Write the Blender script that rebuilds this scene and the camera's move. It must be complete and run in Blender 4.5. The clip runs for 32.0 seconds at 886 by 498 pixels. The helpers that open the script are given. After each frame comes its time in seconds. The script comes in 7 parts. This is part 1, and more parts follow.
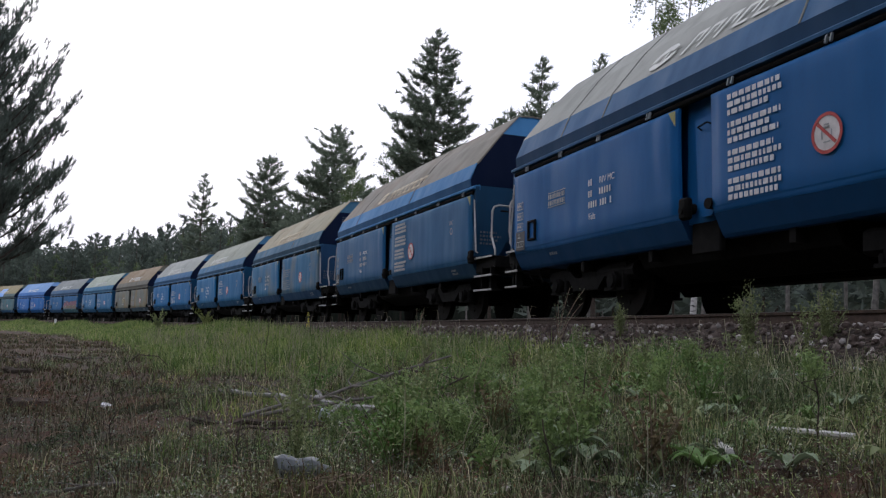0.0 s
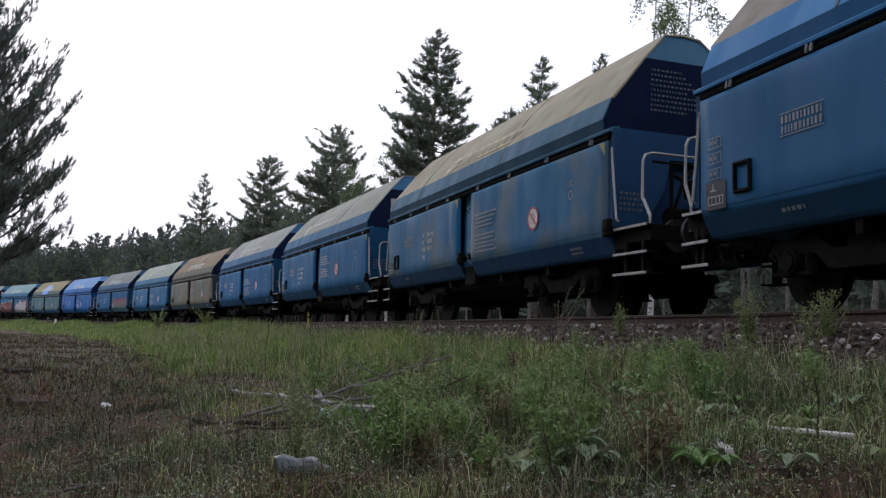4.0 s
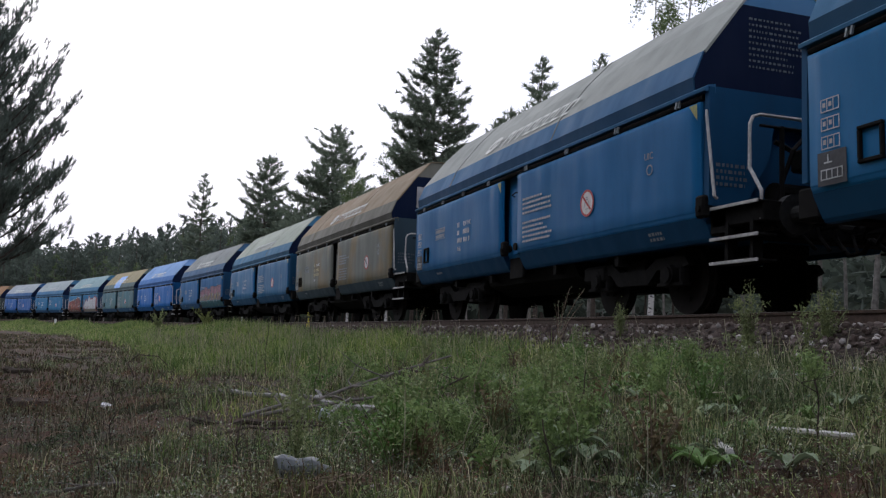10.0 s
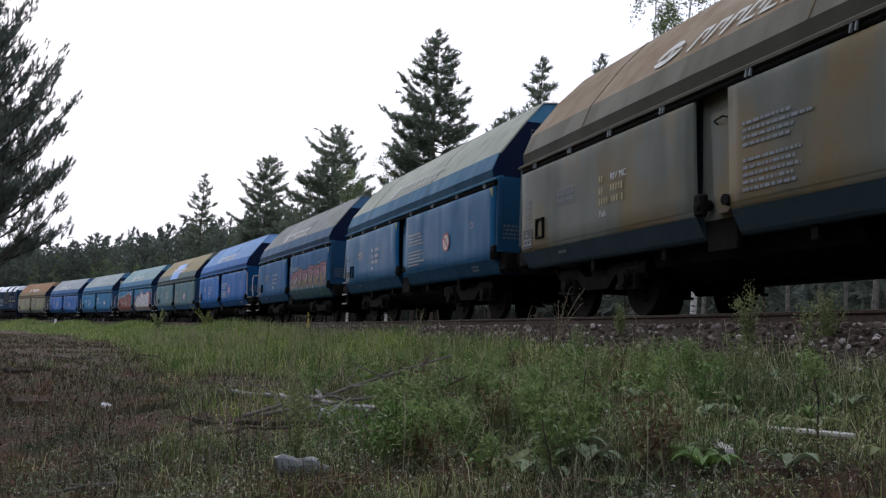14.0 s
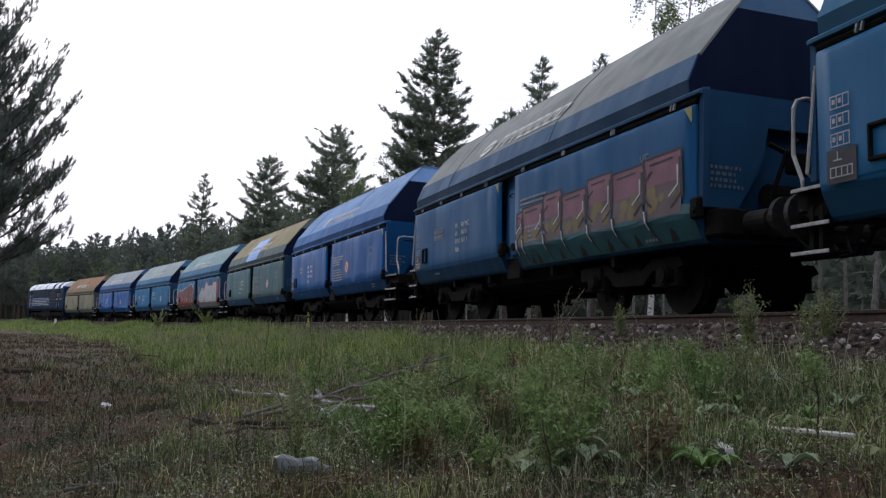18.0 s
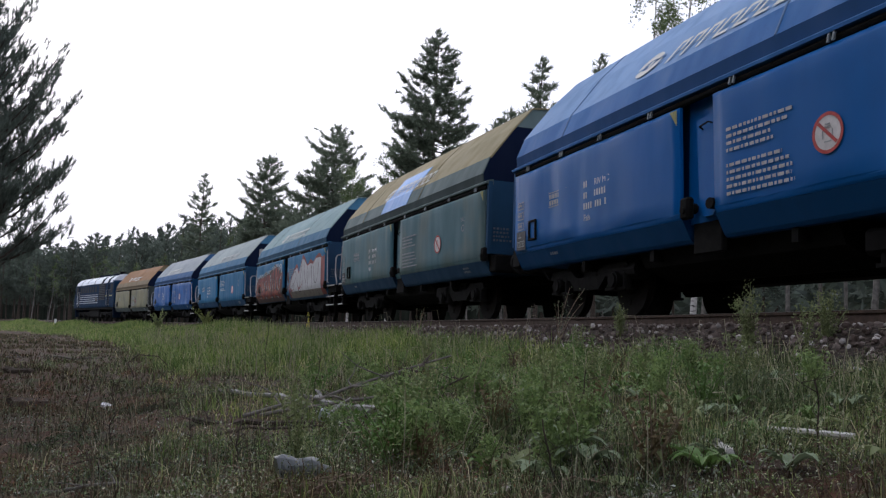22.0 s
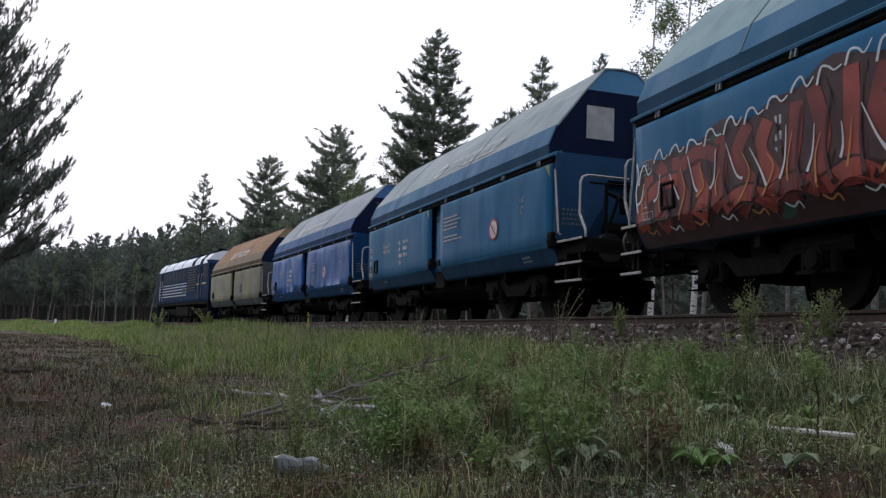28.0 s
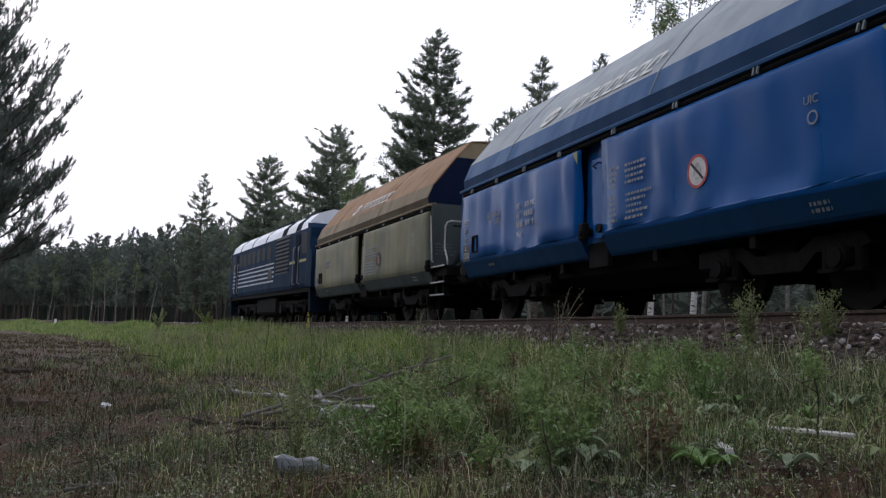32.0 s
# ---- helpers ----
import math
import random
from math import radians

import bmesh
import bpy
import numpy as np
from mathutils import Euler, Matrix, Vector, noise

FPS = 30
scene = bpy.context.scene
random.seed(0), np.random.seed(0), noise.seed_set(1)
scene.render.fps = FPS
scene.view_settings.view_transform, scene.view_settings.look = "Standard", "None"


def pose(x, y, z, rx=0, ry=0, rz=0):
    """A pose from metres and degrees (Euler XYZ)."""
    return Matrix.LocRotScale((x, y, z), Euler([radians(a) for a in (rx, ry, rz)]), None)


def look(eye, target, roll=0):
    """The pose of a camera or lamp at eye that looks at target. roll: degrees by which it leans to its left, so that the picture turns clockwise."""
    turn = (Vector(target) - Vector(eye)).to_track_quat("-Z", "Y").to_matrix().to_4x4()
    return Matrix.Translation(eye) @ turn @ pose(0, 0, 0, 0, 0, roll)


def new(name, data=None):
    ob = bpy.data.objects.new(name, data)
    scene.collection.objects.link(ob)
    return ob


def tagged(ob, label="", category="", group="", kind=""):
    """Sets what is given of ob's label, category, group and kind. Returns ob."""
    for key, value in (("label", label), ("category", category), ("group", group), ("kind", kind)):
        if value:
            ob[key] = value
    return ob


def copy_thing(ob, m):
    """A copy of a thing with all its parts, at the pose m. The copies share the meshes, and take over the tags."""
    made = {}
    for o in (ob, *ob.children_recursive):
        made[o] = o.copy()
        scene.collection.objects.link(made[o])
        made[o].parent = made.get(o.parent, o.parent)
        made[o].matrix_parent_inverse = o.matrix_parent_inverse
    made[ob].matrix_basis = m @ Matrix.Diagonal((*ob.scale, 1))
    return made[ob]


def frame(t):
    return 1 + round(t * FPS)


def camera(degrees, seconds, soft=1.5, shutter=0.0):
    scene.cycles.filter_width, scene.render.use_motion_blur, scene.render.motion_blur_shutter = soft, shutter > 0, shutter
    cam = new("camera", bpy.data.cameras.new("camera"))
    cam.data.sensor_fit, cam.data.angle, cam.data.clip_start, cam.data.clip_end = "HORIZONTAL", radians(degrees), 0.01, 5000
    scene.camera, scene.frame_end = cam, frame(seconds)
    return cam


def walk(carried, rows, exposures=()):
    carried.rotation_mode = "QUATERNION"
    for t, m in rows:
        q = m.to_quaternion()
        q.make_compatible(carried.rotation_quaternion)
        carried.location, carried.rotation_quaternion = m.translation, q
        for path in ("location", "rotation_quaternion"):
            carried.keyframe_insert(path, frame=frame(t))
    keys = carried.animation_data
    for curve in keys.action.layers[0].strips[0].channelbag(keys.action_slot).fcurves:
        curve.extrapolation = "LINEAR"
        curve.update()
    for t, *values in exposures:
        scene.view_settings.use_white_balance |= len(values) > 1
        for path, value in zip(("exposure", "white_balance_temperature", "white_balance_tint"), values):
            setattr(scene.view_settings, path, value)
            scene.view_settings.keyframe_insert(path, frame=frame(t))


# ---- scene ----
cam = camera(52.57, 32.0, soft=1.3)
EYE = (0.0, 0.0, -0.434)
UP = radians(5.718)
VIEW = look(EYE, (0, math.cos(UP), EYE[2] + math.sin(UP)), 2.139)
walk(cam, [(0.0, VIEW), (32.0, VIEW)], [(0.0, 0.05, 6380, 10), (32.0, 0.05, 6380, 10)])

# ---- sky and light: an overcast evening, soft light from beyond the train ----
SUN_ELEVATION, SUN_AZIMUTH = radians(32), radians(-20)
world = bpy.data.worlds.new("overcast_sky")
scene.world = world
world.use_nodes = True
wn, wl = world.node_tree.nodes, world.node_tree.links
sky = wn.new("ShaderNodeTexSky")
sky.sky_type, sky.sun_disc = "NISHITA", False
sky.sun_elevation, sky.sun_rotation = SUN_ELEVATION, SUN_AZIMUTH
sky.air_density, sky.dust_density, sky.ozone_density = 1.0, 6.0, 0.6
cloud = wn.new("ShaderNodeMix")       # a closed cloud layer evens out the sky
cloud.data_type = "RGBA"
cloud.inputs[0].default_value = 0.93
cloud.inputs[7].default_value = (6.9, 7.08, 8.3, 1.0)
wl.new(sky.outputs[0], cloud.inputs[6])
wl.new(cloud.outputs[2], wn["Background"].inputs["Color"])
wn["Background"].inputs["Strength"].default_value = 0.15
sun_data = bpy.data.lights.new("sun", "SUN")
sun_data.energy, sun_data.angle, sun_data.color = 0.5, radians(60), (1.0, 0.99, 0.98)
sun = new("sun", sun_data)
sd = Vector((math.sin(SUN_AZIMUTH) * math.cos(SUN_ELEVATION), math.cos(SUN_AZIMUTH) * math.cos(SUN_ELEVATION), math.sin(SUN_ELEVATION)))
sun.matrix_world = look(sd * 100, (0, 0, 0))

# ---- the curved railway line: the reference is the eave line on the near side ----
STEP = 0.25
_s = np.arange(-320, 420 + STEP, STEP)
_k = 0.003772 + -9.645e-06 * np.clip(_s, -60, 170) + 4.013e-08 * np.clip(_s, -60, 170) ** 2
_i0 = int(round(320 / STEP))
_a = np.concatenate([[0], np.cumsum((_k[1:] + _k[:-1]) / 2 * STEP)])
_a = _a - _a[_i0] + 1.90702
_x = np.concatenate([[0], np.cumsum((np.cos(_a[1:]) + np.cos(_a[:-1])) / 2 * STEP)])
_y = np.concatenate([[0], np.cumsum((np.sin(_a[1:]) + np.sin(_a[:-1])) / 2 * STEP)])
_x, _y = _x - _x[_i0], _y - _y[_i0] + 19.188
HALF = 1.45                      # eave line to the middle of the track
LENGTH, EAVES = 13.5, 11.68      # wagon spacing, length of the eave


def on_line(s, off=HALF):
    """x, y and the direction angle at s along the line, off metres behind the eave line."""
    a = float(np.interp(s, _s, _a))
    return float(np.interp(s, _s, _x)) + math.sin(a) * off, float(np.interp(s, _s, _y)) - math.cos(a) * off, a


# metres run by the middle of the first wagon, every two seconds, and how far each wagon stands off even spacing
RUN = (9.45, 18.872, 28.749, 38.625, 48.256, 57.889, 67.694, 77.454, 87.522, 97.555, 107.497, 117.542, 127.601, 137.896, 148.124, 158.413, 168.766)
SLACK = (0.15, 0.25, 0.50, 0.52, 0.33, 0.33, -0.44, -0.39, 0.21, -0.36, -0.37, 0.24, 0.15, 0.29)


def travelled(t):
    """The place along the line of the first wagon's middle: a smooth curve through RUN."""
    i = min(int(t // 2), len(RUN) - 2)
    f = t / 2 - i
    slope = [(RUN[min(k + 1, len(RUN) - 1)] - RUN[max(k - 1, 0)]) / (min(k + 1, len(RUN) - 1) - max(k - 1, 0)) for k in (i, i + 1)]
    h = f * f * (3 - 2 * f)
    return -(RUN[i] + (RUN[i + 1] - RUN[i]) * h + slope[0] * f * (1 - f) ** 2 - slope[1] * f * f * (1 - f))


_cx, _cy = _x + np.sin(_a) * HALF, _y - np.cos(_a) * HALF


def line_distance(x, y):
    """Signed distance from the middle of the track (negative: the near side) and the place along it."""
    x, y = np.atleast_1d(x).astype(float), np.atleast_1d(y).astype(float)
    dist, place = np.empty(len(x)), np.empty(len(x))
    for i in range(0, len(x), 2000):
        d2 = (x[i:i + 2000, None] - _cx[::2]) ** 2 + (y[i:i + 2000, None] - _cy[::2]) ** 2
        j = d2.argmin(1)
        r = np.sqrt(d2[np.arange(len(j)), j])
        jj = j * 2
        side = (x[i:i + 2000] - _cx[jj]) * np.sin(_a[jj]) - (y[i:i + 2000] - _cy[jj]) * np.cos(_a[jj])
        dist[i:i + 2000], place[i:i + 2000] = np.where(side > 0, r, -r), _s[jj]
    return dist, place


def ground_height(x, y):
    d, _ = line_distance(x, y)
    near = np.interp(-d, [0, 1.9, 2.75, 3.8, 5.8, 8.0, 27, 400], [-0.30, -0.34, -0.58, -0.77, -1.09, -1.28, -1.36, -1.36])
    far = np.interp(d, [0, 1.9, 3.2, 6, 40, 400], [-0.30, -0.34, -0.80, -0.85, -0.5, 0.0])
    z = np.where(d < 0, near, far)
    x, y = np.atleast_1d(x), np.atleast_1d(y)
    r = np.hypot(x, y)
    bump = 0.035 * np.sin(x * 1.3 + 0.6 * np.sin(y * 0.9)) * np.sin(y * 1.1 + 0.5) + 0.03 * np.sin(x * 3.1 + y * 2.3) + 0.02 * np.sin(x * 6.3 - y * 5.1)
    return z + bump * np.clip((np.abs(d) - 2.6) / 2, 0, 1) * np.clip(60 / (r + 1), 0, 1)


def gz(x, y):
    return float(ground_height(x, y)[0])


def bearing(deg, dist):
    return math.sin(radians(deg)) * dist, math.cos(radians(deg)) * dist


# ---- materials ----
def nodes_of(name, rough=0.8, metal=0.0, spec=0.5):
    m = bpy.data.materials.new(name)
    m.use_nodes = True
    b = m.node_tree.nodes["Principled BSDF"]
    b.inputs["Roughness"].default_value, b.inputs["Metallic"].default_value = rough, metal
    b.inputs["Specular IOR Level"].default_value = spec
    return m, m.node_tree.nodes, m.node_tree.links, b


def rgba(c):
    return (c[0], c[1], c[2], 1.0)


def noise_tex(n, l, scale, detail=4, coord="Object", stretch=(1, 1, 1)):
    tc, mp, nt = n.new("ShaderNodeTexCoord"), n.new("ShaderNodeMapping"), n.new("ShaderNodeTexNoise")
    mp.inputs["Scale"].default_value = stretch
    nt.inputs["Scale"].default_value, nt.inputs["Detail"].default_value = scale, detail
    l.new(tc.outputs[coord], mp.inputs["Vector"])
    l.new(mp.outputs[0], nt.inputs["Vector"])
    return nt.outputs["Fac"]


def ramp(n, l, fac, stops):
    r = n.new("ShaderNodeValToRGB")
    e = r.color_ramp.elements
    while len(e) < len(stops):
        e.new(0.5)
    for el, (p, c) in zip(e, stops):
        el.position, el.color = p, rgba(c)
    l.new(fac, r.inputs[0])
    return r.outputs[0]


def mix(n, l, fac, a, b, mode="MIX"):
    m = n.new("ShaderNodeMix")
    m.data_type, m.blend_type = "RGBA", mode
    for sock, v in ((m.inputs[0], fac), (m.inputs[6], a), (m.inputs[7], b)):
        if hasattr(v, "node"):
            l.new(v, sock)
        else:
            sock.default_value = v if isinstance(v, float) else rgba(v)
    return m.outputs[2]


def bump(n, l, b, height, strength=0.3, dist=0.02):
    bp = n.new("ShaderNodeBump")
    bp.inputs["Strength"].default_value, bp.inputs["Distance"].default_value = strength, dist
    l.new(height, bp.inputs["Height"])
    l.new(bp.outputs[0], b.inputs["Normal"])


def paint(name, col, dirt=(0.045, 0.045, 0.045), amount=0.5, rough=0.42, patch=None, patch_amount=0.4, spec=0.22):
    """Weathered vehicle paint: large faded patches, streaks that run down, fine grime."""
    m, n, l, b = nodes_of(name, rough, 0.0, spec)
    big = noise_tex(n, l, 0.55, 3, stretch=(1, 1, 1.6))
    streak = noise_tex(n, l, 2.2, 5, stretch=(1.5, 1.5, 0.3))
    fine = noise_tex(n, l, 26, 4)
    dirt = tuple(d * 0.55 + c * 0.35 for d, c in zip(dirt, col))
    light = tuple(min(1, c * 1.2 + 0.003) for c in col)
    c = mix(n, l, ramp(n, l, big, [(0.3, (0, 0, 0)), (0.72, (1, 1, 1))]), col, light)
    if patch:
        c = mix(n, l, ramp(n, l, noise_tex(n, l, 0.8, 4, stretch=(1, 1, 0.8)), [(0.47, (0, 0, 0)), (0.62, (patch_amount,) * 3)]), c, patch)
    c = mix(n, l, ramp(n, l, streak, [(0.48, (0, 0, 0)), (0.85, (amount * 0.6,) * 3)]), c, dirt)
    c = mix(n, l, ramp(n, l, fine, [(0.55, (0, 0, 0)), (0.85, (amount * 0.5,) * 3)]), c, dirt)
    l.new(c, b.inputs["Base Color"])
    l.new(ramp(n, l, streak, [(0.3, (rough,) * 3), (0.75, (min(1, rough + 0.3),) * 3)]), b.inputs["Roughness"])
    bump(n, l, b, big, 0.25, 0.03)
    return m


def plain(name, col, rough=0.6, metal=0.0, vary=0.25, scale=8, bumpy=0.15, spec=0.4):
    m, n, l, b = nodes_of(name, rough, metal, spec)
    f = noise_tex(n, l, scale, 5)
    c = ramp(n, l, f, [(0.3, tuple(c * (1 - vary) for c in col)), (0.7, tuple(min(1, c * (1 + vary)) for c in col))])
    l.new(c, b.inputs["Base Color"])
    bump(n, l, b, f, bumpy, 0.01)
    return m


def leafy(name, dark, light, rough=0.6, trans=0.25):
    m, n, l, b = nodes_of(name, rough, 0, 0.3)
    g = n.new("ShaderNodeNewGeometry")
    c = ramp(n, l, g.outputs["Random Per Island"], [(0.0, dark), (1.0, light)])
    o = n.new("ShaderNodeObjectInfo")
    c = mix(n, l, ramp(n, l, o.outputs["Random"], [(0, (0, 0, 0)), (1, (0.3,) * 3)]), c, tuple(v * 0.7 for v in dark))
    l.new(c, b.inputs["Base Color"])
    t = n.new("ShaderNodeBsdfTranslucent")
    l.new(c, t.inputs["Color"])
    mx = n.new("ShaderNodeMixShader")
    mx.inputs[0].default_value = trans
    l.new(b.outputs[0], mx.inputs[1])
    l.new(t.outputs[0], mx.inputs[2])
    l.new(mx.outputs[0], n["Material Output"].inputs["Surface"])
    return m


def blades(name, stops, rough=0.65, trans=0.25):
    """Grass: each blade takes a colour of its own along a scale of tones."""
    m, n, l, b = nodes_of(name, rough, 0, 0.25)
    g = n.new("ShaderNodeNewGeometry")
    c = ramp(n, l, g.outputs["Random Per Island"], stops)
    stand_ = ramp(n, l, noise_tex(n, l, 0.9, 4), [(0.32, (0.50, 0.56, 0.52)), (0.5, (0.92, 0.92, 0.92)), (0.68, (1.22, 1.12, 0.95))])
    c = mix(n, l, 1.0, c, stand_, "MULTIPLY")
    l.new(c, b.inputs["Base Color"])
    t = n.new("ShaderNodeBsdfTranslucent")
    l.new(c, t.inputs["Color"])
    mx = n.new("ShaderNodeMixShader")
    mx.inputs[0].default_value = trans
    l.new(b.outputs[0], mx.inputs[1])
    l.new(t.outputs[0], mx.inputs[2])
    l.new(mx.outputs[0], n["Material Output"].inputs["Surface"])
    return m


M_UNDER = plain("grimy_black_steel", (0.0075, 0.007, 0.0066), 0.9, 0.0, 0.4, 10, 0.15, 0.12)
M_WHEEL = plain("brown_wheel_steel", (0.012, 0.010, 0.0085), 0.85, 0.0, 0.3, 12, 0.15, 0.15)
M_RAILROD = plain("worn_white_handrail", (0.40, 0.39, 0.375), 0.5, 0.0, 0.2, 20)
M_STEP = plain("worn_light_step_edge", (0.36, 0.35, 0.34), 0.6, 0.0, 0.3, 20)
M_EMBLEM = plain("emblem_white", (0.52, 0.53, 0.50), 0.6, 0.0, 0.15, 6, 0.0)
M_TANMARK = plain("faded_tan_mark", (0.46, 0.38, 0.25), 0.6, 0.0, 0.2, 6, 0.0)
M_WHITE = plain("white_lettering", (0.62, 0.64, 0.66), 0.6, 0.0, 0.15, 14, 0.0)
M_OLDWHITE = plain("faded_lettering", (0.40, 0.42, 0.42), 0.6, 0.0, 0.2, 14, 0.0)
M_FAINT = plain("worn_lettering", (0.22, 0.25, 0.27), 0.6, 0.0, 0.2, 14, 0.0)
M_DIM = plain("dim_lettering", (0.10, 0.12, 0.14), 0.7, 0.0, 0.3, 14, 0.0)
M_YELLOWED = plain("yellowed_lettering", (0.42, 0.37, 0.20), 0.6, 0.0, 0.2, 14, 0.0)
M_REDRING = plain("red_ring_paint", (0.42, 0.04, 0.035), 0.5, 0.0, 0.2, 14, 0.0)
M_SIGN = plain("sign_white", (0.66, 0.62, 0.60), 0.55, 0.0, 0.15, 10, 0.0)
M_BLACKISH = plain("faded_black_plate", (0.030, 0.032, 0.038), 0.6, 0.0, 0.3, 14, 0.0)
M_BLACK = plain("black_paint", (0.015, 0.015, 0.016), 0.6, 0.0, 0.3, 14, 0.0)
M_YELLOW = plain("yellow_paint", (0.30, 0.29, 0.10), 0.6, 0.0, 0.25, 20, 0.0)
M_BUFFER = plain("greasy_buffer_steel", (0.022, 0.021, 0.02), 0.6, 0.2, 0.4, 14)
M_GREYSHEET = plain("grey_note_sheet", (0.34, 0.34, 0.34), 0.7, 0.0, 0.15, 5)
M_RAIL = plain("rusty_rail_side", (0.085, 0.055, 0.04), 0.75, 0.2, 0.35, 18)
M_RAILTOP = plain("polished_rail_head", (0.35, 0.34, 0.33), 0.3, 0.9, 0.2, 30)
M_SLEEPER = plain("oily_wooden_sleeper", (0.05, 0.042, 0.036), 0.9, 0.0, 0.3, 9)
M_BARK = plain("pine_bark", (0.065, 0.05, 0.04), 0.95, 0.0, 0.4, 12, 0.6)
M_BARKGREY = plain("grey_trunk_bark", (0.15, 0.14, 0.125), 0.95, 0.0, 0.4, 9, 0.6)
M_NEEDLE = leafy("pine_needles", (0.115, 0.145, 0.110), (0.25, 0.30, 0.21), 0.6, 0.45)
M_NEEDLE2 = leafy("young_pine_needles", (0.090, 0.115, 0.100), (0.20, 0.24, 0.20), 0.6, 0.45)
# shaded copy of the pine needles, for the crowns of the wood
M_NEEDLE_SHADE = leafy("shaded_pine_needles", (0.062, 0.082, 0.068), (0.15, 0.185, 0.145), 0.6, 0.35)
# needle colour with the inner shade of a wood put into it
M_DEEPWOOD = leafy("shaded_wood_needles", (0.022, 0.035, 0.020), (0.055, 0.078, 0.042), 0.7, 0.1)
M_LEAF = leafy("birch_leaves", (0.075, 0.115, 0.045), (0.18, 0.235, 0.10), 0.55, 0.4)
M_BIRCHOLD = plain("peeling_birch_bark", (0.32, 0.31, 0.295), 0.9, 0.0, 0.7, 9, 0.4)
M_WOODGREY = plain("bleached_wood", (0.15, 0.135, 0.12), 0.9, 0.0, 0.35, 14, 0.5)
M_WOODDARK = plain("rotten_dark_wood", (0.06, 0.045, 0.035), 0.95, 0.0, 0.4, 14, 0.5)
M_DEAD = plain("dry_stem", (0.19, 0.14, 0.10), 0.9, 0.0, 0.35, 20)


def birch_bark():
    m, n, l, b = nodes_of("white_birch_bark", 0.8)
    f = noise_tex(n, l, 5, 4, stretch=(1, 1, 3))
    l.new(ramp(n, l, f, [(0.36, (0.04, 0.035, 0.03)), (0.46, (0.58, 0.56, 0.53))]), b.inputs["Base Color"])
    return m


M_BIRCH = birch_bark()
M_BIRCHFAR = plain("dull_birch_bark", (0.20, 0.19, 0.175), 0.9, 0.0, 0.5, 3, 0.2)


def ground_material():
    """Sandy soil with dry moss, litter and thin green cover; bare and brown on the open side."""
    m, n, l, b = nodes_of("heath_soil", 0.95, 0, 0.2)
    big = noise_tex(n, l, 0.22, 4)
    mid = noise_tex(n, l, 2.2, 6)
    fine = noise_tex(n, l, 30, 6)
    patchy = noise_tex(n, l, 6.5, 5)
    soil = ramp(n, l, fine, [(0.3, (0.028, 0.019, 0.014)), (0.55, (0.062, 0.043, 0.031)), (0.8, (0.125, 0.09, 0.066))])
    red = ramp(n, l, fine, [(0.3, (0.036, 0.015, 0.009)), (0.7, (0.125, 0.056, 0.034))])
    moss = ramp(n, l, fine, [(0.3, (0.018, 0.026, 0.010)), (0.7, (0.060, 0.078, 0.030))])
    c = mix(n, l, ramp(n, l, patchy, [(0.46, (0, 0, 0)), (0.6, (0.8,) * 3)]), soil, red)
    c = mix(n, l, ramp(n, l, mid, [(0.52, (0, 0, 0)), (0.66, (0.8,) * 3)]), c, moss)
    c = mix(n, l, ramp(n, l, big, [(0.45, (0, 0, 0)), (0.65, (0.4,) * 3)]), c, (0.035, 0.027, 0.02))
    l.new(c, b.inputs["Base Color"])
    bump(n, l, b, fine, 0.7, 0.03)
    return m


def ballast_material():
    m, n, l, b = nodes_of("ballast_bed", 0.95, 0, 0.2)
    v = n.new("ShaderNodeTexVoronoi")
    tc = n.new("ShaderNodeTexCoord")
    v.inputs["Scale"].default_value = 16
    l.new(tc.outputs["Object"], v.inputs["Vector"])
    c = ramp(n, l, v.outputs["Distance"], [(0.0, (0.085, 0.062, 0.05)), (0.7, (0.02, 0.015, 0.012))])
    l.new(c, b.inputs["Base Color"])
    bump(n, l, b, v.outputs["Distance"], 0.8, 0.04)
    return m


def stone_material():
    m, n, l, b = nodes_of("ballast_stone", 0.9, 0, 0.25)
    o, g = n.new("ShaderNodeObjectInfo"), n.new("ShaderNodeNewGeometry")
    s = n.new("ShaderNodeMath")
    s.operation = "ADD"
    l.new(o.outputs["Random"], s.inputs[0])
    l.new(g.outputs["Random Per Island"], s.inputs[1])
    fr = n.new("ShaderNodeMath")
    fr.operation = "FRACT"
    l.new(s.outputs[0], fr.inputs[0])
    c = ramp(n, l, fr.outputs[0], [(0.0, (0.045, 0.030, 0.024)), (0.5, (0.115, 0.086, 0.073)), (0.84, (0.20, 0.165, 0.145)), (1.0, (0.55, 0.52, 0.49))])
    f = noise_tex(n, l, 40, 4)
    c = mix(n, l, ramp(n, l, f, [(0.45, (0, 0, 0)), (0.75, (0.5,) * 3)]), c, (0.05, 0.04, 0.035))
    l.new(c, b.inputs["Base Color"])
    bump(n, l, b, f, 0.4, 0.01)
    return m


M_GROUND, M_BALLAST, M_STONE = ground_material(), ballast_material(), stone_material()


# ---- mesh helpers ----
def box(bm, x0, x1, y0, y1, z0, z1, bev=0.0):
    r = bmesh.ops.create_cube(bm, size=1)
    for v in r["verts"]:
        v.co = Vector((x0 + (v.co.x + 0.5) * (x1 - x0), y0 + (v.co.y + 0.5) * (y1 - y0), z0 + (v.co.z + 0.5) * (z1 - z0)))
    if bev:
        es = list({e for v in r["verts"] for e in v.link_edges})
        bmesh.ops.bevel(bm, geom=es, offset=bev, segments=1, affect="EDGES", profile=0.5)
    return bm


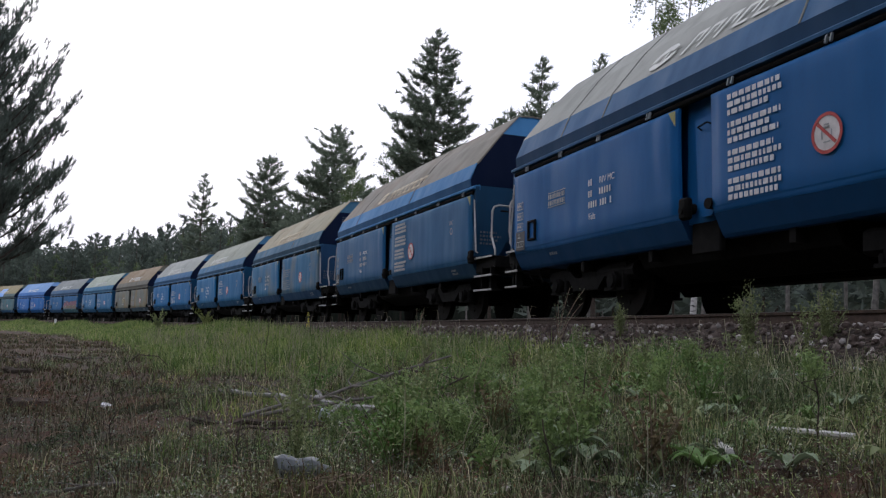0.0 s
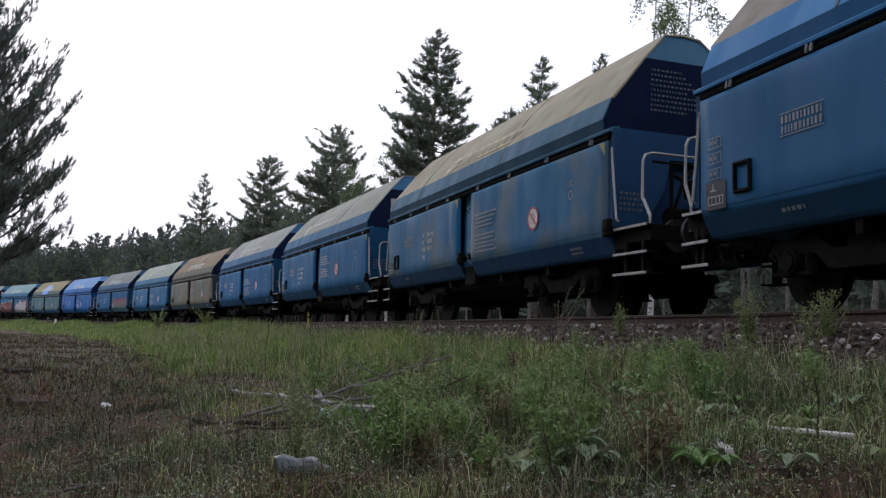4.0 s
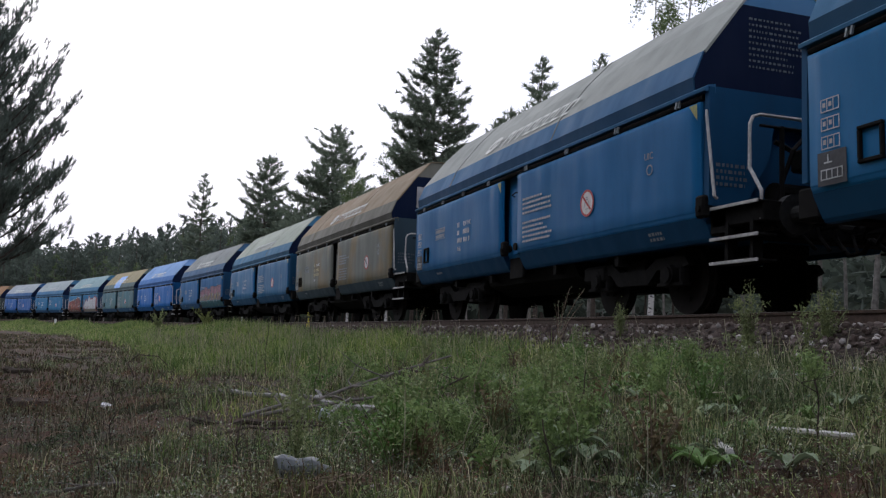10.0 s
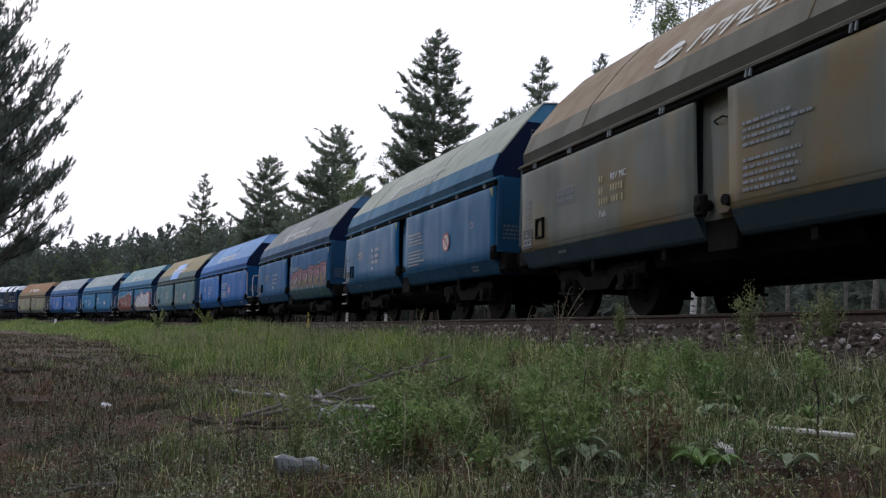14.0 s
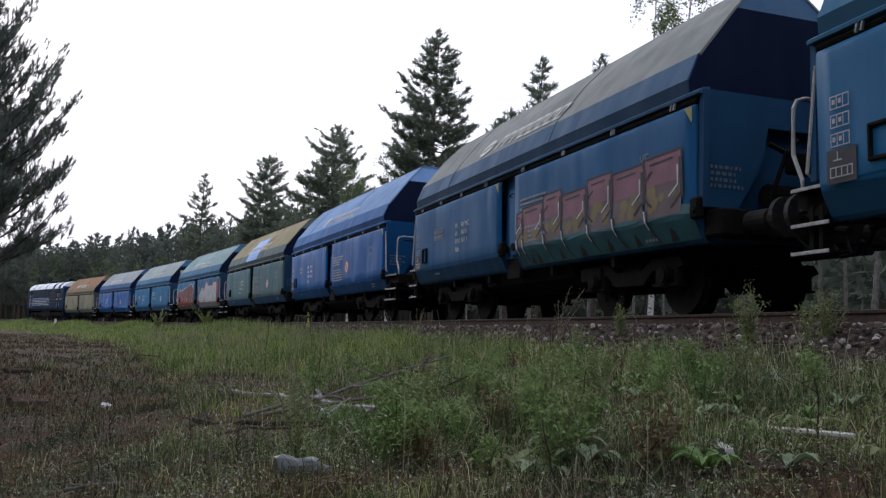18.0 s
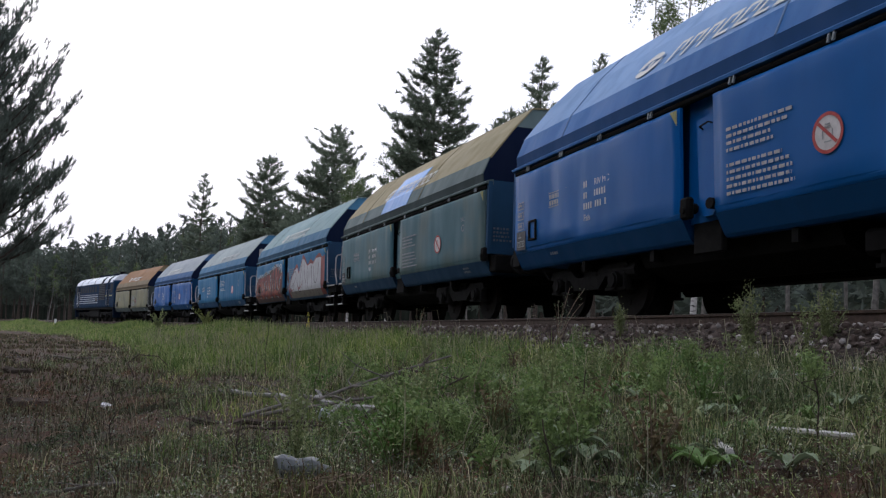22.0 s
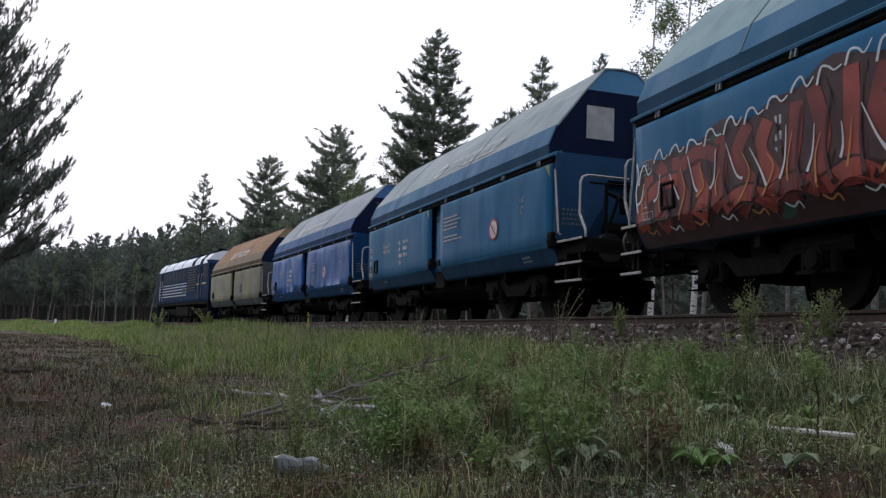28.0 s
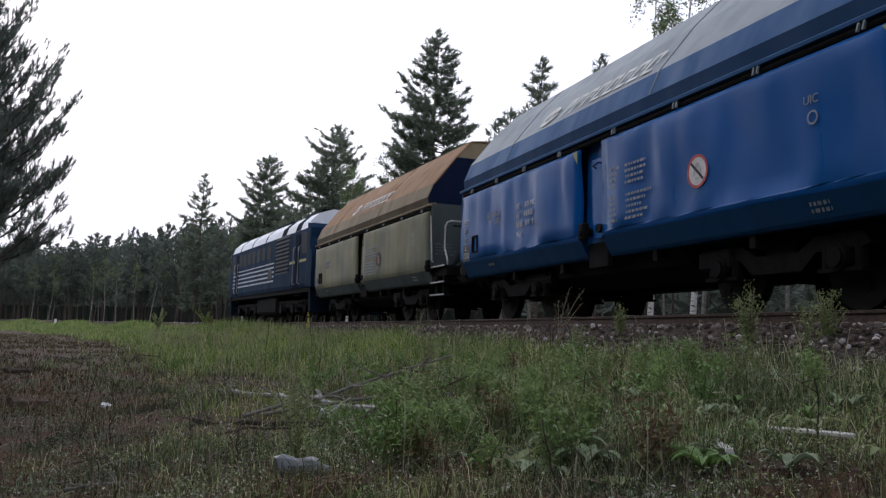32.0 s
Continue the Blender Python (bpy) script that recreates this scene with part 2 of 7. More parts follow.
def prism(bm, prof, x0, x1, cap=True):
    """A profile of (y, z) points swept along x."""
    a = [bm.verts.new((x0, y, z)) for y, z in prof]
    c = [bm.verts.new((x1, y, z)) for y, z in prof]
    k = len(prof)
    for i in range(k):
        j = (i + 1) % k
        bm.faces.new((a[i], a[j], c[j], c[i]))
    if cap:
        bm.faces.new(a[::-1])
        bm.faces.new(c)
    return bm


def sheet(bm, prof, x0, x1, thick):
    """An open profile of (y, z) points as a plate of some thickness, its back towards the middle and below."""
    back = []
    for y, z in prof:
        back.append((y - math.copysign(thick, y) if abs(y) > thick else y, z - thick * 0.6))
    return prism(bm, list(prof) + back[::-1], x0, x1)


def tube(bm, pts, r, n=6, r_end=None):
    rings = []
    pts = [Vector(p) for p in pts]
    for i, p in enumerate(pts):
        d = (pts[min(i + 1, len(pts) - 1)] - pts[max(i - 1, 0)]).normalized()
        q = d.to_track_quat("Z", "Y")
        rr = r if r_end is None else r + (r_end - r) * i / (len(pts) - 1)
        rings.append([bm.verts.new(p + q @ Vector((rr * math.cos(2 * math.pi * k / n), rr * math.sin(2 * math.pi * k / n), 0))) for k in range(n)])
    for a, c in zip(rings, rings[1:]):
        for k in range(n):
            bm.faces.new((a[k], a[(k + 1) % n], c[(k + 1) % n], c[k]))
    bm.faces.new(rings[0][::-1])
    bm.faces.new(rings[-1])
    return bm


def disc(bm, centre, axis, r, depth, n=20, r2=None):
    """A short cylinder from centre along axis."""
    axis = Vector(axis).normalized()
    return tube(bm, [Vector(centre), Vector(centre) + axis * depth], r, n, r2)


def finish(name, bm, mat, smooth=False):
    me = bpy.data.meshes.new(name)
    bmesh.ops.recalc_face_normals(bm, faces=bm.faces)
    bm.to_mesh(me)
    bm.free()
    if mat:
        me.materials.append(mat)
    if smooth:
        for p in me.polygons:
            p.use_smooth = True
    return me


SMALL_PIECES = ("notice", "number", "owner_mark", "load_table", "data_table", "date_mark", "emblem", "brake_mark", "outer_line", "outline", "colour_fill", "inner_stroke", "paint_blot", "painted_ground", "highlight", "end_gear", "lettering")


def part(name, bm, mat, parent, label="", at=None):
    me = finish(name, bm, mat) if isinstance(bm, bmesh.types.BMesh) else bm
    ob = new(name, me)
    ob.parent = parent
    if at is not None:
        ob.matrix_basis = at
    return tagged(ob, label, kind="stuff" if name in SMALL_PIECES else "")


_shared = {}


def shared(key, make, mat):
    """One mesh for alike parts: key names the shape, the material sets the copy."""
    k = (key, mat.name)
    if k not in _shared:
        if key not in _shared:
            bm = bmesh.new()
            make(bm)
            _shared[key] = finish(key, bm, None)
        me = _shared[key].copy()
        me.materials.append(mat)
        _shared[k] = me
    return _shared[k]


def fast_mesh(name, verts, faces, mat):
    me = bpy.data.meshes.new(name)
    me.from_pydata(verts, [], faces)
    me.materials.append(mat)
    return me


# ---- ground, ballast bed, track ----
def make_ground():
    rad = np.concatenate([[0.0], 0.5 * 1.045 ** np.arange(0, 205)])
    rad = rad[rad < 3500]
    n = 180
    ang = np.linspace(0, 2 * np.pi, n, endpoint=False)
    xs, ys = [0.0], [0.0]
    for r in rad[1:]:
        xs += list(r * np.sin(ang))
        ys += list(r * np.cos(ang))
    zs = ground_height(np.array(xs), np.array(ys))
    verts = list(zip(xs, ys, zs.tolist()))
    faces = [(0, 1 + (i + 1) % n, 1 + i) for i in range(n)]
    for k in range(len(rad) - 2):
        a, b = 1 + k * n, 1 + (k + 1) * n
        faces += [(a + i, a + (i + 1) % n, b + (i + 1) % n, b + i) for i in range(n)]
    me = fast_mesh("ground", verts, faces, M_GROUND)
    for p in me.polygons:
        p.use_smooth = True
    tagged(new("ground", me), "sandy heath ground with moss, litter and thin grass", "ground", kind="structure")


def strip(prof, s0, s1, step, mat, name):
    """A cross-section (offset from the middle of the track, z) swept along the line."""
    verts, faces = [], []
    k = len(prof)
    ss = np.arange(s0, s1 + step / 2, step)
    for s in ss:
        for off, z in prof:
            x, y, _ = on_line(s, HALF + off)
            verts.append((x, y, z))
    for i in range(len(ss) - 1):
        for j in range(k):
            a, b = i * k + j, i * k + (j + 1) % k
            faces.append((a, b, b + k, a + k))
    faces.append(tuple(range(k))[::-1])
    faces.append(tuple(range((len(ss) - 1) * k, len(ss) * k)))
    return fast_mesh(name, verts, faces, mat)


make_ground()
BALLAST = tagged(new("ballast", strip([(-3.0, -0.9), (-2.75, -0.60), (-1.75, -0.20), (1.75, -0.20), (3.0, -0.85)], -230, 250, 1.5, M_BALLAST, "ballast")),
                 "dark crushed stone ballast bed under the rails", "ballast", kind="structure")
RAILPROF = [(-0.07, -0.172), (-0.07, -0.158), (-0.012, -0.14), (-0.012, -0.045), (-0.036, -0.032), (-0.036, -0.004),
            (0.036, -0.004), (0.036, -0.032), (0.012, -0.045), (0.012, -0.14), (0.07, -0.158), (0.07, -0.172)]
for side in (-0.753, 0.753):
    rail = tagged(new("rail", strip([(side + o, z) for o, z in RAILPROF], -225, 240, 1.5, M_RAIL, "rail")),
                  "rusty steel rail with a polished running surface", "rail", kind="structure")
    head = part("rail_head", strip([(side - 0.034, -0.004), (side - 0.030, 0.0), (side + 0.030, 0.0), (side + 0.034, -0.004)], -225, 240, 1.5, M_RAILTOP, "rail_head"), None, rail)


def sleepers():
    bm = bmesh.new()
    prism(bm, [(-0.13, -0.30), (-0.11, -0.175), (0.11, -0.175), (0.13, -0.30)], -1.25, 1.25)
    me = finish("sleeper", bm, M_SLEEPER)
    for i in range(230):
        s = -30 + i * 0.62
        x, y, a = on_line(s)
        ob = part("sleeper", me, None, BALLAST)
        ob.matrix_basis = Matrix.Translation((x, y, 0)) @ Matrix.Rotation(a + math.pi / 2, 4, "Z")


sleepers()


# ---- hopper wagons ----
C = EAVES / 2
# blue of the roof ends, darkened further for the shade between wagons
DARKBLUE = paint("shaded_blue_end_paint", (0.004, 0.010, 0.032), dirt=(0.006, 0.008, 0.012), amount=0.4, rough=0.7, spec=0.1)
PAINTS = {}


def shade(col, amount=0.5, rough=0.42, patch=None, patch_amount=0.4, spec=0.22):
    key = (col, amount, rough, patch, patch_amount, spec)
    if key not in PAINTS:
        PAINTS[key] = paint("wagon_paint", col, amount=amount, rough=rough, patch=patch, patch_amount=patch_amount, spec=spec)
    return PAINTS[key]


def flap_y(z):
    """Outer half-width of flap and sill at height z: nearly upright, folded in below."""
    return float(np.interp(z, [0.95, 1.335, 2.80], [1.235, 1.405, 1.437]))


def panel_mesh(bm, x0, x1, sg, dent=0.0, seed=0):
    """A side flap: pressed sheet with a fold near its foot, dented where it has been knocked."""
    nx = 26
    zs = [1.268, 1.295, 1.33, 1.35, 1.60, 1.85, 2.05, 2.25, 2.45, 2.62, 2.76, 2.825]
    nz = len(zs) - 1
    rows = []
    for j, z in enumerate(zs):
        row = []
        for i in range(nx + 1):
            x = x0 + (x1 - x0) * i / nx
            d = 0.005 * math.sin(x * 2.1 + seed) * math.sin(j * 0.6)
            if dent and 2 < j < nz:
                w = math.sin(math.pi * (j - 2) / (nz - 2)) * 0.8 + 0.2
                d += dent * w * (noise.noise(Vector((x * 1.9 + z * 0.35, z * 0.45, seed * 7.3))) + 0.5 * noise.noise(Vector((x * 4.2, z * 0.8, seed * 3.1 + 9))))
            edge = 0.012 if i in (0, nx) or j == nz else 0.0
            edge += 0.006 if j == 2 else 0.0
            row.append(bm.verts.new((x, sg * (flap_y(z) - edge + d), z)))
        rows.append(row)
    for j, (a, b) in enumerate(zip(rows, rows[1:])):
        for i in range(nx):
            f = bm.faces.new((a[i], a[i + 1], b[i + 1], b[i]))
            f.smooth = j > 2
    rim = [v for v in rows[0]] + [r[-1] for r in rows[1:-1]] + rows[-1][::-1] + [r[0] for r in rows[1:-1]][::-1]
    back = [bm.verts.new((v.co.x, v.co.y - sg * 0.04, v.co.z)) for v in rim]
    k = len(rim)
    for i in range(k):
        bm.faces.new((rim[i], rim[(i + 1) % k], back[(i + 1) % k], back[i]))


ROOF = [(1.395, 3.00), (1.415, 3.222), (1.27, 3.617), (0.75, 4.373), (0.31, 4.89), (0.0, 4.925)]
ROOF_ENDS = (-C + 0.10, C - 0.30)


def roof_span(bm, i0, i1, sg, x0, x1, lift=0.0):
    prof = [(sg * (y + lift), z + lift * 0.5) for y, z in ROOF[i0:i1 + 1]]
    sheet(bm, prof, x0, x1, 0.03)


def roof_cover(bm):
    """Folded roof sheet over both sides, with its crown drawn in a little at the ends."""
    half = ROOF[2:]
    prof = [(-y, z) for y, z in half] + [(y, z) for y, z in half[:-1]][::-1]
    x0, x1 = ROOF_ENDS
    draw = [0.03 if z < 4.4 else -0.10 for y, z in prof]
    rows = []
    for shrink in (0.0, 0.03):
        rows.append([bm.verts.new((x0 - d, y * (1 - shrink * .6), z - shrink)) for (y, z), d in zip(prof, draw)])
        rows.append([bm.verts.new((x1 + d, y * (1 - shrink * .6), z - shrink)) for (y, z), d in zip(prof, draw)])
    a, c, ai, ci = rows
    for i in range(len(prof) - 1):
        bm.faces.new((a[i], a[i + 1], c[i + 1], c[i]))
        bm.faces.new((ai[i], ai[i + 1], ci[i + 1], ci[i]))
        bm.faces.new((a[i], a[i + 1], ai[i + 1], ai[i]))
        bm.faces.new((c[i], c[i + 1], ci[i + 1], ci[i]))
    for i in (0, -1):
        bm.faces.new((a[i], c[i], ci[i], ai[i]))


def end_plate(bm, sg, half, lean):
    """A closing plate of the roof's end, between two heights of its outline."""
    xe = ROOF_ENDS[1] if sg > 0 else ROOF_ENDS[0]
    prof = [(-y * 0.985, z) for y, z in half] + [(y * 0.985, z) for y, z in half][::-1]
    if half[-1][0] == 0.0:
        prof.remove((0.0, half[-1][1]))
    z0 = half[0][1]
    a = [bm.verts.new((xe + sg * (0.015 - lean * (z - z0)), y, z)) for y, z in prof]
    c = [bm.verts.new((v.co.x - sg * 0.05, v.co.y, v.co.z)) for v in a]
    k = len(prof)
    for i in range(k):
        bm.faces.new((a[i], a[(i + 1) % k], c[(i + 1) % k], c[i]))
    bm.faces.new(a)
    bm.faces.new(c[::-1])


def roof_end(bm, sg):
    end_plate(bm, sg, ROOF[:4], 0.0)


def roof_end_top(bm, sg):
    end_plate(bm, sg, [(y, z - 0.012) for y, z in ROOF[3:]], 0.27)


def letters(text, size, mat):
    cu = bpy.data.curves.new("lettering", "FONT")
    cu.body, cu.size, cu.extrude = text, size, 0.001
    tmp = bpy.data.objects.new("lettering", cu)
    scene.collection.objects.link(tmp)
    me = bpy.data.meshes.new_from_object(tmp.evaluated_get(bpy.context.evaluated_depsgraph_get()))
    bpy.data.objects.remove(tmp)
    me.materials.clear()
    me.materials.append(mat)
    return me


def side_plane(u, z, off=0.032):
    """Pose of a flat marking on the near side wall: its x runs along the wagon, its y up."""
    lean = math.atan2(0.03, 1.46)
    return Matrix.Translation((u - C, -(1.385 + (z - 1.40) * 0.0205) - off, z)) @ Matrix.Rotation(math.pi / 2 + lean, 4, "X")


def sill_plane(u, z):
    """The same on the sill, which leans in below."""
    return Matrix.Translation((u - C, -flap_y(z) - 0.004, z)) @ Matrix.Rotation(math.pi / 2 + math.atan2(0.170, 0.385), 4, "X")


def flat_poly(bm, pts, z=0.0, t=0.003):
    a = [bm.verts.new((x, y, z)) for x, y in pts]
    c = [bm.verts.new((x, y, z + t)) for x, y in pts]
    k = len(pts)
    for i in range(k):
        bm.faces.new((a[i], a[(i + 1) % k], c[(i + 1) % k], c[i]))
    bm.faces.new(a[::-1])
    bm.faces.new(c)


def flat_box(bm, x0, x1, y0, y1, z=0.0, slant=0.0):
    flat_poly(bm, [(x0, y0), (x1, y0), (x1 + slant * (y1 - y0), y1), (x0 + slant * (y1 - y0), y1)], z)


def bars(bm, rng, width, rows, pitch, height, ragged=0.25, word=(0.05, 0.16)):
    """Lines of small bars in place of writing that cannot be read."""
    for r in range(rows):
        x, end = 0.0, width * (1 - ragged * rng.random())
        while x < end:
            w = min(rng.uniform(*word), end - x)
            if w > 0.02:
                flat_box(bm, x, x + w - 0.016, -r * pitch - height, -r * pitch)
            x += w + 0.014


def ring(bm, r0, r1, z, n=28):
    rows = []
    for r, h in ((r0, z), (r1, z), (r1, z + 0.003), (r0, z + 0.003)):
        rows.append([bm.verts.new((r * math.cos(2 * math.pi * i / n), r * math.sin(2 * math.pi * i / n), h)) for i in range(n)])
    for a, c in zip(rows, rows[1:] + rows[:1]):
        for i in range(n):
            bm.faces.new((a[i], a[(i + 1) % n], c[(i + 1) % n], c[i]))


def emblem(bm):
    """The operator's mark as plain shapes: two leaning crescents and a row of leaning bars."""
    for turn in (0.0, math.pi):
        pts = []
        for i in range(13):
            a = 0.55 + 2.75 * i / 12 + turn
            pts.append((0.30 * math.cos(a), 0.22 * math.sin(a)))
        for i in range(12, -1, -1):
            a = 0.75 + 2.3 * i / 12 + turn
            pts.append((0.20 * math.cos(a) + 0.03 * math.cos(turn), 0.10 * math.sin(a) - 0.01 * math.cos(turn)))
        flat_poly(bm, [(x + 0.18 * y * 2, y + 0.19) for x, y in pts], 0.0)
    flat_poly(bm, [(-0.03, 0.13), (0.05, 0.13), (0.11, 0.25), (0.03, 0.25)], 0.0)
    x, sl = 0.56, 0.45
    for k, w in enumerate((0.26, 0.27, 0.26, 0.30, 0.30, 0.27, 0.31, 0.31)):
        flat_box(bm, x, x + 0.065, 0.0, 0.37, 0, sl)
        flat_box(bm, x + 0.065 + 0.31 * sl, x + w + 0.31 * sl, 0.31, 0.37, 0, sl)
        if k > 2:
            flat_box(bm, x + 0.065, x + w, 0.0, 0.06, 0, sl)
        flat_box(bm, x + w - 0.06 + 0.15 * sl, x + w + 0.15 * sl, 0.15, 0.31, 0, sl)
        x += w + 0.11


def roof_plane(u, k=0.12):
    """Pose of a flat marking on the slanting cream face of the roof."""
    (y0, z0), (y1, z1) = ROOF[2], ROOF[3]
    y, z = y0 + (y1 - y0) * k, z0 + (z1 - z0) * k
    a = math.atan2(z1 - z0, y0 - y1)
    return Matrix.Translation((u - C, -y, z)) @ Matrix.Rotation(a, 4, "X") @ Matrix.Translation((0, 0, 0.017))


def wheelset_mesh():
    bm = bmesh.new()
    tube(bm, [(0, -0.98, 0), (0, 0.98, 0)], 0.075, 10)
    for sg in (-1, 1):
        tube(bm, [(0, sg * 0.69, 0), (0, sg * 0.722, 0)], 0.49, 28)
        tube(bm, [(0, sg * 0.722, 0), (0, sg * 0.80, 0)], 0.46, 28)
        tube(bm, [(0, sg * 0.80, 0), (0, sg * 0.86, 0)], 0.16, 14)
        for i in range(5):
            a = 2 * math.pi * i / 5
            box(bm, 0.26 * math.cos(a) - 0.03, 0.26 * math.cos(a) + 0.03, min(sg * 0.78, sg * 0.815), max(sg * 0.78, sg * 0.815), 0.26 * math.sin(a) - 0.03, 0.26 * math.sin(a) + 0.03)
    return finish("wheelset", bm, M_WHEEL)


def bogie_side(bm, sg):
    y0, y1 = sorted((sg * 0.95, sg * 1.06))
    pts = [(-1.35, 0.62), (-1.25, 0.74), (-0.6, 0.74), (-0.35, 0.60), (0.35, 0.60), (0.6, 0.74), (1.25, 0.74), (1.35, 0.62),
           (1.2, 0.58), (0.62, 0.58), (0.4, 0.40), (-0.4, 0.40), (-0.62, 0.58), (-1.2, 0.58)]
    a = [bm.verts.new((x, y0, z)) for x, z in pts]
    c = [bm.verts.new((x, y1, z)) for x, z in pts]
    k = len(pts)
    for i in range(k):
        bm.faces.new((a[i], a[(i + 1) % k], c[(i + 1) % k], c[i]))
    bm.faces.new(a[::-1])
    bm.faces.new(c)


def axle_box(bm, x, sg):
    disc(bm, (x, sg * 0.93, 0.5), (0, sg, 0), 0.135, 0.19, 16)
    disc(bm, (x, sg * 1.12, 0.5), (0, sg, 0), 0.10, 0.03, 14)
    for d in (-0.22, 0.22):
        tube(bm, [(x + d, sg * 1.0, 0.38), (x + d, sg * 1.0, 0.62)], 0.07, 10)
    box(bm, x - 0.3, x + 0.3, min(sg * 0.92, sg * 1.08), max(sg * 0.92, sg * 1.08), 0.36, 0.40)


WHEELSET = wheelset_mesh()
TXT_RIV, TXT_FALS, TXT_UIC = letters("RIV MC", 0.15, M_WHITE), letters("Fals", 0.15, M_WHITE), letters("UIC", 0.14, M_FAINT)


def make_bogie(wagon, x, base=0.955):
    e = new("bogie")
    e.parent = wagon
    e.matrix_basis = Matrix.Translation((x, 0, 0))
    for sg in (-1, 1):
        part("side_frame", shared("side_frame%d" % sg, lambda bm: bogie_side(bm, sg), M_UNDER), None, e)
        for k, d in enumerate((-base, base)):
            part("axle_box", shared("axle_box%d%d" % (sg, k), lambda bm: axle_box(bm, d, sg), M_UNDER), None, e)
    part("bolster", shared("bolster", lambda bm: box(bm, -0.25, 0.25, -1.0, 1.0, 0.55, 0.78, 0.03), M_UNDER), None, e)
    sets = []
    for d in (-base, base):
        w = part("wheelset", WHEELSET, None, e, at=Matrix.Translation((d, 0, 0.46)))
        sets.append((w, d))
    return sets


def loop_rail(bm, sg, s):
    """A bent handrail: up from the platform, kinked, then level across the end."""
    x = sg * C
    a, b = (0.60, 0.80) if sg > 0 else (0.44, 0.30)
    tube(bm, [(x + sg * a, s * 0.42, 2.50), (x + sg * a, s * 1.14, 2.50), (x + sg * a, s * 1.24, 2.46), (x + sg * a, s * 1.28, 2.36), (x + sg * a, s * 1.28, 1.80),
              (x + sg * b, s * 1.28, 1.48), (x + sg * b, s * 1.28, 1.12)], 0.022, 7)


def thin_rail(bm, sg, s):
    x = sg * C + (-0.02 if sg > 0 else 0.06)
    d = 0.16 if sg > 0 else 0.12
    tube(bm, [(x - sg * 0.02, s * 1.36, 2.66), (x, s * 1.41, 2.68), (x, s * 1.41, 2.62), (x + sg * d, s * 1.41, 1.50), (x + sg * d, s * 1.37, 1.47)], 0.019, 6)


def step_mesh(bm, x0, x1, y0, y1, z):
    box(bm, x0, x1, y0, y1, z - 0.03, z, 0.006)


def step_edge(bm, x0, x1, y, z):
    """The worn bright front edge of a tread."""
    ya, yb = sorted((y, y * 1.012))
    box(bm, x0, x1, ya, yb, z - 0.035, z + 0.008, 0.004)


def step_hanger(bm, x, y0, y1):
    box(bm, x, x + 0.06, y0 + 0.05, y1 - 0.06, 0.60, 1.15)


def body_mesh(bm):
    """The closed hopper behind the flaps, drawn in below and towards the ends."""
    prism(bm, [(-1.19, 3.02), (-1.18, 1.45), (-1.08, 1.02), (1.08, 1.02), (1.18, 1.45), (1.19, 3.02)], -C + 0.22, C - 0.22)


def end_wall(bm, sg):
    """Corner plates and a sloping chute wall that leave a dark hollow in the middle of the end."""
    x = sg * C
    prof = [(-1.38, 1.42), (-0.85, 1.42), (-0.5, 2.1), (-0.42, 2.6), (0.42, 2.6), (0.5, 2.1), (0.85, 1.42), (1.38, 1.42), (1.38, 3.04), (-1.38, 3.04)]
    prism(bm, prof, min(x - sg * 0.22, x - sg * 0.06), max(x - sg * 0.22, x - sg * 0.06))


def corner_post(bm, sg, s):
    x = sg * C
    box(bm, min(x - sg * 0.06, x + sg * 0.02), max(x - sg * 0.06, x + sg * 0.02), min(s * 1.32, s * 1.40), max(s * 1.32, s * 1.40), 1.40, 3.0)


def machinery(bm, sg):
    """Levers, cylinder and pipes in the hollow of the end."""
    x = sg * C
    tube(bm, [(x - sg * 0.05, -0.45, 1.65), (x - sg * 0.05, 0.5, 1.65)], 0.16, 12)
    tube(bm, [(x + sg * 0.05, -0.5, 2.35), (x + sg * 0.12, 0.0, 2.1), (x + sg * 0.05, 0.5, 2.4)], 0.035, 6)
    tube(bm, [(x + sg * 0.1, -0.55, 1.45), (x + sg * 0.25, -0.4, 2.2), (x + sg * 0.2, -0.2, 2.4)], 0.03, 6)
    box(bm, min(x, x + sg * 0.2), max(x, x + sg * 0.2), -0.25, 0.2, 1.95, 2.25, 0.03)
    box(bm, min(x, x + sg * 0.15), max(x, x + sg * 0.15), 0.25, 0.55, 1.4, 1.9, 0.03)
    for k in range(4):
        tube(bm, [(x + sg * 0.3, -0.4 + k * 0.25, 1.3), (x + sg * 0.34, -0.35 + k * 0.25, 1.05), (x + sg * 0.5, -0.3 + k * 0.2, 0.85)], 0.022, 6)


def chute(bm, sg):
    """A discharge hopper between the bogies."""
    prism(bm, [(sg * 1.13, 1.0), (sg * 1.0, 0.72), (sg * 0.55, 0.50), (sg * 0.35, 0.52), (sg * 0.2, 1.0)], -1.9, 1.9)


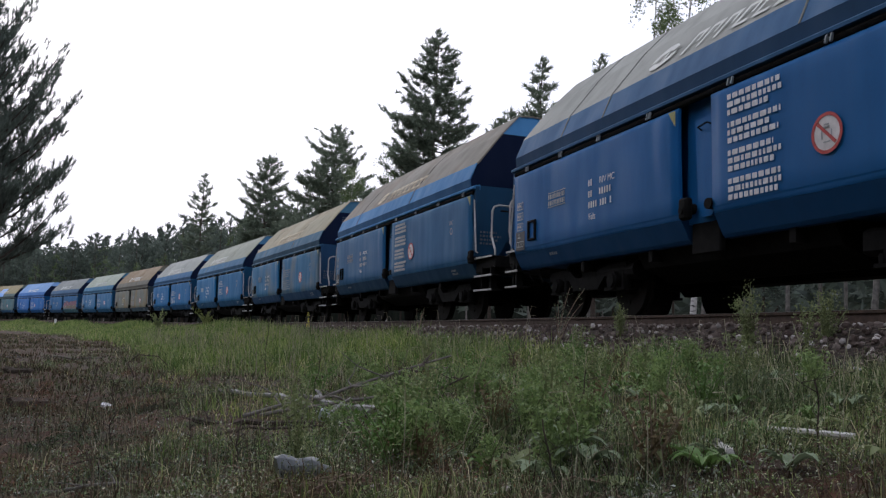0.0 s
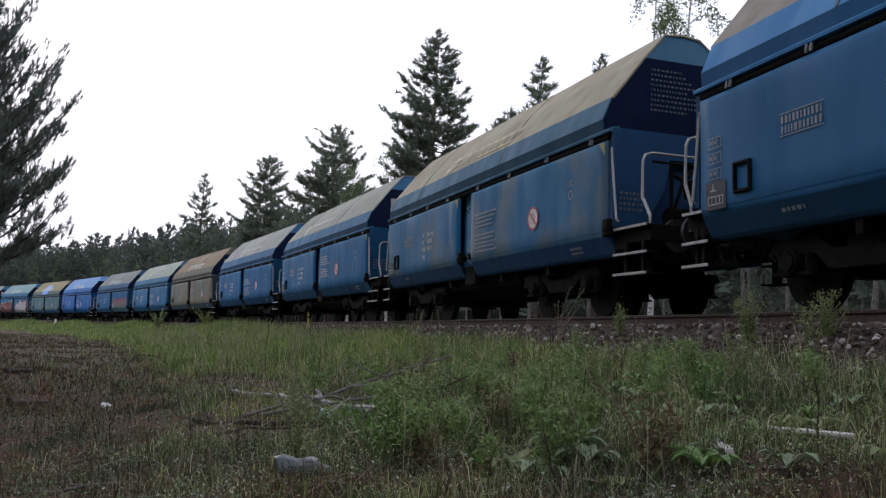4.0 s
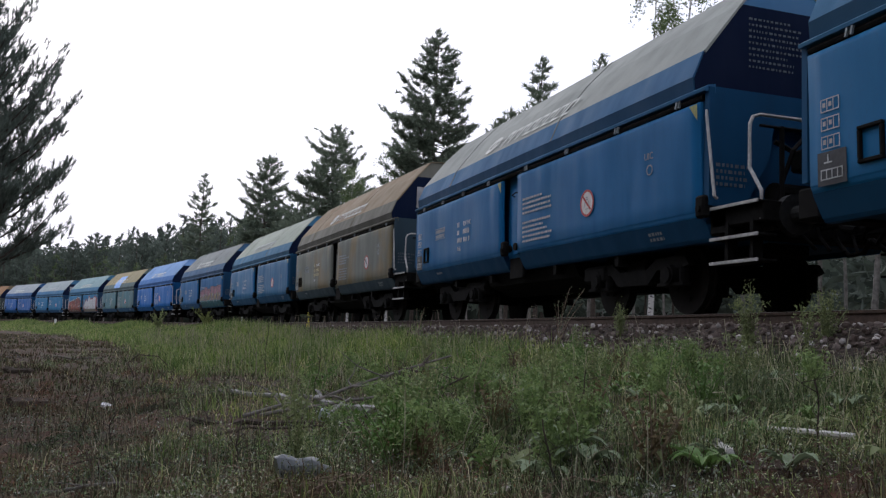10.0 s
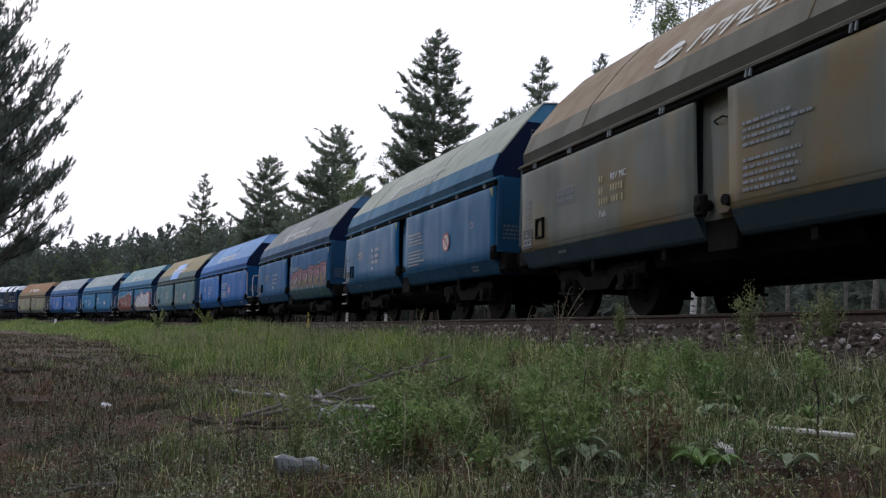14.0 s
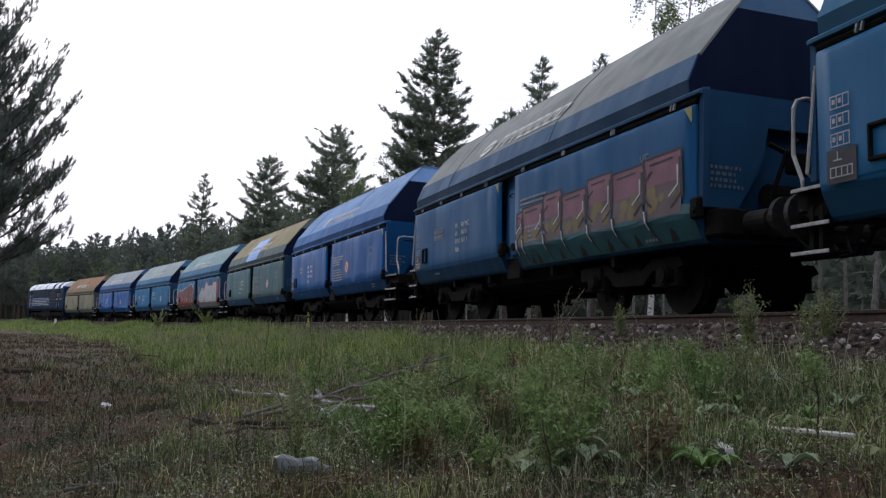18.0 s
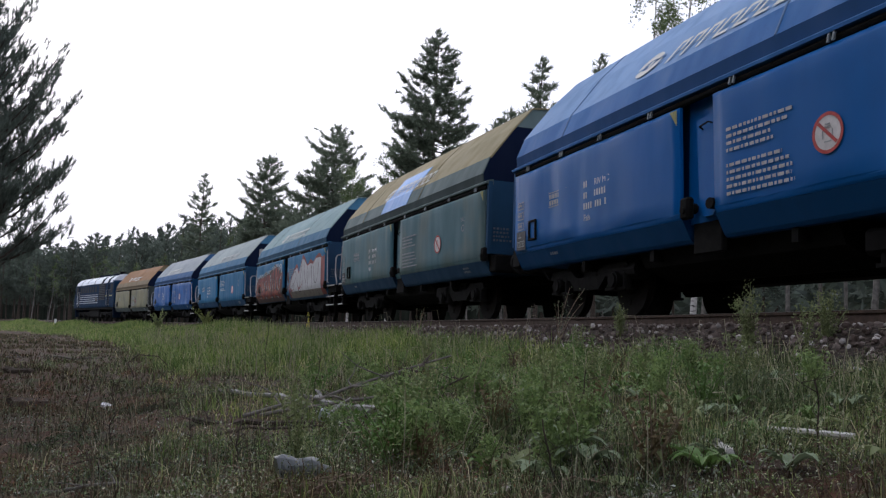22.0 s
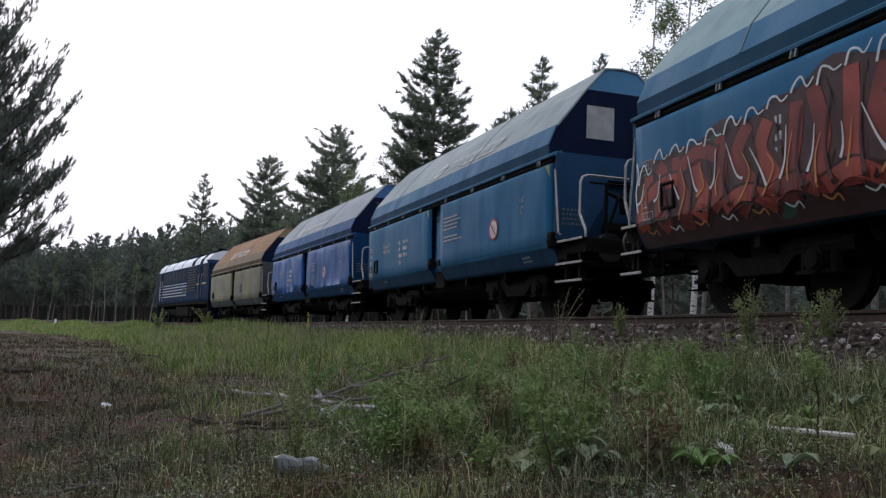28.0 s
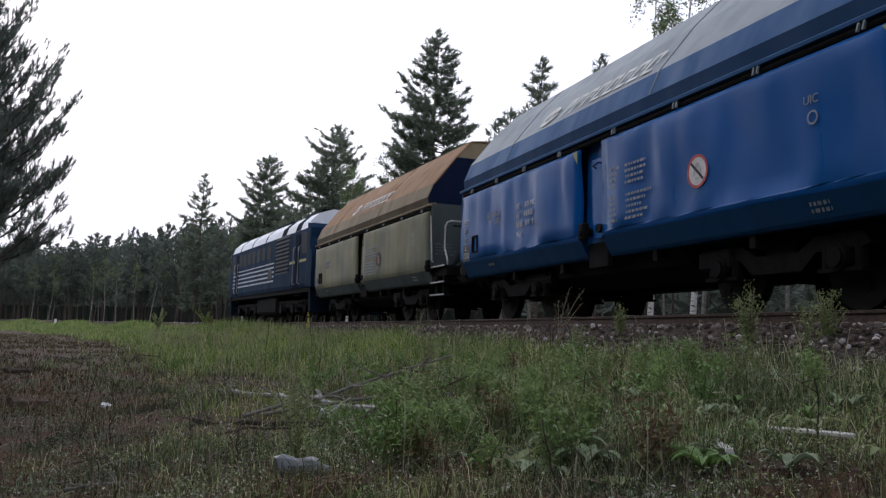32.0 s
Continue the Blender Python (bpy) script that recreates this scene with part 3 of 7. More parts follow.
def under_parts(w):
    for sg in (-1, 1):
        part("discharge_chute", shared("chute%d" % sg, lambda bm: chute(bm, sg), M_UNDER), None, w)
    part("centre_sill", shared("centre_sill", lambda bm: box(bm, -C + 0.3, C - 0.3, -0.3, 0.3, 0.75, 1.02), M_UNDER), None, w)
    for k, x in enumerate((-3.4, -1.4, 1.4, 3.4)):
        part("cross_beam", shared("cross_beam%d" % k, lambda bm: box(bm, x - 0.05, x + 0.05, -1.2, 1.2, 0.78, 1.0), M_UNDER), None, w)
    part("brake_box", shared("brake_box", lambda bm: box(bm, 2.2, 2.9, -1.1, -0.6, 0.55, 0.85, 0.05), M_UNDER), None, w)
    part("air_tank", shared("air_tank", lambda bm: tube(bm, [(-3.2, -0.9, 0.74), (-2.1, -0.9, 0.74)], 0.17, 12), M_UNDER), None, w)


def lock_gear(bm, sg):
    """The recess between the two flaps: a back wall and a tapering cover plate with rounded foot."""
    ya, yb = sorted((sg * 1.26, sg * 1.20))
    box(bm, 5.40 - C, 6.16 - C, ya, yb, 1.20, 2.98)
    f, y0, y1 = [(5.66, 2.60), (6.10, 2.60), (6.12, 1.42), (6.02, 1.26), (5.82, 1.26), (5.74, 1.45)], sg * 1.27, sg * 1.335
    a = [bm.verts.new((u - C, y0, z)) for u, z in f]
    c = [bm.verts.new((u - C, y1, z)) for u, z in f]
    for k in range(len(f)):
        q = (k + 1) % len(f)
        bm.faces.new((a[k], a[q], c[q], c[k]))
    bm.faces.new(a[::-1])
    bm.faces.new(c)


def pull_handle(bm, sg):
    tube(bm, [(5.80 - C, sg * 1.335, 2.44), (5.81 - C, sg * 1.39, 2.47), (5.98 - C, sg * 1.39, 2.50), (5.99 - C, sg * 1.335, 2.49)], 0.012, 5)


def foot_bracket(bm, sg):
    """The plate that hangs below the recess and carries the closing rollers."""
    ya, yb = sorted((sg * 1.18, sg * 1.26))
    box(bm, 5.50 - C, 6.08 - C, ya, yb, 0.78, 1.22, 0.015)
    for u in (5.60, 6.06):
        disc(bm, (u - C, sg * 1.30, 1.40), (0, sg, 0), 0.075, 0.12, 12)


def lock_box(bm, sg, u=5.52):
    ya, yb = sorted((sg * 1.36, sg * 1.47))
    box(bm, u - C - 0.01, u - C + 0.17, ya, yb, 1.24, 1.54, 0.03)
    disc(bm, (u - C + 0.08, sg * 1.47, 1.36), (0, sg, 0), 0.045, 0.02, 10)


def eave(bm, sg):
    prism(bm, [(sg * 1.30, 2.93), (sg * 1.455, 2.945), (sg * 1.46, 2.985), (sg * 1.40, 3.03), (sg * 1.30, 3.05)], -C, C)


def hinge(bm, x, sg):
    """Two slanting straps that carry the flap across the slot under the eave."""
    ya, yb = sorted((sg * 1.43, sg * 1.456))
    for d in (-0.035, 0.035):
        f = [(x + d - 0.012, 2.845), (x + d + 0.012, 2.845), (x + d + 0.034, 2.935), (x + d + 0.010, 2.935)]
        a = [bm.verts.new((u, ya, z)) for u, z in f]
        c = [bm.verts.new((u, yb, z)) for u, z in f]
        for k in range(4):
            bm.faces.new((a[k], a[(k + 1) % 4], c[(k + 1) % 4], c[k]))
        bm.faces.new(a[::-1])
        bm.faces.new(c)


def sill(bm, x0, x1, sg):
    prism(bm, [(sg * 1.34, 1.265), (sg * flap_y(1.265), 1.265), (sg * flap_y(1.0), 1.0), (sg * 1.225, 0.955), (sg * 1.14, 0.95), (sg * 1.14, 1.265)], x0, x1)


def buffer_mesh(bm, sg, s):
    x = sg * C
    e = 0.84
    tube(bm, [(x + sg * (e - 0.62), s * 0.875, 1.05), (x + sg * (e - 0.25), s * 0.875, 1.05)], 0.13, 14)
    tube(bm, [(x + sg * (e - 0.27), s * 0.875, 1.05), (x + sg * (e - 0.05), s * 0.875, 1.05)], 0.095, 12)
    tube(bm, [(x + sg * (e - 0.06), s * 0.875, 1.05), (x + sg * (e + 0.01), s * 0.875, 1.05)], 0.225, 20)


def end_beam(bm, sg):
    x = sg * C
    box(bm, min(x - sg * 0.1, x + sg * 0.22), max(x - sg * 0.1, x + sg * 0.22), -1.3, 1.3, 0.88, 1.2, 0.02)
    tube(bm, [(x + sg * 0.2, 0, 1.05), (x + sg * 0.55, 0, 1.05), (x + sg * 0.62, 0, 0.98), (x + sg * 0.80, 0, 0.95)], 0.05, 8)
    tube(bm, [(x + sg * 0.22, 0.2, 0.95), (x + sg * 0.45, 0.22, 0.7), (x + sg * 0.7, 0.2, 0.72), (x + sg * 0.85, 0.15, 0.85)], 0.03, 6)


def platform(bm, sg, s):
    x = sg * C
    a, b = sorted((x - sg * 0.05, x + sg * (0.86 if sg > 0 else 0.36)))
    box(bm, a, b, min(s * 1.30, s * 0.45), max(s * 1.30, s * 0.45), 1.10, 1.36, 0.015)


def rail_cross(bm, sg):
    x = sg * C
    xx = x + sg * (0.48 if sg > 0 else 0.2)
    tube(bm, [(xx, -1.05, 2.40), (xx, 1.05, 2.40)], 0.02, 6)
    for y in (-0.75, 0.75):
        tube(bm, [(xx, y, 1.3), (xx, y, 2.42)], 0.03, 6)


def on_flap(u, z, lay):
    """A place on the near flap and sill, a few coats of paint above the sheet."""
    return (u - C, -(flap_y(z) + 0.011 + lay * 0.0016), z)


def curve_through(pts, n=5):
    """A smooth line through a few places."""
    p = [pts[0]] + list(pts) + [pts[-1]]
    out = []
    for i in range(1, len(p) - 2):
        for k in range(n):
            t = k / n
            out.append(tuple(0.5 * (2 * p[i][c] + (p[i + 1][c] - p[i - 1][c]) * t + (2 * p[i - 1][c] - 5 * p[i][c] + 4 * p[i + 1][c] - p[i + 2][c]) * t * t
                                    + (3 * p[i][c] - p[i - 1][c] - 3 * p[i + 1][c] + p[i + 2][c]) * t ** 3) for c in (0, 1)))
    return out + [tuple(pts[-1])]


def stroke(bm, pts, w0, lay, w1=None, n=5, soft=True):
    """A painted line of changing width."""
    line = curve_through(pts, n) if soft else list(pts)
    w1 = w0 if w1 is None else w1
    rows = []
    for i, (u, z) in enumerate(line):
        a, b = line[max(0, i - 1)], line[min(len(line) - 1, i + 1)]
        dx, dz = b[0] - a[0], b[1] - a[1]
        d = math.hypot(dx, dz) or 1
        w = (w0 + (w1 - w0) * i / max(1, len(line) - 1)) / 2
        rows.append((bm.verts.new(on_flap(u - dz / d * w, z + dx / d * w, lay)), bm.verts.new(on_flap(u + dz / d * w, z - dx / d * w, lay))))
    for a, b in zip(rows, rows[1:]):
        bm.faces.new((a[0], a[1], b[1], b[0]))


def coat(bm, us, tops, bots, lay, n=7):
    """A filled area between an upper and a lower edge."""
    cols = []
    for u, t, b in zip(us, tops, bots):
        zs = sorted([b + (t - b) * k / n for k in range(n + 1)])
        cols.append([bm.verts.new(on_flap(u, z, lay)) for z in zs])
    for a, b in zip(cols, cols[1:]):
        for i in range(n):
            bm.faces.new((a[i], b[i], b[i + 1], a[i + 1]))


def blot(bm, u, z, r, lay, squash=1.0, n=12):
    ring_ = [bm.verts.new(on_flap(u + r * math.cos(6.283 * i / n), z + r * squash * math.sin(6.283 * i / n), lay)) for i in range(n)]
    bm.faces.new(ring_)


def spread(a, b, n):
    return [a + (b - a) * i / n for i in range(n + 1)]


def wild_piece(wagon):
    """Red interlocking letters with maroon depth, green gaps and thin white contours, run down over the sill."""
    rng = random.Random(8)
    us = spread(0.16, 5.30, 60)
    top = [float(np.interp(u, [0.16, 0.6, 1.6, 2.8, 3.6, 4.3, 4.8, 5.3], [2.05, 2.25, 2.3, 2.42, 2.55, 2.66, 2.5, 2.1])) for u in us]
    bm = bmesh.new()
    coat(bm, us, [t + 0.10 * math.sin(u * 5.3) * math.sin(u * 1.7 + 1) for u, t in zip(us, top)], [0.975 for u in us], 0)
    part("painted_ground", bm, SP_BROWN, wagon)
    green, red, bright, dark, pale, warm = (bmesh.new() for _ in range(6))
    for u, z, r in ((0.5, 1.75, .22), (1.35, 1.35, .2), (2.0, 2.15, .14), (3.1, 1.35, .26), (4.05, 1.8, .17), (4.95, 1.95, .3), (5.0, 1.45, .2)):
        blot(green, u, z, r, 1 + rng.random() * .5, 1.2)
    n = 12
    for i in range(n):
        u = 0.42 + 4.55 * i / (n - 1)
        h = float(np.interp(u, us, top)) - 0.10
        sway, lean = rng.uniform(-.16, .16), rng.uniform(-.1, .18)
        pts = [(u - lean, 1.12 + rng.uniform(0, .22)), (u + sway, 1.5), (u - sway * .7, 1.9), (u + lean, h - rng.uniform(0, .12))]
        stroke(dark, pts, 0.40, 2 + i * .1)
        stroke(red if i % 3 else bright, pts, 0.27, 4 + i * .1, 0.20)
        if i % 2:
            z = rng.choice((1.35, 1.75, 2.05))
            arm = [(u - .38, z - .05), (u, z + .08), (u + .36, z + rng.uniform(-.1, .16))]
            stroke(dark, arm, 0.27, 5.4 + i * .1)
            stroke(bright if i % 4 == 1 else red, arm, 0.19, 7 + i * .1)
        stroke(dark, [(u + .17, 1.3), (u + .13 + sway, 1.7), (u + .16, h - .15)], 0.05, 9 + i * .05, 0.02)
        stroke(warm, [(u - .06, 1.25 + rng.random() * .3), (u + sway, 1.65), (u + .02, 1.8 + rng.random() * .2)], 0.034, 10, 0.012)
        stroke(pale, [(u - .12 + sway, 1.45 + rng.random() * .2), (u - .10, 1.7), (u - .13 - sway, 1.9 + rng.random() * .25)], 0.042, 10.5, 0.012)
    # loose white contour, broken into hooks
    for i in range(13):
        u = 0.25 + i * 0.385
        z = float(np.interp(u, us, top))
        stroke(pale, [(u, z - rng.uniform(.05, .22)), (u + .06, z + .02), (u + .16, z + rng.uniform(.0, .10)), (u + .24, z - .06), (u + .34, z + rng.uniform(-.08, .06))], 0.034, 11, 0.018)
    stroke(pale, [(0.22, 1.5), (0.17, 1.8), (0.24, 2.05), (0.20, 2.25)], 0.034, 11)
    stroke(pale, [(4.7, 2.35), (5.0, 2.62), (5.18, 2.45), (5.15, 2.15), (5.05, 1.95)], 0.05, 11, 0.03)
    for i in range(9):
        u = 0.4 + i * .55
        stroke(pale if i % 2 else warm, [(u, 1.22), (u + .1, 1.16), (u + .2, 1.20), (u + .24, 1.12)], 0.022, 11.5)
    for name, bm, m in (("colour_fill", green, SP_GREEN), ("outline", dark, SP_MAROON), ("colour_fill", red, SP_RED), ("colour_fill", bright, SP_BRIGHTRED), ("inner_stroke", warm, SP_ORANGE), ("highlight", pale, SP_PALE)):
        part(name, bm, m, wagon)


def pale_piece(wagon):
    """Silver-white letters with thin dark contours before a red cloud, the foot browned as shade below the fold."""
    ku = [6.55, 6.8, 7.25, 7.7, 7.95, 8.5, 8.85, 9.2, 9.6, 9.95, 10.35, 10.9, 11.15, 11.3]
    kz = [1.5, 1.85, 2.18, 2.30, 2.0, 2.62, 2.50, 2.26, 2.36, 2.28, 2.50, 2.50, 2.42, 2.46]
    us = spread(6.45, 11.48, 54)
    ts = [float(np.interp(u, ku, kz)) for u in us]
    bm = bmesh.new()
    coat(bm, us, [t + 0.11 + 0.05 * math.sin(u * 6) for u, t in zip(us, ts)], [1.06 for u in us], 0)
    part("painted_ground", bm, SP_RED, wagon)
    inner = [(u, t) for u, t in zip(us, ts) if 6.6 < u < 11.05]
    bm = bmesh.new()
    coat(bm, [u for u, t in inner], [t for u, t in inner], [1.30 if u > 6.9 else 1.45 for u, t in inner], 2)
    part("colour_fill", bm, SP_SILVER, wagon)
    # brownish foot: the folded-in sill's shade, put into the spray colour
    bm = bmesh.new()
    coat(bm, [u for u, t in inner], [1.30 for u in inner], [1.03 for u in inner], 2)
    part("colour_fill", bm, SP_FOOT_SHADE, wagon)
    bm = bmesh.new()
    for pts in ([(6.62, 1.4), (6.9, 1.9), (7.4, 2.15), (7.55, 1.9), (7.2, 1.55), (7.5, 1.2)], [(7.0, 1.2), (6.98, 1.5), (7.2, 1.62), (7.25, 1.2)], [(7.75, 1.75), (7.9, 1.45), (8.15, 1.55), (8.3, 2.1), (8.45, 2.62)],
                [(8.75, 2.5), (8.85, 1.9), (9.1, 1.5), (9.1, 1.05)], [(8.6, 1.7), (8.65, 1.1)], [(9.25, 2.25), (9.2, 1.8), (9.5, 1.15)], [(9.8, 2.25), (9.85, 1.7), (9.95, 1.1)],
                [(10.05, 2.2), (10.2, 1.6), (10.5, 1.6), (10.75, 2.25)], [(10.75, 2.3), (10.7, 2.1)], [(10.45, 1.3), (10.6, 1.05)], [(7.9, 1.35), (8.2, 1.25), (8.4, 1.45)]):
        stroke(bm, pts, 0.035, 4, 0.022)
    part("outline", bm, SP_MAROON, wagon)
    bm = bmesh.new()
    stroke(bm, [(7.85, 1.5), (8.0, 1.38), (8.25, 1.45), (8.5, 1.6)], 0.07, 4.6, .04)
    part("inner_stroke", bm, SP_RED, wagon)
    bm = bmesh.new()
    for u, z, r in ((6.25, 2.0, .16), (6.35, 1.85, .13), (6.3, 1.5, .10)):
        blot(bm, u, z, r, 5, 1.3)
    part("paint_blot", bm, SP_MAROON, wagon)


def block_piece(wagon):
    """Pink block letters fading to ochre over a teal band, with black contours and white edges."""
    rng = random.Random(7)
    us = spread(6.25, 11.5, 50)
    bm = bmesh.new()
    coat(bm, us, [1.46 + 0.05 * math.sin(u * 3) + (0 if u > 6.5 else -.1) for u in us], [1.0 for u in us], 0)
    part("painted_ground", bm, SP_TEAL, wagon)
    pink, mauve, ochre, ink, white = (bmesh.new() for _ in range(5))
    edges = [(6.28, 6.50, 2.02), (6.52, 7.30, 2.10), (7.36, 7.98, 2.22), (8.04, 8.80, 2.12), (8.88, 9.56, 2.24), (9.62, 10.40, 2.20), (10.46, 11.28, 2.26)]
    for i, (a, b, t) in enumerate(edges):
        coat(mauve, spread(a, b, 3), [t - .35] * 4, [1.38 + 0.03 * i % .06] * 4, 1 + i * .05)
        coat(pink, spread(a, b, 3), [t] * 4, [t - .42] * 4, 2 + i * .05)
        for k in range(7):
            blot(ochre, rng.uniform(a + .08, b - .08), rng.uniform(1.5, t - .45), rng.uniform(.06, .11), 3 + k * .1)
        stroke(ink, [(a, 1.75), (a, t), (b + .03, t + .02), (b + .04, 1.6)], 0.045, 5 + i * .05, soft=False)
        stroke(ink, [(a + .12, t - .10), (b - .16, t - .08)], 0.03, 5.6, soft=False)
        stroke(white, [(b - .06, t - .2), (b - .06, 1.78), (b - .26, 1.64)], 0.034, 6.5 + i * .05, .02, soft=False)
        stroke(ink, [(b + .0, t - .1), (b + .02, 1.66), (b - .22, 1.48)], 0.07, 5.8 + i * .05, .03, soft=False)
        stroke(white, [(a - .03, 1.50), (a, 1.34), (a + .04, 1.22)], 0.03, 6.9, .015)
        stroke(ink, [(a + .03, 1.5), (a + .08, 1.2), (a + .22, 1.02)], 0.05, 6.2, .02)
        if i % 2 == 0:
            stroke(ink, [(a + .18, t - .2), (a - .02, t - .35), (a - .02, t - .55), (a + .16, t - .72)], 0.04, 6)
        stroke(ink, [(a + .5, 1.2), (a + .52, 1.02)], 0.03, 6.3, .16, soft=False)
    for name, bm, m in (("colour_fill", mauve, SP_MAUVE), ("colour_fill", pink, SP_PINK), ("colour_fill", ochre, SP_OCHRE), ("outline", ink, SP_INK), ("highlight", white, SP_PALE)):
        part(name, bm, m, wagon)


TRUE_HEIGHT = {"bogie", "wheelset", "buffer", "end_beam", "centre_sill"}
_settled = set()


def settled(z):
    """The body is drawn on a tall pattern; this gives its true height over the rails."""
    return 0.8819 * z - 0.0126 if z > 0.95 else z * 0.8687


def settle(wagon):
    for ob in wagon.children:
        if ob.type != "MESH" or ob.name.split(".")[0] in TRUE_HEIGHT:
            continue
        m = ob.matrix_basis
        if m.translation.length > 0.5:              # a flat marking: lower and shorten it
            ob.matrix_basis = Matrix.Translation((m.translation.x, m.translation.y, settled(m.translation.z))) @ m.to_3x3().to_4x4() @ Matrix.Diagonal((0.94, 0.90, 1, 1))
        elif ob.data.name not in _settled:
            _settled.add(ob.data.name)
            for v in ob.data.vertices:
                v.co.z = settled(v.co.z)


SIGNS = (8.01, 7.75, 9.1, 8.36, 8.75, 9.37, 9.0, 9.0, 7.99, 8.95, 9.0, 9.18, 8.53, 7.7)


def make_wagon(no, panel, band, roof, mid, label, kw=None):
    kw = dict(kw or {})
    rng = random.Random(100 + no)
    if panel[2] > panel[1] * 1.4:            # the makers' blue is a strong one
        panel = (panel[0] * 0.7, panel[1] * 0.97, panel[2] * 1.12)
    w = tagged(new("hopper_wagon"), label, "freight wagon", "wagons of the train")
    stain, dent = kw.get("stain"), kw.get("dent", 0.0)
    p_panel = shade(panel, kw.get("dirt", 0.5), kw.get("rough", 0.46), stain, kw.get("stain_amount", 0.45), kw.get("gloss", 0.14))
    if not kw.get("own_band"):
        mid = tuple(0.50 * m + 0.34 * q for m, q in zip(mid, panel))
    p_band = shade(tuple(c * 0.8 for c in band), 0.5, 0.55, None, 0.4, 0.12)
    p_roof = shade(tuple(c * 0.76 for c in roof), 0.5, 0.6, kw.get("roof_stain"), 0.5, 0.14)
    p_mid = shade(mid, 0.5, 0.55, None, 0.4, 0.14)
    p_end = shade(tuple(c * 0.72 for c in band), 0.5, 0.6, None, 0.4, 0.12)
    p_top = shade(kw.get("top", mid), 0.4, 0.5)
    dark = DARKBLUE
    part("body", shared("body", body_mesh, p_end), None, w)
    for sg in (-1, 1):
        for k, (a, b) in enumerate(((0.10, 5.44), (6.12, EAVES - 0.12))):
            if dent and sg < 0:
                bm = bmesh.new()
                panel_mesh(bm, a - C, b - C, sg, dent, no + k)
                part("side_flap", bm, p_panel, w)
            else:
                part("side_flap", shared("side_flap%d%d" % (sg, k), lambda bm: panel_mesh(bm, a - C, b - C, sg), p_panel), None, w)
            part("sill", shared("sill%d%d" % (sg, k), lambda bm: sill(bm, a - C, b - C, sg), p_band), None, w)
        part("eave_rail", shared("eave_rail%d" % sg, lambda bm: eave(bm, sg), p_mid), None, w)
        # black rod added to fill the eave slot in place of its shade
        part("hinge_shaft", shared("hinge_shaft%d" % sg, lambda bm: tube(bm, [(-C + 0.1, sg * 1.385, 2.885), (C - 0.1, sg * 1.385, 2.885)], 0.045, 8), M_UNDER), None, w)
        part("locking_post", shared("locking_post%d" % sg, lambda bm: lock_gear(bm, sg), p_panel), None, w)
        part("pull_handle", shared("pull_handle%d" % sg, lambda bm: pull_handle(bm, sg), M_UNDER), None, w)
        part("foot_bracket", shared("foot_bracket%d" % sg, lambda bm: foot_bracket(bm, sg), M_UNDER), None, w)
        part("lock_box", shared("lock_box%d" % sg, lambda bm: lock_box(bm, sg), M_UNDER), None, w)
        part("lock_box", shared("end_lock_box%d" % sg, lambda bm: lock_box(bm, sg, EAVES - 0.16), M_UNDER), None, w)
        # skirt takes the band colour, darkened as the shade under the roof's edge
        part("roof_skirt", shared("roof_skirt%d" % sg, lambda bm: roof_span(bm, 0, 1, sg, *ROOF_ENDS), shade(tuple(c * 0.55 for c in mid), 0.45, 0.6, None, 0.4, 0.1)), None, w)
        part("roof_band", shared("roof_band%d" % sg, lambda bm: roof_span(bm, 1, 2, sg, *ROOF_ENDS), p_mid), None, w)
    for u in (0.7, 2.05, 3.35, 4.75, 6.5, 8.05, 9.6, 11.1):
        part("hinge", shared("hinge%d" % int(u * 100), lambda bm: hinge(bm, u - C, -1), M_FAINT), None, w)
    part("roof_cover", shared("roof_cover", roof_cover, p_roof), None, w)
    for u in kw.get("seams", (2.4, 7.4)):
        bm = bmesh.new()
        sheet(bm, [(-y - 0.008, z + 0.006) for y, z in ROOF[1:]], u - C, u - C + 0.03, 0.012)
        part("roof_seam", bm, shade(tuple(c * 0.5 for c in roof), 0.5, 0.6, None, 0.4, 0.1), w)
    for sg in (-1, 1):
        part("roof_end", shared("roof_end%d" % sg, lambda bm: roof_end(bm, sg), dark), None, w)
        part("roof_end_top", shared("roof_end_top%d" % sg, lambda bm: roof_end_top(bm, sg), p_top), None, w)
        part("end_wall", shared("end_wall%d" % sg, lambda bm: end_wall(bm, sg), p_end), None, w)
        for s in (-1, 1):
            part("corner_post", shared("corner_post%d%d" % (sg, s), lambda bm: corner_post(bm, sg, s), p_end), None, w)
        part("end_gear", shared("end_gear%d" % sg, lambda bm: machinery(bm, sg), M_UNDER), None, w)
        part("end_beam", shared("end_beam%d" % sg, lambda bm: end_beam(bm, sg), M_UNDER), None, w)
        for s in (-1, 1):
            part("buffer", shared("buffer%d%d" % (sg, s), lambda bm: buffer_mesh(bm, sg, s), M_BUFFER), None, w)
        has = kw.get("rails", (False, True))[0 if sg < 0 else 1]
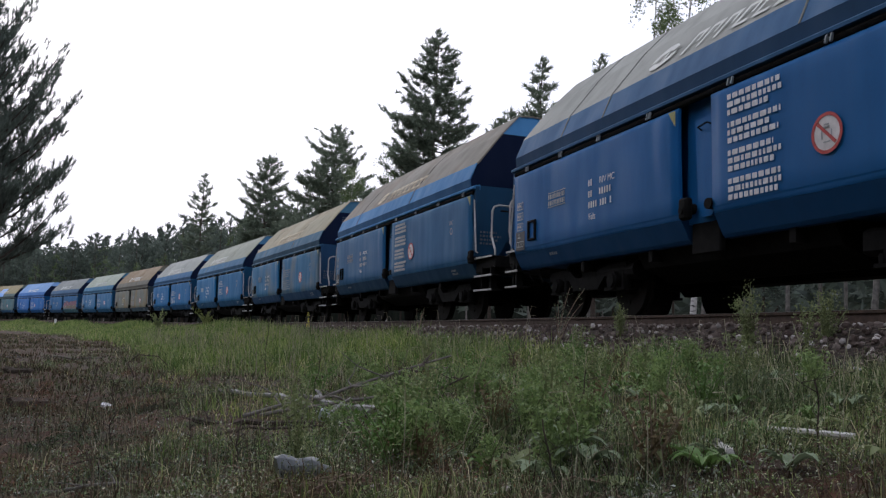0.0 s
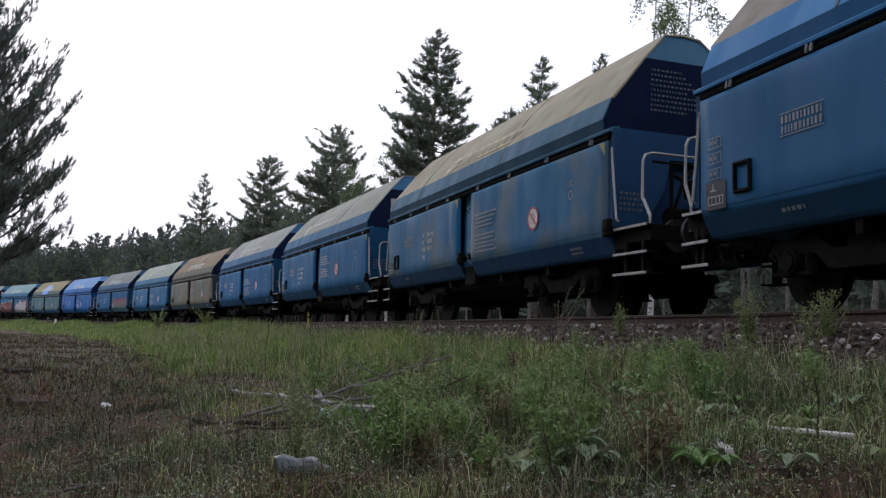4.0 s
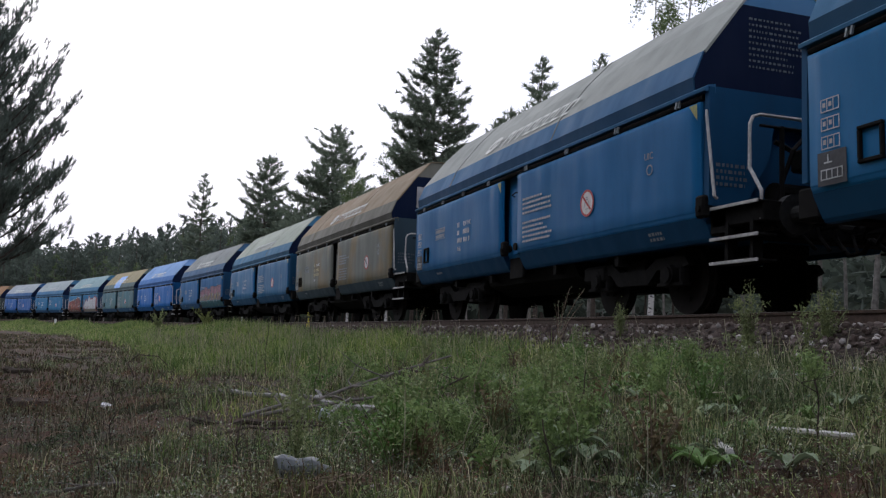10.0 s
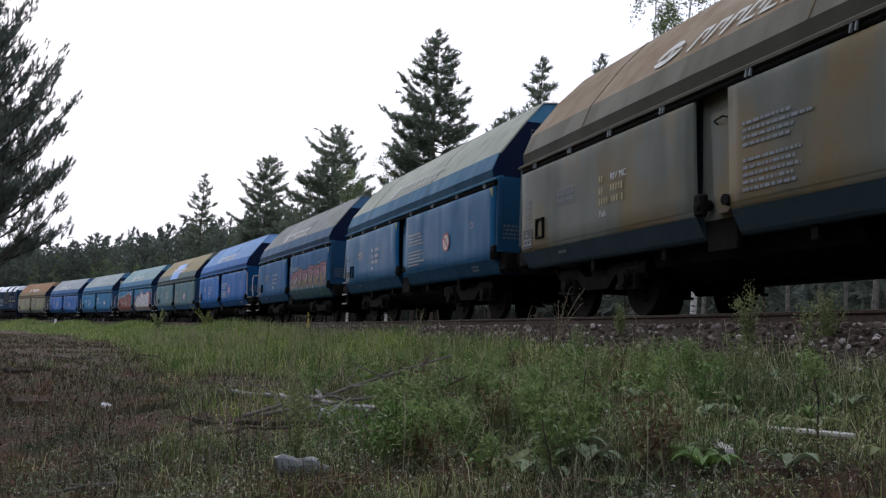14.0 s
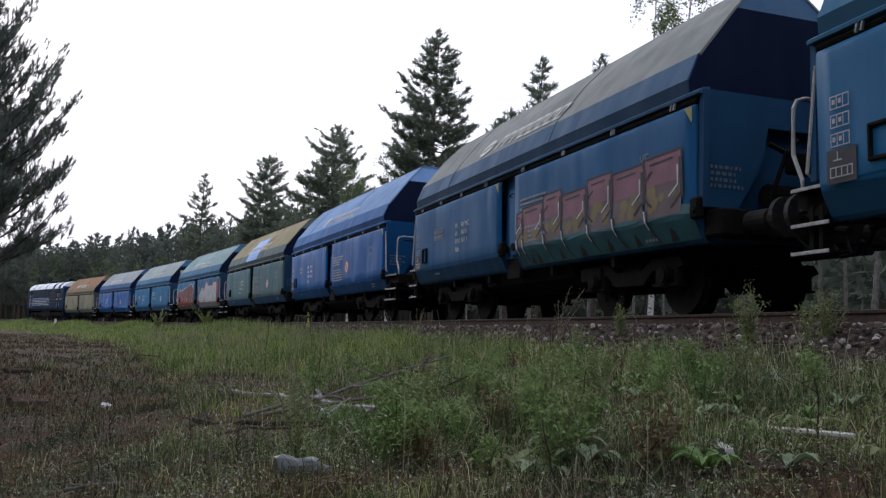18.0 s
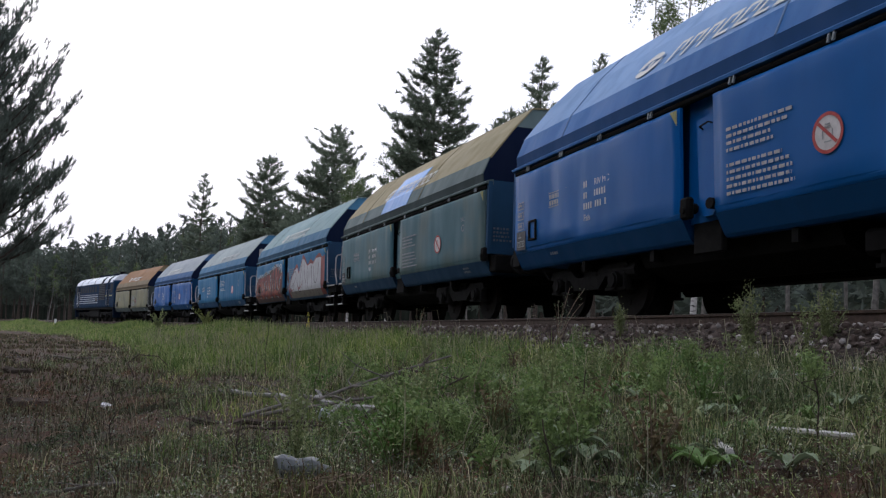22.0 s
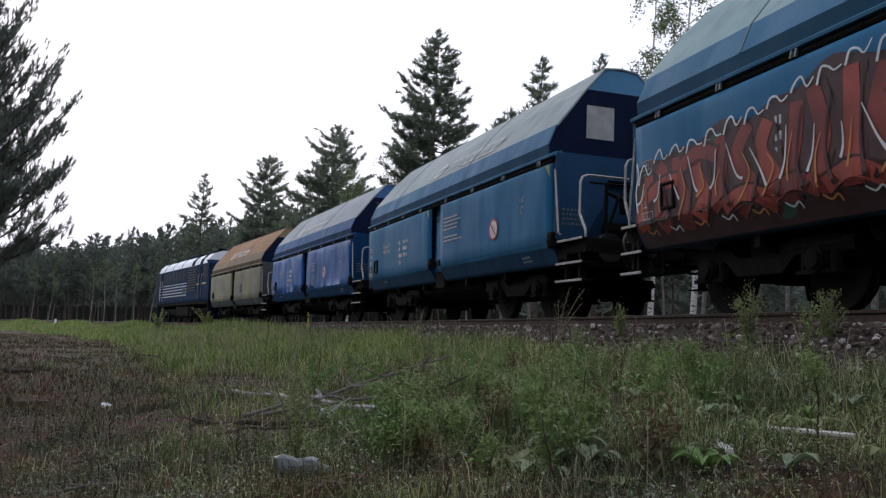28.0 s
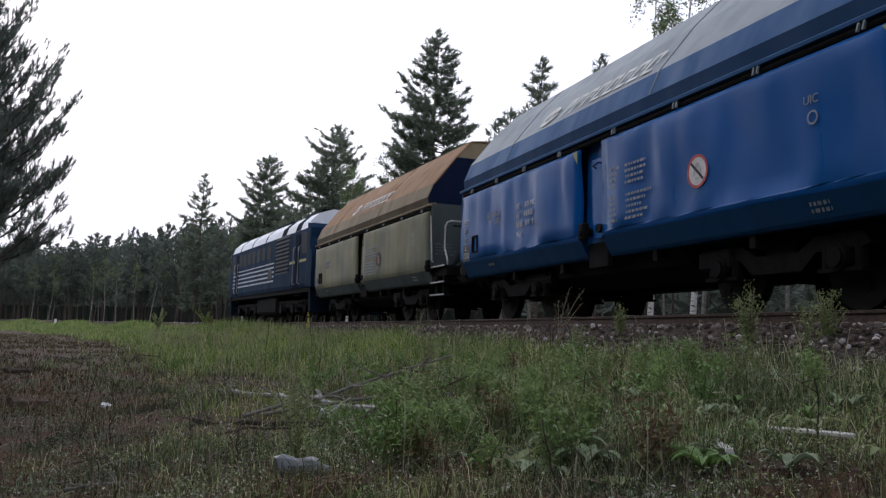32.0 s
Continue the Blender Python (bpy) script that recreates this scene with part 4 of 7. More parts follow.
        if has:
            for s in (-1, 1):
                part("platform", shared("platform%d%d" % (sg, s), lambda bm: platform(bm, sg, s), M_UNDER), None, w)
            part("railing", shared("railing%d" % sg, lambda bm: rail_cross(bm, sg), M_UNDER), None, w)
            for s in (-1, 1):
                part("loop_handrail", shared("loop_handrail%d%d" % (sg, s), lambda bm: loop_rail(bm, sg, s), M_RAILROD), None, w, "worn white bent handrail")
                part("handrail", shared("handrail%d%d" % (sg, s), lambda bm: thin_rail(bm, sg, s), M_RAILROD), None, w, "slim worn white handrail")
                x0, x1 = ((C + 0.0, C + 0.86) if sg > 0 else (-C - 0.36, -C + 0.2))
                y0, y1 = sorted((s * 1.12, s * 1.36))
                for k, hx in enumerate((x0 + 0.2, x1 - 0.22)):
                    part("step_hanger", shared("step_hanger%d%d%d" % (sg, s, k), lambda bm: step_hanger(bm, hx, y0, y1), M_UNDER), None, w)
                for k, z in enumerate((1.36, 0.95, 0.63)):
                    part("step", shared("step%d%d%d" % (sg, s, k), lambda bm: step_mesh(bm, x0, x1, y0, y1, z), M_UNDER), None, w)
                    part("step_edge", shared("step_edge%d%d%d" % (sg, s, k), lambda bm: step_edge(bm, x0, x1, s * 1.362, z), M_STEP), None, w)
    under_parts(w)
    sets = make_bogie(w, 2.27 - C) + make_bogie(w, 9.45 - C)

    # markings on the near side
    white = {"old": M_OLDWHITE, "yellow": M_YELLOWED}.get(kw.get("ink"), M_WHITE)
    bm = bmesh.new()
    if kw.get("blocks"):
        for k in range(kw["blocks"]):           # large warnings in several tongues
            lines = bmesh.new()
            bars(lines, rng, 1.0, 3, 0.098, 0.066, 0.25, (0.05, 0.13))
            for q in lines.verts:
                q.co.y -= k * 0.352
            me = bpy.data.meshes.new("lines")
            lines.to_mesh(me)
            lines.free()
            bm.from_mesh(me)
            bpy.data.meshes.remove(me)
        part("notice", bm, M_OLDWHITE if kw.get("ink") else M_WHITE, w, at=side_plane(6.46, 2.72))
    else:
        bars(bm, rng, 1.25, kw.get("lines", 9), 0.088, 0.040, 0.35, (0.04, 0.12))
        for q in bm.verts:
            q.co.y -= 0.10 if q.co.y < -0.088 * 4 + 0.02 else 0
        part("notice", bm, M_FAINT if kw.get("ink") else M_OLDWHITE, w, at=side_plane(6.40, kw.get("notice_z", 2.30)))
    ink = kw.get("number", True)
    nu = kw.get("number_at", 3.05)
    if ink:
        bm = bmesh.new()
        for y in (0.0, -0.185):
            flat_box(bm, 0, 0.038, y - 0.105, y)
            flat_box(bm, 0.075, 0.113, y - 0.105, y)
        part("number", bm, white, w, at=side_plane(nu, 2.245))
        bm = bmesh.new()
        for k in (0, 1, 2, 3, 5, 6, 7, 9):
            flat_box(bm, k * 0.078, k * 0.078 + 0.038, -0.105, 0)
        part("number", bm, white, w, at=side_plane(nu, 1.875))
        bm = bmesh.new()
        for k in range(5):
            flat_box(bm, k * 0.08, k * 0.08 + 0.040, -0.105, 0)
        part("owner_mark", bm, white, w, at=side_plane(nu + 0.34, 2.06))
        part("lettering", TXT_RIV, None, w, at=side_plane(nu + 0.34, 2.135))
        part("lettering", TXT_FALS, None, w, at=side_plane(nu, 1.575))
    part("lettering", TXT_UIC, None, w, at=side_plane(10.33, 2.26))
    bm = bmesh.new()
    ring(bm, 0.06, 0.08, 0.0, 14)
    part("seal_mark", bm, M_FAINT, w, at=side_plane(10.46, 2.10))
    bm = bmesh.new()
    bars(bm, rng, 0.66, 2, 0.115, 0.085, 0.0, (0.035, 0.06))
    for y0, y1 in ((0.02, 0.032), (-0.232, -0.22)):
        flat_box(bm, -0.02, 0.68, y0, y1)
    part("load_table", bm, M_FAINT if kw.get("ink") else M_OLDWHITE, w, at=side_plane(1.62, 2.22))
    bm = bmesh.new()
    for k, z in enumerate((0.0, -0.20, -0.40)):
        for y in (z, z - 0.13):
            flat_box(bm, 0, 0.27, y - 0.012, y)
        for x in (0.0, 0.09, 0.18, 0.26):
            flat_box(bm, x, x + 0.010, z - 0.13, z)
        flat_box(bm, 0.03, 0.07, z - 0.09, z - 0.04)
        flat_box(bm, 0.12, 0.16, z - 0.09, z - 0.04)
    part("data_table", bm, M_FAINT if kw.get("ink") else M_OLDWHITE, w, at=side_plane(0.30, 2.26))
    bm = bmesh.new()
    flat_box(bm, 0, 0.42, -0.36, 0)
    plate = part("data_plate", bm, M_BLACKISH, w, "faded black plate with white marks", at=side_plane(0.24, 1.68))
    bm = bmesh.new()
    flat_box(bm, 0.10, 0.22, -0.125, -0.11, 0.005)
    flat_box(bm, 0.155, 0.168, -0.11, -0.03, 0.005)
    for y in (-0.30, -0.20):
        flat_box(bm, 0.05, 0.37, y, y + 0.013, 0.005)
    for x in (0.05, 0.13, 0.21, 0.29, 0.357):
        flat_box(bm, x, x + 0.013, -0.30, -0.19, 0.005)
    tagged(part("plate_marks", bm, M_OLDWHITE, plate), kind="stuff")
    bm = bmesh.new()
    for a in ((0.0, 0.33, 0.0, 0.04), (0.0, 0.33, 0.34, 0.38), (0.0, 0.04, 0.04, 0.34), (0.29, 0.33, 0.04, 0.34)):
        box(bm, a[0], a[1], a[2], a[3], 0, 0.045, 0.008)
    part("label_holder", bm, M_UNDER, w, "black framed label holder", at=side_plane(kw.get("holder_at", 0.80), 1.46, 0.02))
    bm = bmesh.new()
    bars(bm, rng, 0.42, 2, 0.08, 0.045, 0.3, (0.04, 0.08))
    part("date_mark", bm, M_FAINT, w, at=sill_plane(10.3, 1.18))
    bm = bmesh.new()
    bars(bm, rng, 0.4, 1, 0.1, 0.05, 0.3, (0.05, 0.09))
    part("date_mark", bm, M_FAINT, w, at=sill_plane(1.5, 1.18))
    if kw.get("corner", True):
        bm = bmesh.new()
        flat_poly(bm, [(-0.17, 0), (0, 0), (0, -0.22)], 0.0)
        part("corner_mark", bm, M_YELLOW, w, at=side_plane(5.40, 2.80))
        bm = bmesh.new()
        flat_poly(bm, [(-0.17, 0), (0, 0), (0, -0.22)], 0.0)
        part("corner_mark", bm, M_YELLOW, w, at=side_plane(EAVES - 0.16, 2.80))
    logo = kw.get("logo", M_EMBLEM)
    if logo:
        bm = bmesh.new()
        emblem(bm)
        part("emblem", bm, logo, w, at=roof_plane(kw.get("logo_u", 4.2)))
    if kw.get("patch_cover"):
        a, b = kw["patch_cover"]
        bm = bmesh.new()
        sheet(bm, [(-y - 0.012, z + 0.010) for y, z in ROOF[1:4]], a - C, b - C, 0.012)
        part("roof_patch", bm, shade((0.14, 0.30, 0.62), 0.2, 0.35), w, "newer light blue roof sheet")
    if kw.get("end_sheet"):
        bm = bmesh.new()
        box(bm, C - 0.282, C - 0.272, -0.72, -0.20, 3.42, 4.06)
        if kw["end_sheet"] > 1:
            box(bm, C - 0.282, C - 0.272, -0.16, 0.36, 3.42, 4.06)
        part("end_notice", bm, M_GREYSHEET, w)
    bm = bmesh.new()
    bars(bm, rng, 0.55, 4, 0.085, 0.045, 0.35, (0.04, 0.08))
    at = Matrix.Translation((C - 0.055, -1.25, 2.0)) @ Matrix.Rotation(math.pi / 2, 4, "Z") @ Matrix.Rotation(math.pi / 2, 4, "X")
    part("brake_mark", bm, M_DIM, w, at=at)
    if no in (2, 4, 6, 12):
        bm = bmesh.new()
        bars(bm, rng, 1.15, 9, 0.085, 0.030, 0.5, (0.03, 0.07))
        at = Matrix.Translation((C - 0.282, -0.62, 4.2)) @ Matrix.Rotation(math.pi / 2, 4, "Z") @ Matrix.Rotation(math.pi / 2, 4, "X")
        part("notice", bm, M_DIM, w, at=at)
    if no in (7, 10):
        return w, sets
    cu, cz = SIGNS[no], 1.865
    bm = bmesh.new()
    disc(bm, (0, 0, 0), (0, 0, 1), 0.19, 0.003, 28)
    sign = part("sign_disc", bm, M_BLACK if no == 13 else M_SIGN, w, "round white sign with a red ring", at=side_plane(cu, cz))
    bm = bmesh.new()
    ring(bm, 0.185, 0.222, 0.004)
    part("sign_ring", bm, M_BLACK if no == 13 else M_REDRING, sign)
    bm = bmesh.new()
    for a in ((-0.035, 0.085, 0.035, 0.10), (-0.045, 0.055, 0.045, 0.07), (-0.045, -0.10, 0.045, -0.088), (-0.075, -0.06, -0.062, 0.03), (0.062, -0.06, 0.075, 0.03)):
        flat_box(bm, a[0], a[2], a[1], a[3], 0.006)
    part("sign_symbol", bm, M_GREYSHEET, sign)
    bm = bmesh.new()
    flat_poly(bm, [(-0.14, 0.105), (-0.115, 0.13), (0.14, -0.105), (0.115, -0.13)], 0.008)
    part("sign_slash", bm, M_BLACK if no in (5, 12) else M_REDRING, sign)
    return w, sets


WAGONS = [
    ((0.012, 0.105, 0.25), (0.010, 0.075, 0.20), (0.33, 0.34, 0.31), (0.06, 0.13, 0.22),
     "blue hopper wagon with grey-cream roof and white markings", {"rails": (True, True), "blocks": 4, "seams": (2.0, 3.4, 7.6), "logo_u": 4.6}),
    ((0.027, 0.115, 0.215), (0.016, 0.072, 0.15), (0.25, 0.235, 0.20), (0.04, 0.17, 0.36),
     "dull grey-blue hopper wagon with crumpled bright blue roof edge", {"rails": (True, True), "logo": M_TANMARK, "ink": "old", "roof_stain": (0.17, 0.13, 0.09), "own_band": True, "blocks": 4}),
    ((0.028, 0.14, 0.24), (0.025, 0.085, 0.19), (0.37, 0.34, 0.24), (0.05, 0.12, 0.17),
     "teal-blue hopper wagon with yellowed stains and cream roof", {"rails": (True, True), "logo": M_TANMARK, "stain": (0.20, 0.19, 0.12), "ink": "old", "roof_stain": (0.25, 0.2, 0.12)}),
    ((0.014, 0.13, 0.25), (0.012, 0.085, 0.185), (0.32, 0.34, 0.28), (0.055, 0.15, 0.25),
     "blue hopper wagon with greenish cream roof and two grey end sheets", {"end_sheet": 2, "notice_z": 2.45, "lines": 8, "logo_u": 2.9}),
    ((0.010, 0.12, 0.25), (0.008, 0.075, 0.175), (0.33, 0.35, 0.32), (0.045, 0.13, 0.24),
     "clean blue hopper wagon with pale cream roof and yellow corner marks", {}),
    ((0.15, 0.16, 0.135), (0.05, 0.085, 0.11), (0.27, 0.21, 0.135), (0.13, 0.115, 0.085),
     "grime-coated olive grey hopper wagon with brown roof and rust", {"stain": (0.22, 0.15, 0.06), "stain_amount": 0.7, "notice_z": 2.30, "ink": "yellow", "end_sheet": 1, "logo_u": 4.4, "logo": M_EMBLEM, "roof_stain": (0.17, 0.10, 0.05), "corner": False}),
    ((0.016, 0.12, 0.225), (0.014, 0.085, 0.18), (0.36, 0.40, 0.33), (0.05, 0.17, 0.27),
     "glossy teal-blue hopper wagon with pale green-cream roof", {"rails": (True, False), "rough": 0.34, "dent": 0.025, "gloss": 0.12, "logo": M_OLDWHITE}),
    ((0.018, 0.105, 0.215), (0.015, 0.075, 0.165), (0.24, 0.26, 0.25), (0.055, 0.11, 0.18),
     "grey-blue hopper wagon with pink and teal spray painting", {"rails": (True, False), "ink": "old", "spray": 1, "logo_u": 4.0}),
    ((0.004, 0.105, 0.30), (0.003, 0.075, 0.22), (0.20, 0.35, 0.60), (0.06, 0.18, 0.43),
     "freshly painted deep blue hopper wagon with light blue roof", {"number_at": 2.86, "top": (0.16, 0.30, 0.55), "rough": 0.32, "dirt": 0.2, "dent": 0.03, "gloss": 0.10, "logo": M_EMBLEM, "seams": (2.0, 7.2)}),
    ((0.070, 0.155, 0.180), (0.025, 0.085, 0.17), (0.33, 0.285, 0.165), (0.12, 0.14, 0.125),
     "faded grey-green hopper wagon with tan roof and blue roof patch", {"rails": (True, False), "ink": "old", "stain": (0.15, 0.16, 0.12), "number_at": 3.3, "holder_at": 0.92, "patch_cover": (4.3, 6.5), "roof_stain": (0.22, 0.17, 0.08)}),
    ((0.025, 0.14, 0.24), (0.03, 0.08, 0.16), (0.25, 0.37, 0.38), (0.06, 0.17, 0.27),
     "teal-blue hopper wagon covered in red and silver spray painting", {"rails": (True, True), "ink": "old", "spray": 2}),
    ((0.020, 0.135, 0.235), (0.022, 0.08, 0.17), (0.33, 0.39, 0.39), (0.06, 0.17, 0.29),
     "bright blue hopper wagon with blue-grey roof and end sheet", {"end_sheet": 1, "lines": 6, "notice_z": 2.46, "dent": 0.012, "logo_u": 5.2, "logo": M_OLDWHITE}),
    ((0.003, 0.080, 0.245), (0.004, 0.058, 0.16), (0.34, 0.38, 0.40), (0.05, 0.12, 0.22),
     "deep blue hopper wagon with badly dented side flaps", {"rough": 0.26, "dirt": 0.3, "dent": 0.085, "gloss": 0.10, "ink": "old", "logo_u": 3.7}),
    ((0.21, 0.20, 0.125), (0.09, 0.11, 0.11), (0.30, 0.165, 0.08), (0.19, 0.12, 0.065),
     "dust-yellow hopper wagon with rust-brown roof", {"ink": "old", "stain": (0.12, 0.13, 0.10), "roof_stain": (0.2, 0.1, 0.05), "corner": False, "number": False, "stain_amount": 0.6}),
]
TRAIN = []
for i, (panel, band, roof, mid, label, kw) in enumerate(WAGONS):
    TRAIN.append(make_wagon(i, panel, band, roof, mid, label, kw))

SP_PINK = plain("spray_pink", (0.23, 0.095, 0.135), 0.6, 0, 0.2, 3, 0)
SP_MAUVE = plain("spray_mauve", (0.13, 0.095, 0.10), 0.6, 0, 0.25, 3, 0)
SP_OCHRE = plain("spray_ochre", (0.19, 0.14, 0.06), 0.6, 0, 0.2, 3, 0)
SP_TEAL = plain("spray_teal", (0.016, 0.105, 0.125), 0.6, 0, 0.25, 3, 0)
SP_INK = plain("spray_black", (0.018, 0.014, 0.018), 0.6, 0, 0.2, 3, 0)
SP_GREEN = plain("spray_green", (0.03, 0.085, 0.06), 0.6, 0, 0.3, 3, 0)
SP_RED = plain("spray_red", (0.20, 0.03, 0.025), 0.6, 0, 0.35, 3, 0)
SP_BRIGHTRED = plain("spray_bright_red", (0.31, 0.055, 0.035), 0.6, 0, 0.3, 3, 0)
SP_ORANGE = plain("spray_orange", (0.50, 0.22, 0.06), 0.6, 0, 0.2, 3, 0)
SP_MAROON = plain("spray_maroon", (0.05, 0.016, 0.018), 0.6, 0, 0.4, 3, 0)
SP_SILVER = plain("spray_silver", (0.40, 0.40, 0.41), 0.5, 0, 0.15, 3, 0)
SP_FOOT_SHADE = plain("spray_foot_shaded", (0.19, 0.165, 0.14), 0.6, 0, 0.25, 3, 0)
SP_PALE = plain("spray_white", (0.62, 0.66, 0.66), 0.6, 0, 0.15, 3, 0)
SP_BROWN = plain("spray_brown", (0.05, 0.022, 0.024), 0.6, 0, 0.3, 3, 0)
block_piece(TRAIN[7][0])
wild_piece(TRAIN[10][0])
pale_piece(TRAIN[10][0])
for wagon, sets in TRAIN:
    settle(wagon)


# ---- the diesel locomotive at the end of the train ----
def locomotive():
    w = tagged(new("diesel_locomotive"), "dark blue diesel locomotive with pale stripes and silver roof", "locomotive")
    blue, navy = shade((0.006, 0.024, 0.055), 0.35, 0.6, None, 0.4, 0.06), shade((0.005, 0.011, 0.024), 0.4, 0.7, None, 0.4, 0.04)
    silver, pale = shade((0.66, 0.69, 0.73), 0.25, 0.45), plain("pale_stripe_paint", (0.36, 0.39, 0.42), 0.6)
    glass = nodes_of("dark_cab_glass", 0.55, 0.0, 0.06)[0]
    glass.node_tree.nodes["Principled BSDF"].inputs["Base Color"].default_value = (0.012, 0.014, 0.016, 1)
    H = 7.75
    bm = bmesh.new()
    prism(bm, [(-1.42, 1.25), (-1.46, 1.5), (-1.46, 3.55), (1.46, 3.55), (1.46, 1.5), (1.42, 1.25)], -H + 0.25, H - 0.25)
    part("body", bm, blue, w)
    for sg in (-1, 1):
        bm = bmesh.new()
        prof = [(1.25, 0.02), (1.6, 0.0), (2.45, 0.02), (3.35, 0.30), (3.75, 0.62)]
        half = [1.44, 1.46, 1.45, 1.36, 1.22]
        a = [bm.verts.new((sg * (H - d), -h, z)) for (z, d), h in zip(prof, half)]
        c = [bm.verts.new((sg * (H - d), h, z)) for (z, d), h in zip(prof, half)]
        a2 = [bm.verts.new((sg * (H - 0.7), -1.463, z)) for z, d in prof]
        c2 = [bm.verts.new((sg * (H - 0.7), 1.463, z)) for z, d in prof]
        for k in range(len(prof) - 1):
            bm.faces.new((a[k], c[k], c[k + 1], a[k + 1]))
            bm.faces.new((a[k], a[k + 1], a2[k + 1], a2[k]))
            bm.faces.new((c[k], c2[k], c2[k + 1], c[k + 1]))
        bm.faces.new((a[0], a2[0], c2[0], c[0]))
        bm.faces.new((a[-1], c[-1], c2[-1], a2[-1]))
        part("nose", bm, blue, w)
        for s in (-1, 1):
            bm = bmesh.new()
            z0, z1 = 2.62, 3.28
            d = [(2.62, 0.085), (3.28, 0.29)]
            ya, yb = s * 0.18, s * 1.20
            va = [bm.verts.new((sg * (H - d[0][1] + 0.012), y, d[0][0])) for y in (ya, yb)]
            vb = [bm.verts.new((sg * (H - d[1][1] + 0.012), y, d[1][0])) for y in (yb, ya)]
            bm.faces.new(va + vb)
            r = bmesh.ops.extrude_face_region(bm, geom=bm.faces[:])
            for v in r["geom"]:
                if isinstance(v, bmesh.types.BMVert):
                    v.co.x -= sg * 0.02
            part("windscreen", bm, glass, w)
            bm = bmesh.new()
            disc(bm, (sg * (H - 0.03), s * 0.95, 1.75), (sg, 0, 0), 0.13, 0.07, 16)
            part("headlight", bm, M_SIGN, w)
            bm = bmesh.new()
            tube(bm, [(sg * (H - 0.1), s * 0.875, 1.05), (sg * (H + 0.38), s * 0.875, 1.05)], 0.13, 14)
            tube(bm, [(sg * (H + 0.38), s * 0.875, 1.05), (sg * (H + 0.45), s * 0.875, 1.05)], 0.24, 20)
            part("buffer", bm, M_BUFFER, w)
        bm = bmesh.new()
        prism(bm, [(-1.35, 0.35), (-1.4, 1.26), (1.4, 1.26), (1.35, 0.35)], sg * (H - 0.35) - 0.12, sg * (H - 0.35) + 0.12)
        part("plough", bm, navy, w)
    bm = bmesh.new()
    top = [(-1.46, 3.55), (-1.36, 3.85), (-1.05, 4.15), (-0.55, 4.32), (0.55, 4.32), (1.05, 4.15), (1.36, 3.85), (1.46, 3.55)]
    prism(bm, top, -H + 0.65, H - 0.65)
    part("roof", bm, silver, w, "dusty silver-grey roof")
    for x in (-5.2, -2.6, 0.2, 3.1, 5.3):
        bm = bmesh.new()
        sheet(bm, [(y * 1.006, z + 0.012) for y, z in top[:4]], x, x + 0.14 if x < 3 else x + 0.75, 0.012)
        part("roof_strap", bm, navy, w)
    for x0, x1, z in ((-1.6, 1.2, 4.50), (3.2, 5.0, 4.46)):
        bm = bmesh.new()
        box(bm, x0, x1, -0.6, 0.6, 4.30, z, 0.05)
        part("roof_housing", bm, navy, w)
    bm = bmesh.new()
    tube(bm, [(4.4, 0, 4.4), (4.4, 0, 4.68)], 0.22, 14)
    part("exhaust", bm, M_UNDER, w)
    for sg in (-1, 1):
        for z0, z1 in ((1.76, 1.83), (1.95, 2.02), (2.14, 2.21), (2.33, 2.40), (2.52, 2.57)):
            bm = bmesh.new()
            ya, yb = sorted((sg * 1.455, sg * 1.466))
            box(bm, -H + 1.0, 2.0, ya, yb, z0, z1)
            part("side_stripe", bm, pale, w, "pale grey side stripe")
        for x in (-5.2, -4.3, -3.3, -2.3, -1.3, -0.3, 0.7):
            bm = bmesh.new()
            ya, yb = sorted((sg * 1.452, sg * 1.468))
            box(bm, x, x + 0.62, ya, yb, 2.78, 3.36, 0.006)
            part("window", bm, glass, w)
        for x in (-7.0, 6.35):
            bm = bmesh.new()
            ya, yb = sorted((sg * 1.452, sg * 1.470))
            box(bm, x, x + 0.75, ya, yb, 2.62, 3.40, 0.006)
            part("cab_window", bm, glass, w)
        bm = bmesh.new()
        ya, yb = sorted((sg * 1.455, sg * 1.472))
        box(bm, 2.3, 4.5, ya, yb, 2.02, 3.52)
        grille = part("grille", bm, M_BLACK, w, "black louvred radiator grille")
        for k in range(9):
            bm = bmesh.new()
            ya, yb = sorted((sg * 1.468, sg * 1.492))
            box(bm, 2.34, 4.46, ya, yb, 2.08 + k * 0.16, 2.15 + k * 0.16)
            part("louvre", bm, navy, grille)
        for x in (-6.05, 5.45):
            bm = bmesh.new()
            ya, yb = sorted((sg * 1.456, sg * 1.474))
            box(bm, x, x + 0.62, ya, yb, 1.40, 3.42, 0.006)
            part("cab_door", bm, navy, w)
            bm = bmesh.new()
            for q in (x - 0.07, x + 0.69):
                tube(bm, [(q, sg * 1.46, 1.5), (q, sg * 1.53, 1.55), (q, sg * 1.53, 2.9), (q, sg * 1.46, 2.95)], 0.018, 6)
            part("door_handrail", bm, M_RAILROD, w)
            for z in (1.0, 0.7, 0.42):
                bm = bmesh.new()
                ya, yb = sorted((sg * 1.2, sg * 1.42))
                box(bm, x, x + 0.6, ya, yb, z - 0.03, z)
                part("step", bm, M_UNDER, w)
        bm = bmesh.new()
        ya, yb = sorted((sg * 1.462, sg * 1.476))
        box(bm, 1.0, 1.75, ya, yb, 1.9, 2.3)
        part("vent", bm, M_BLACK, w)
        bm = bmesh.new()
        ya, yb = sorted((sg * 1.455, sg * 1.467))
        box(bm, 4.6, H - 0.75, ya, yb, 2.32, 2.42)
        part("side_stripe", bm, M_YELLOW, w, "dull yellow cab stripe")
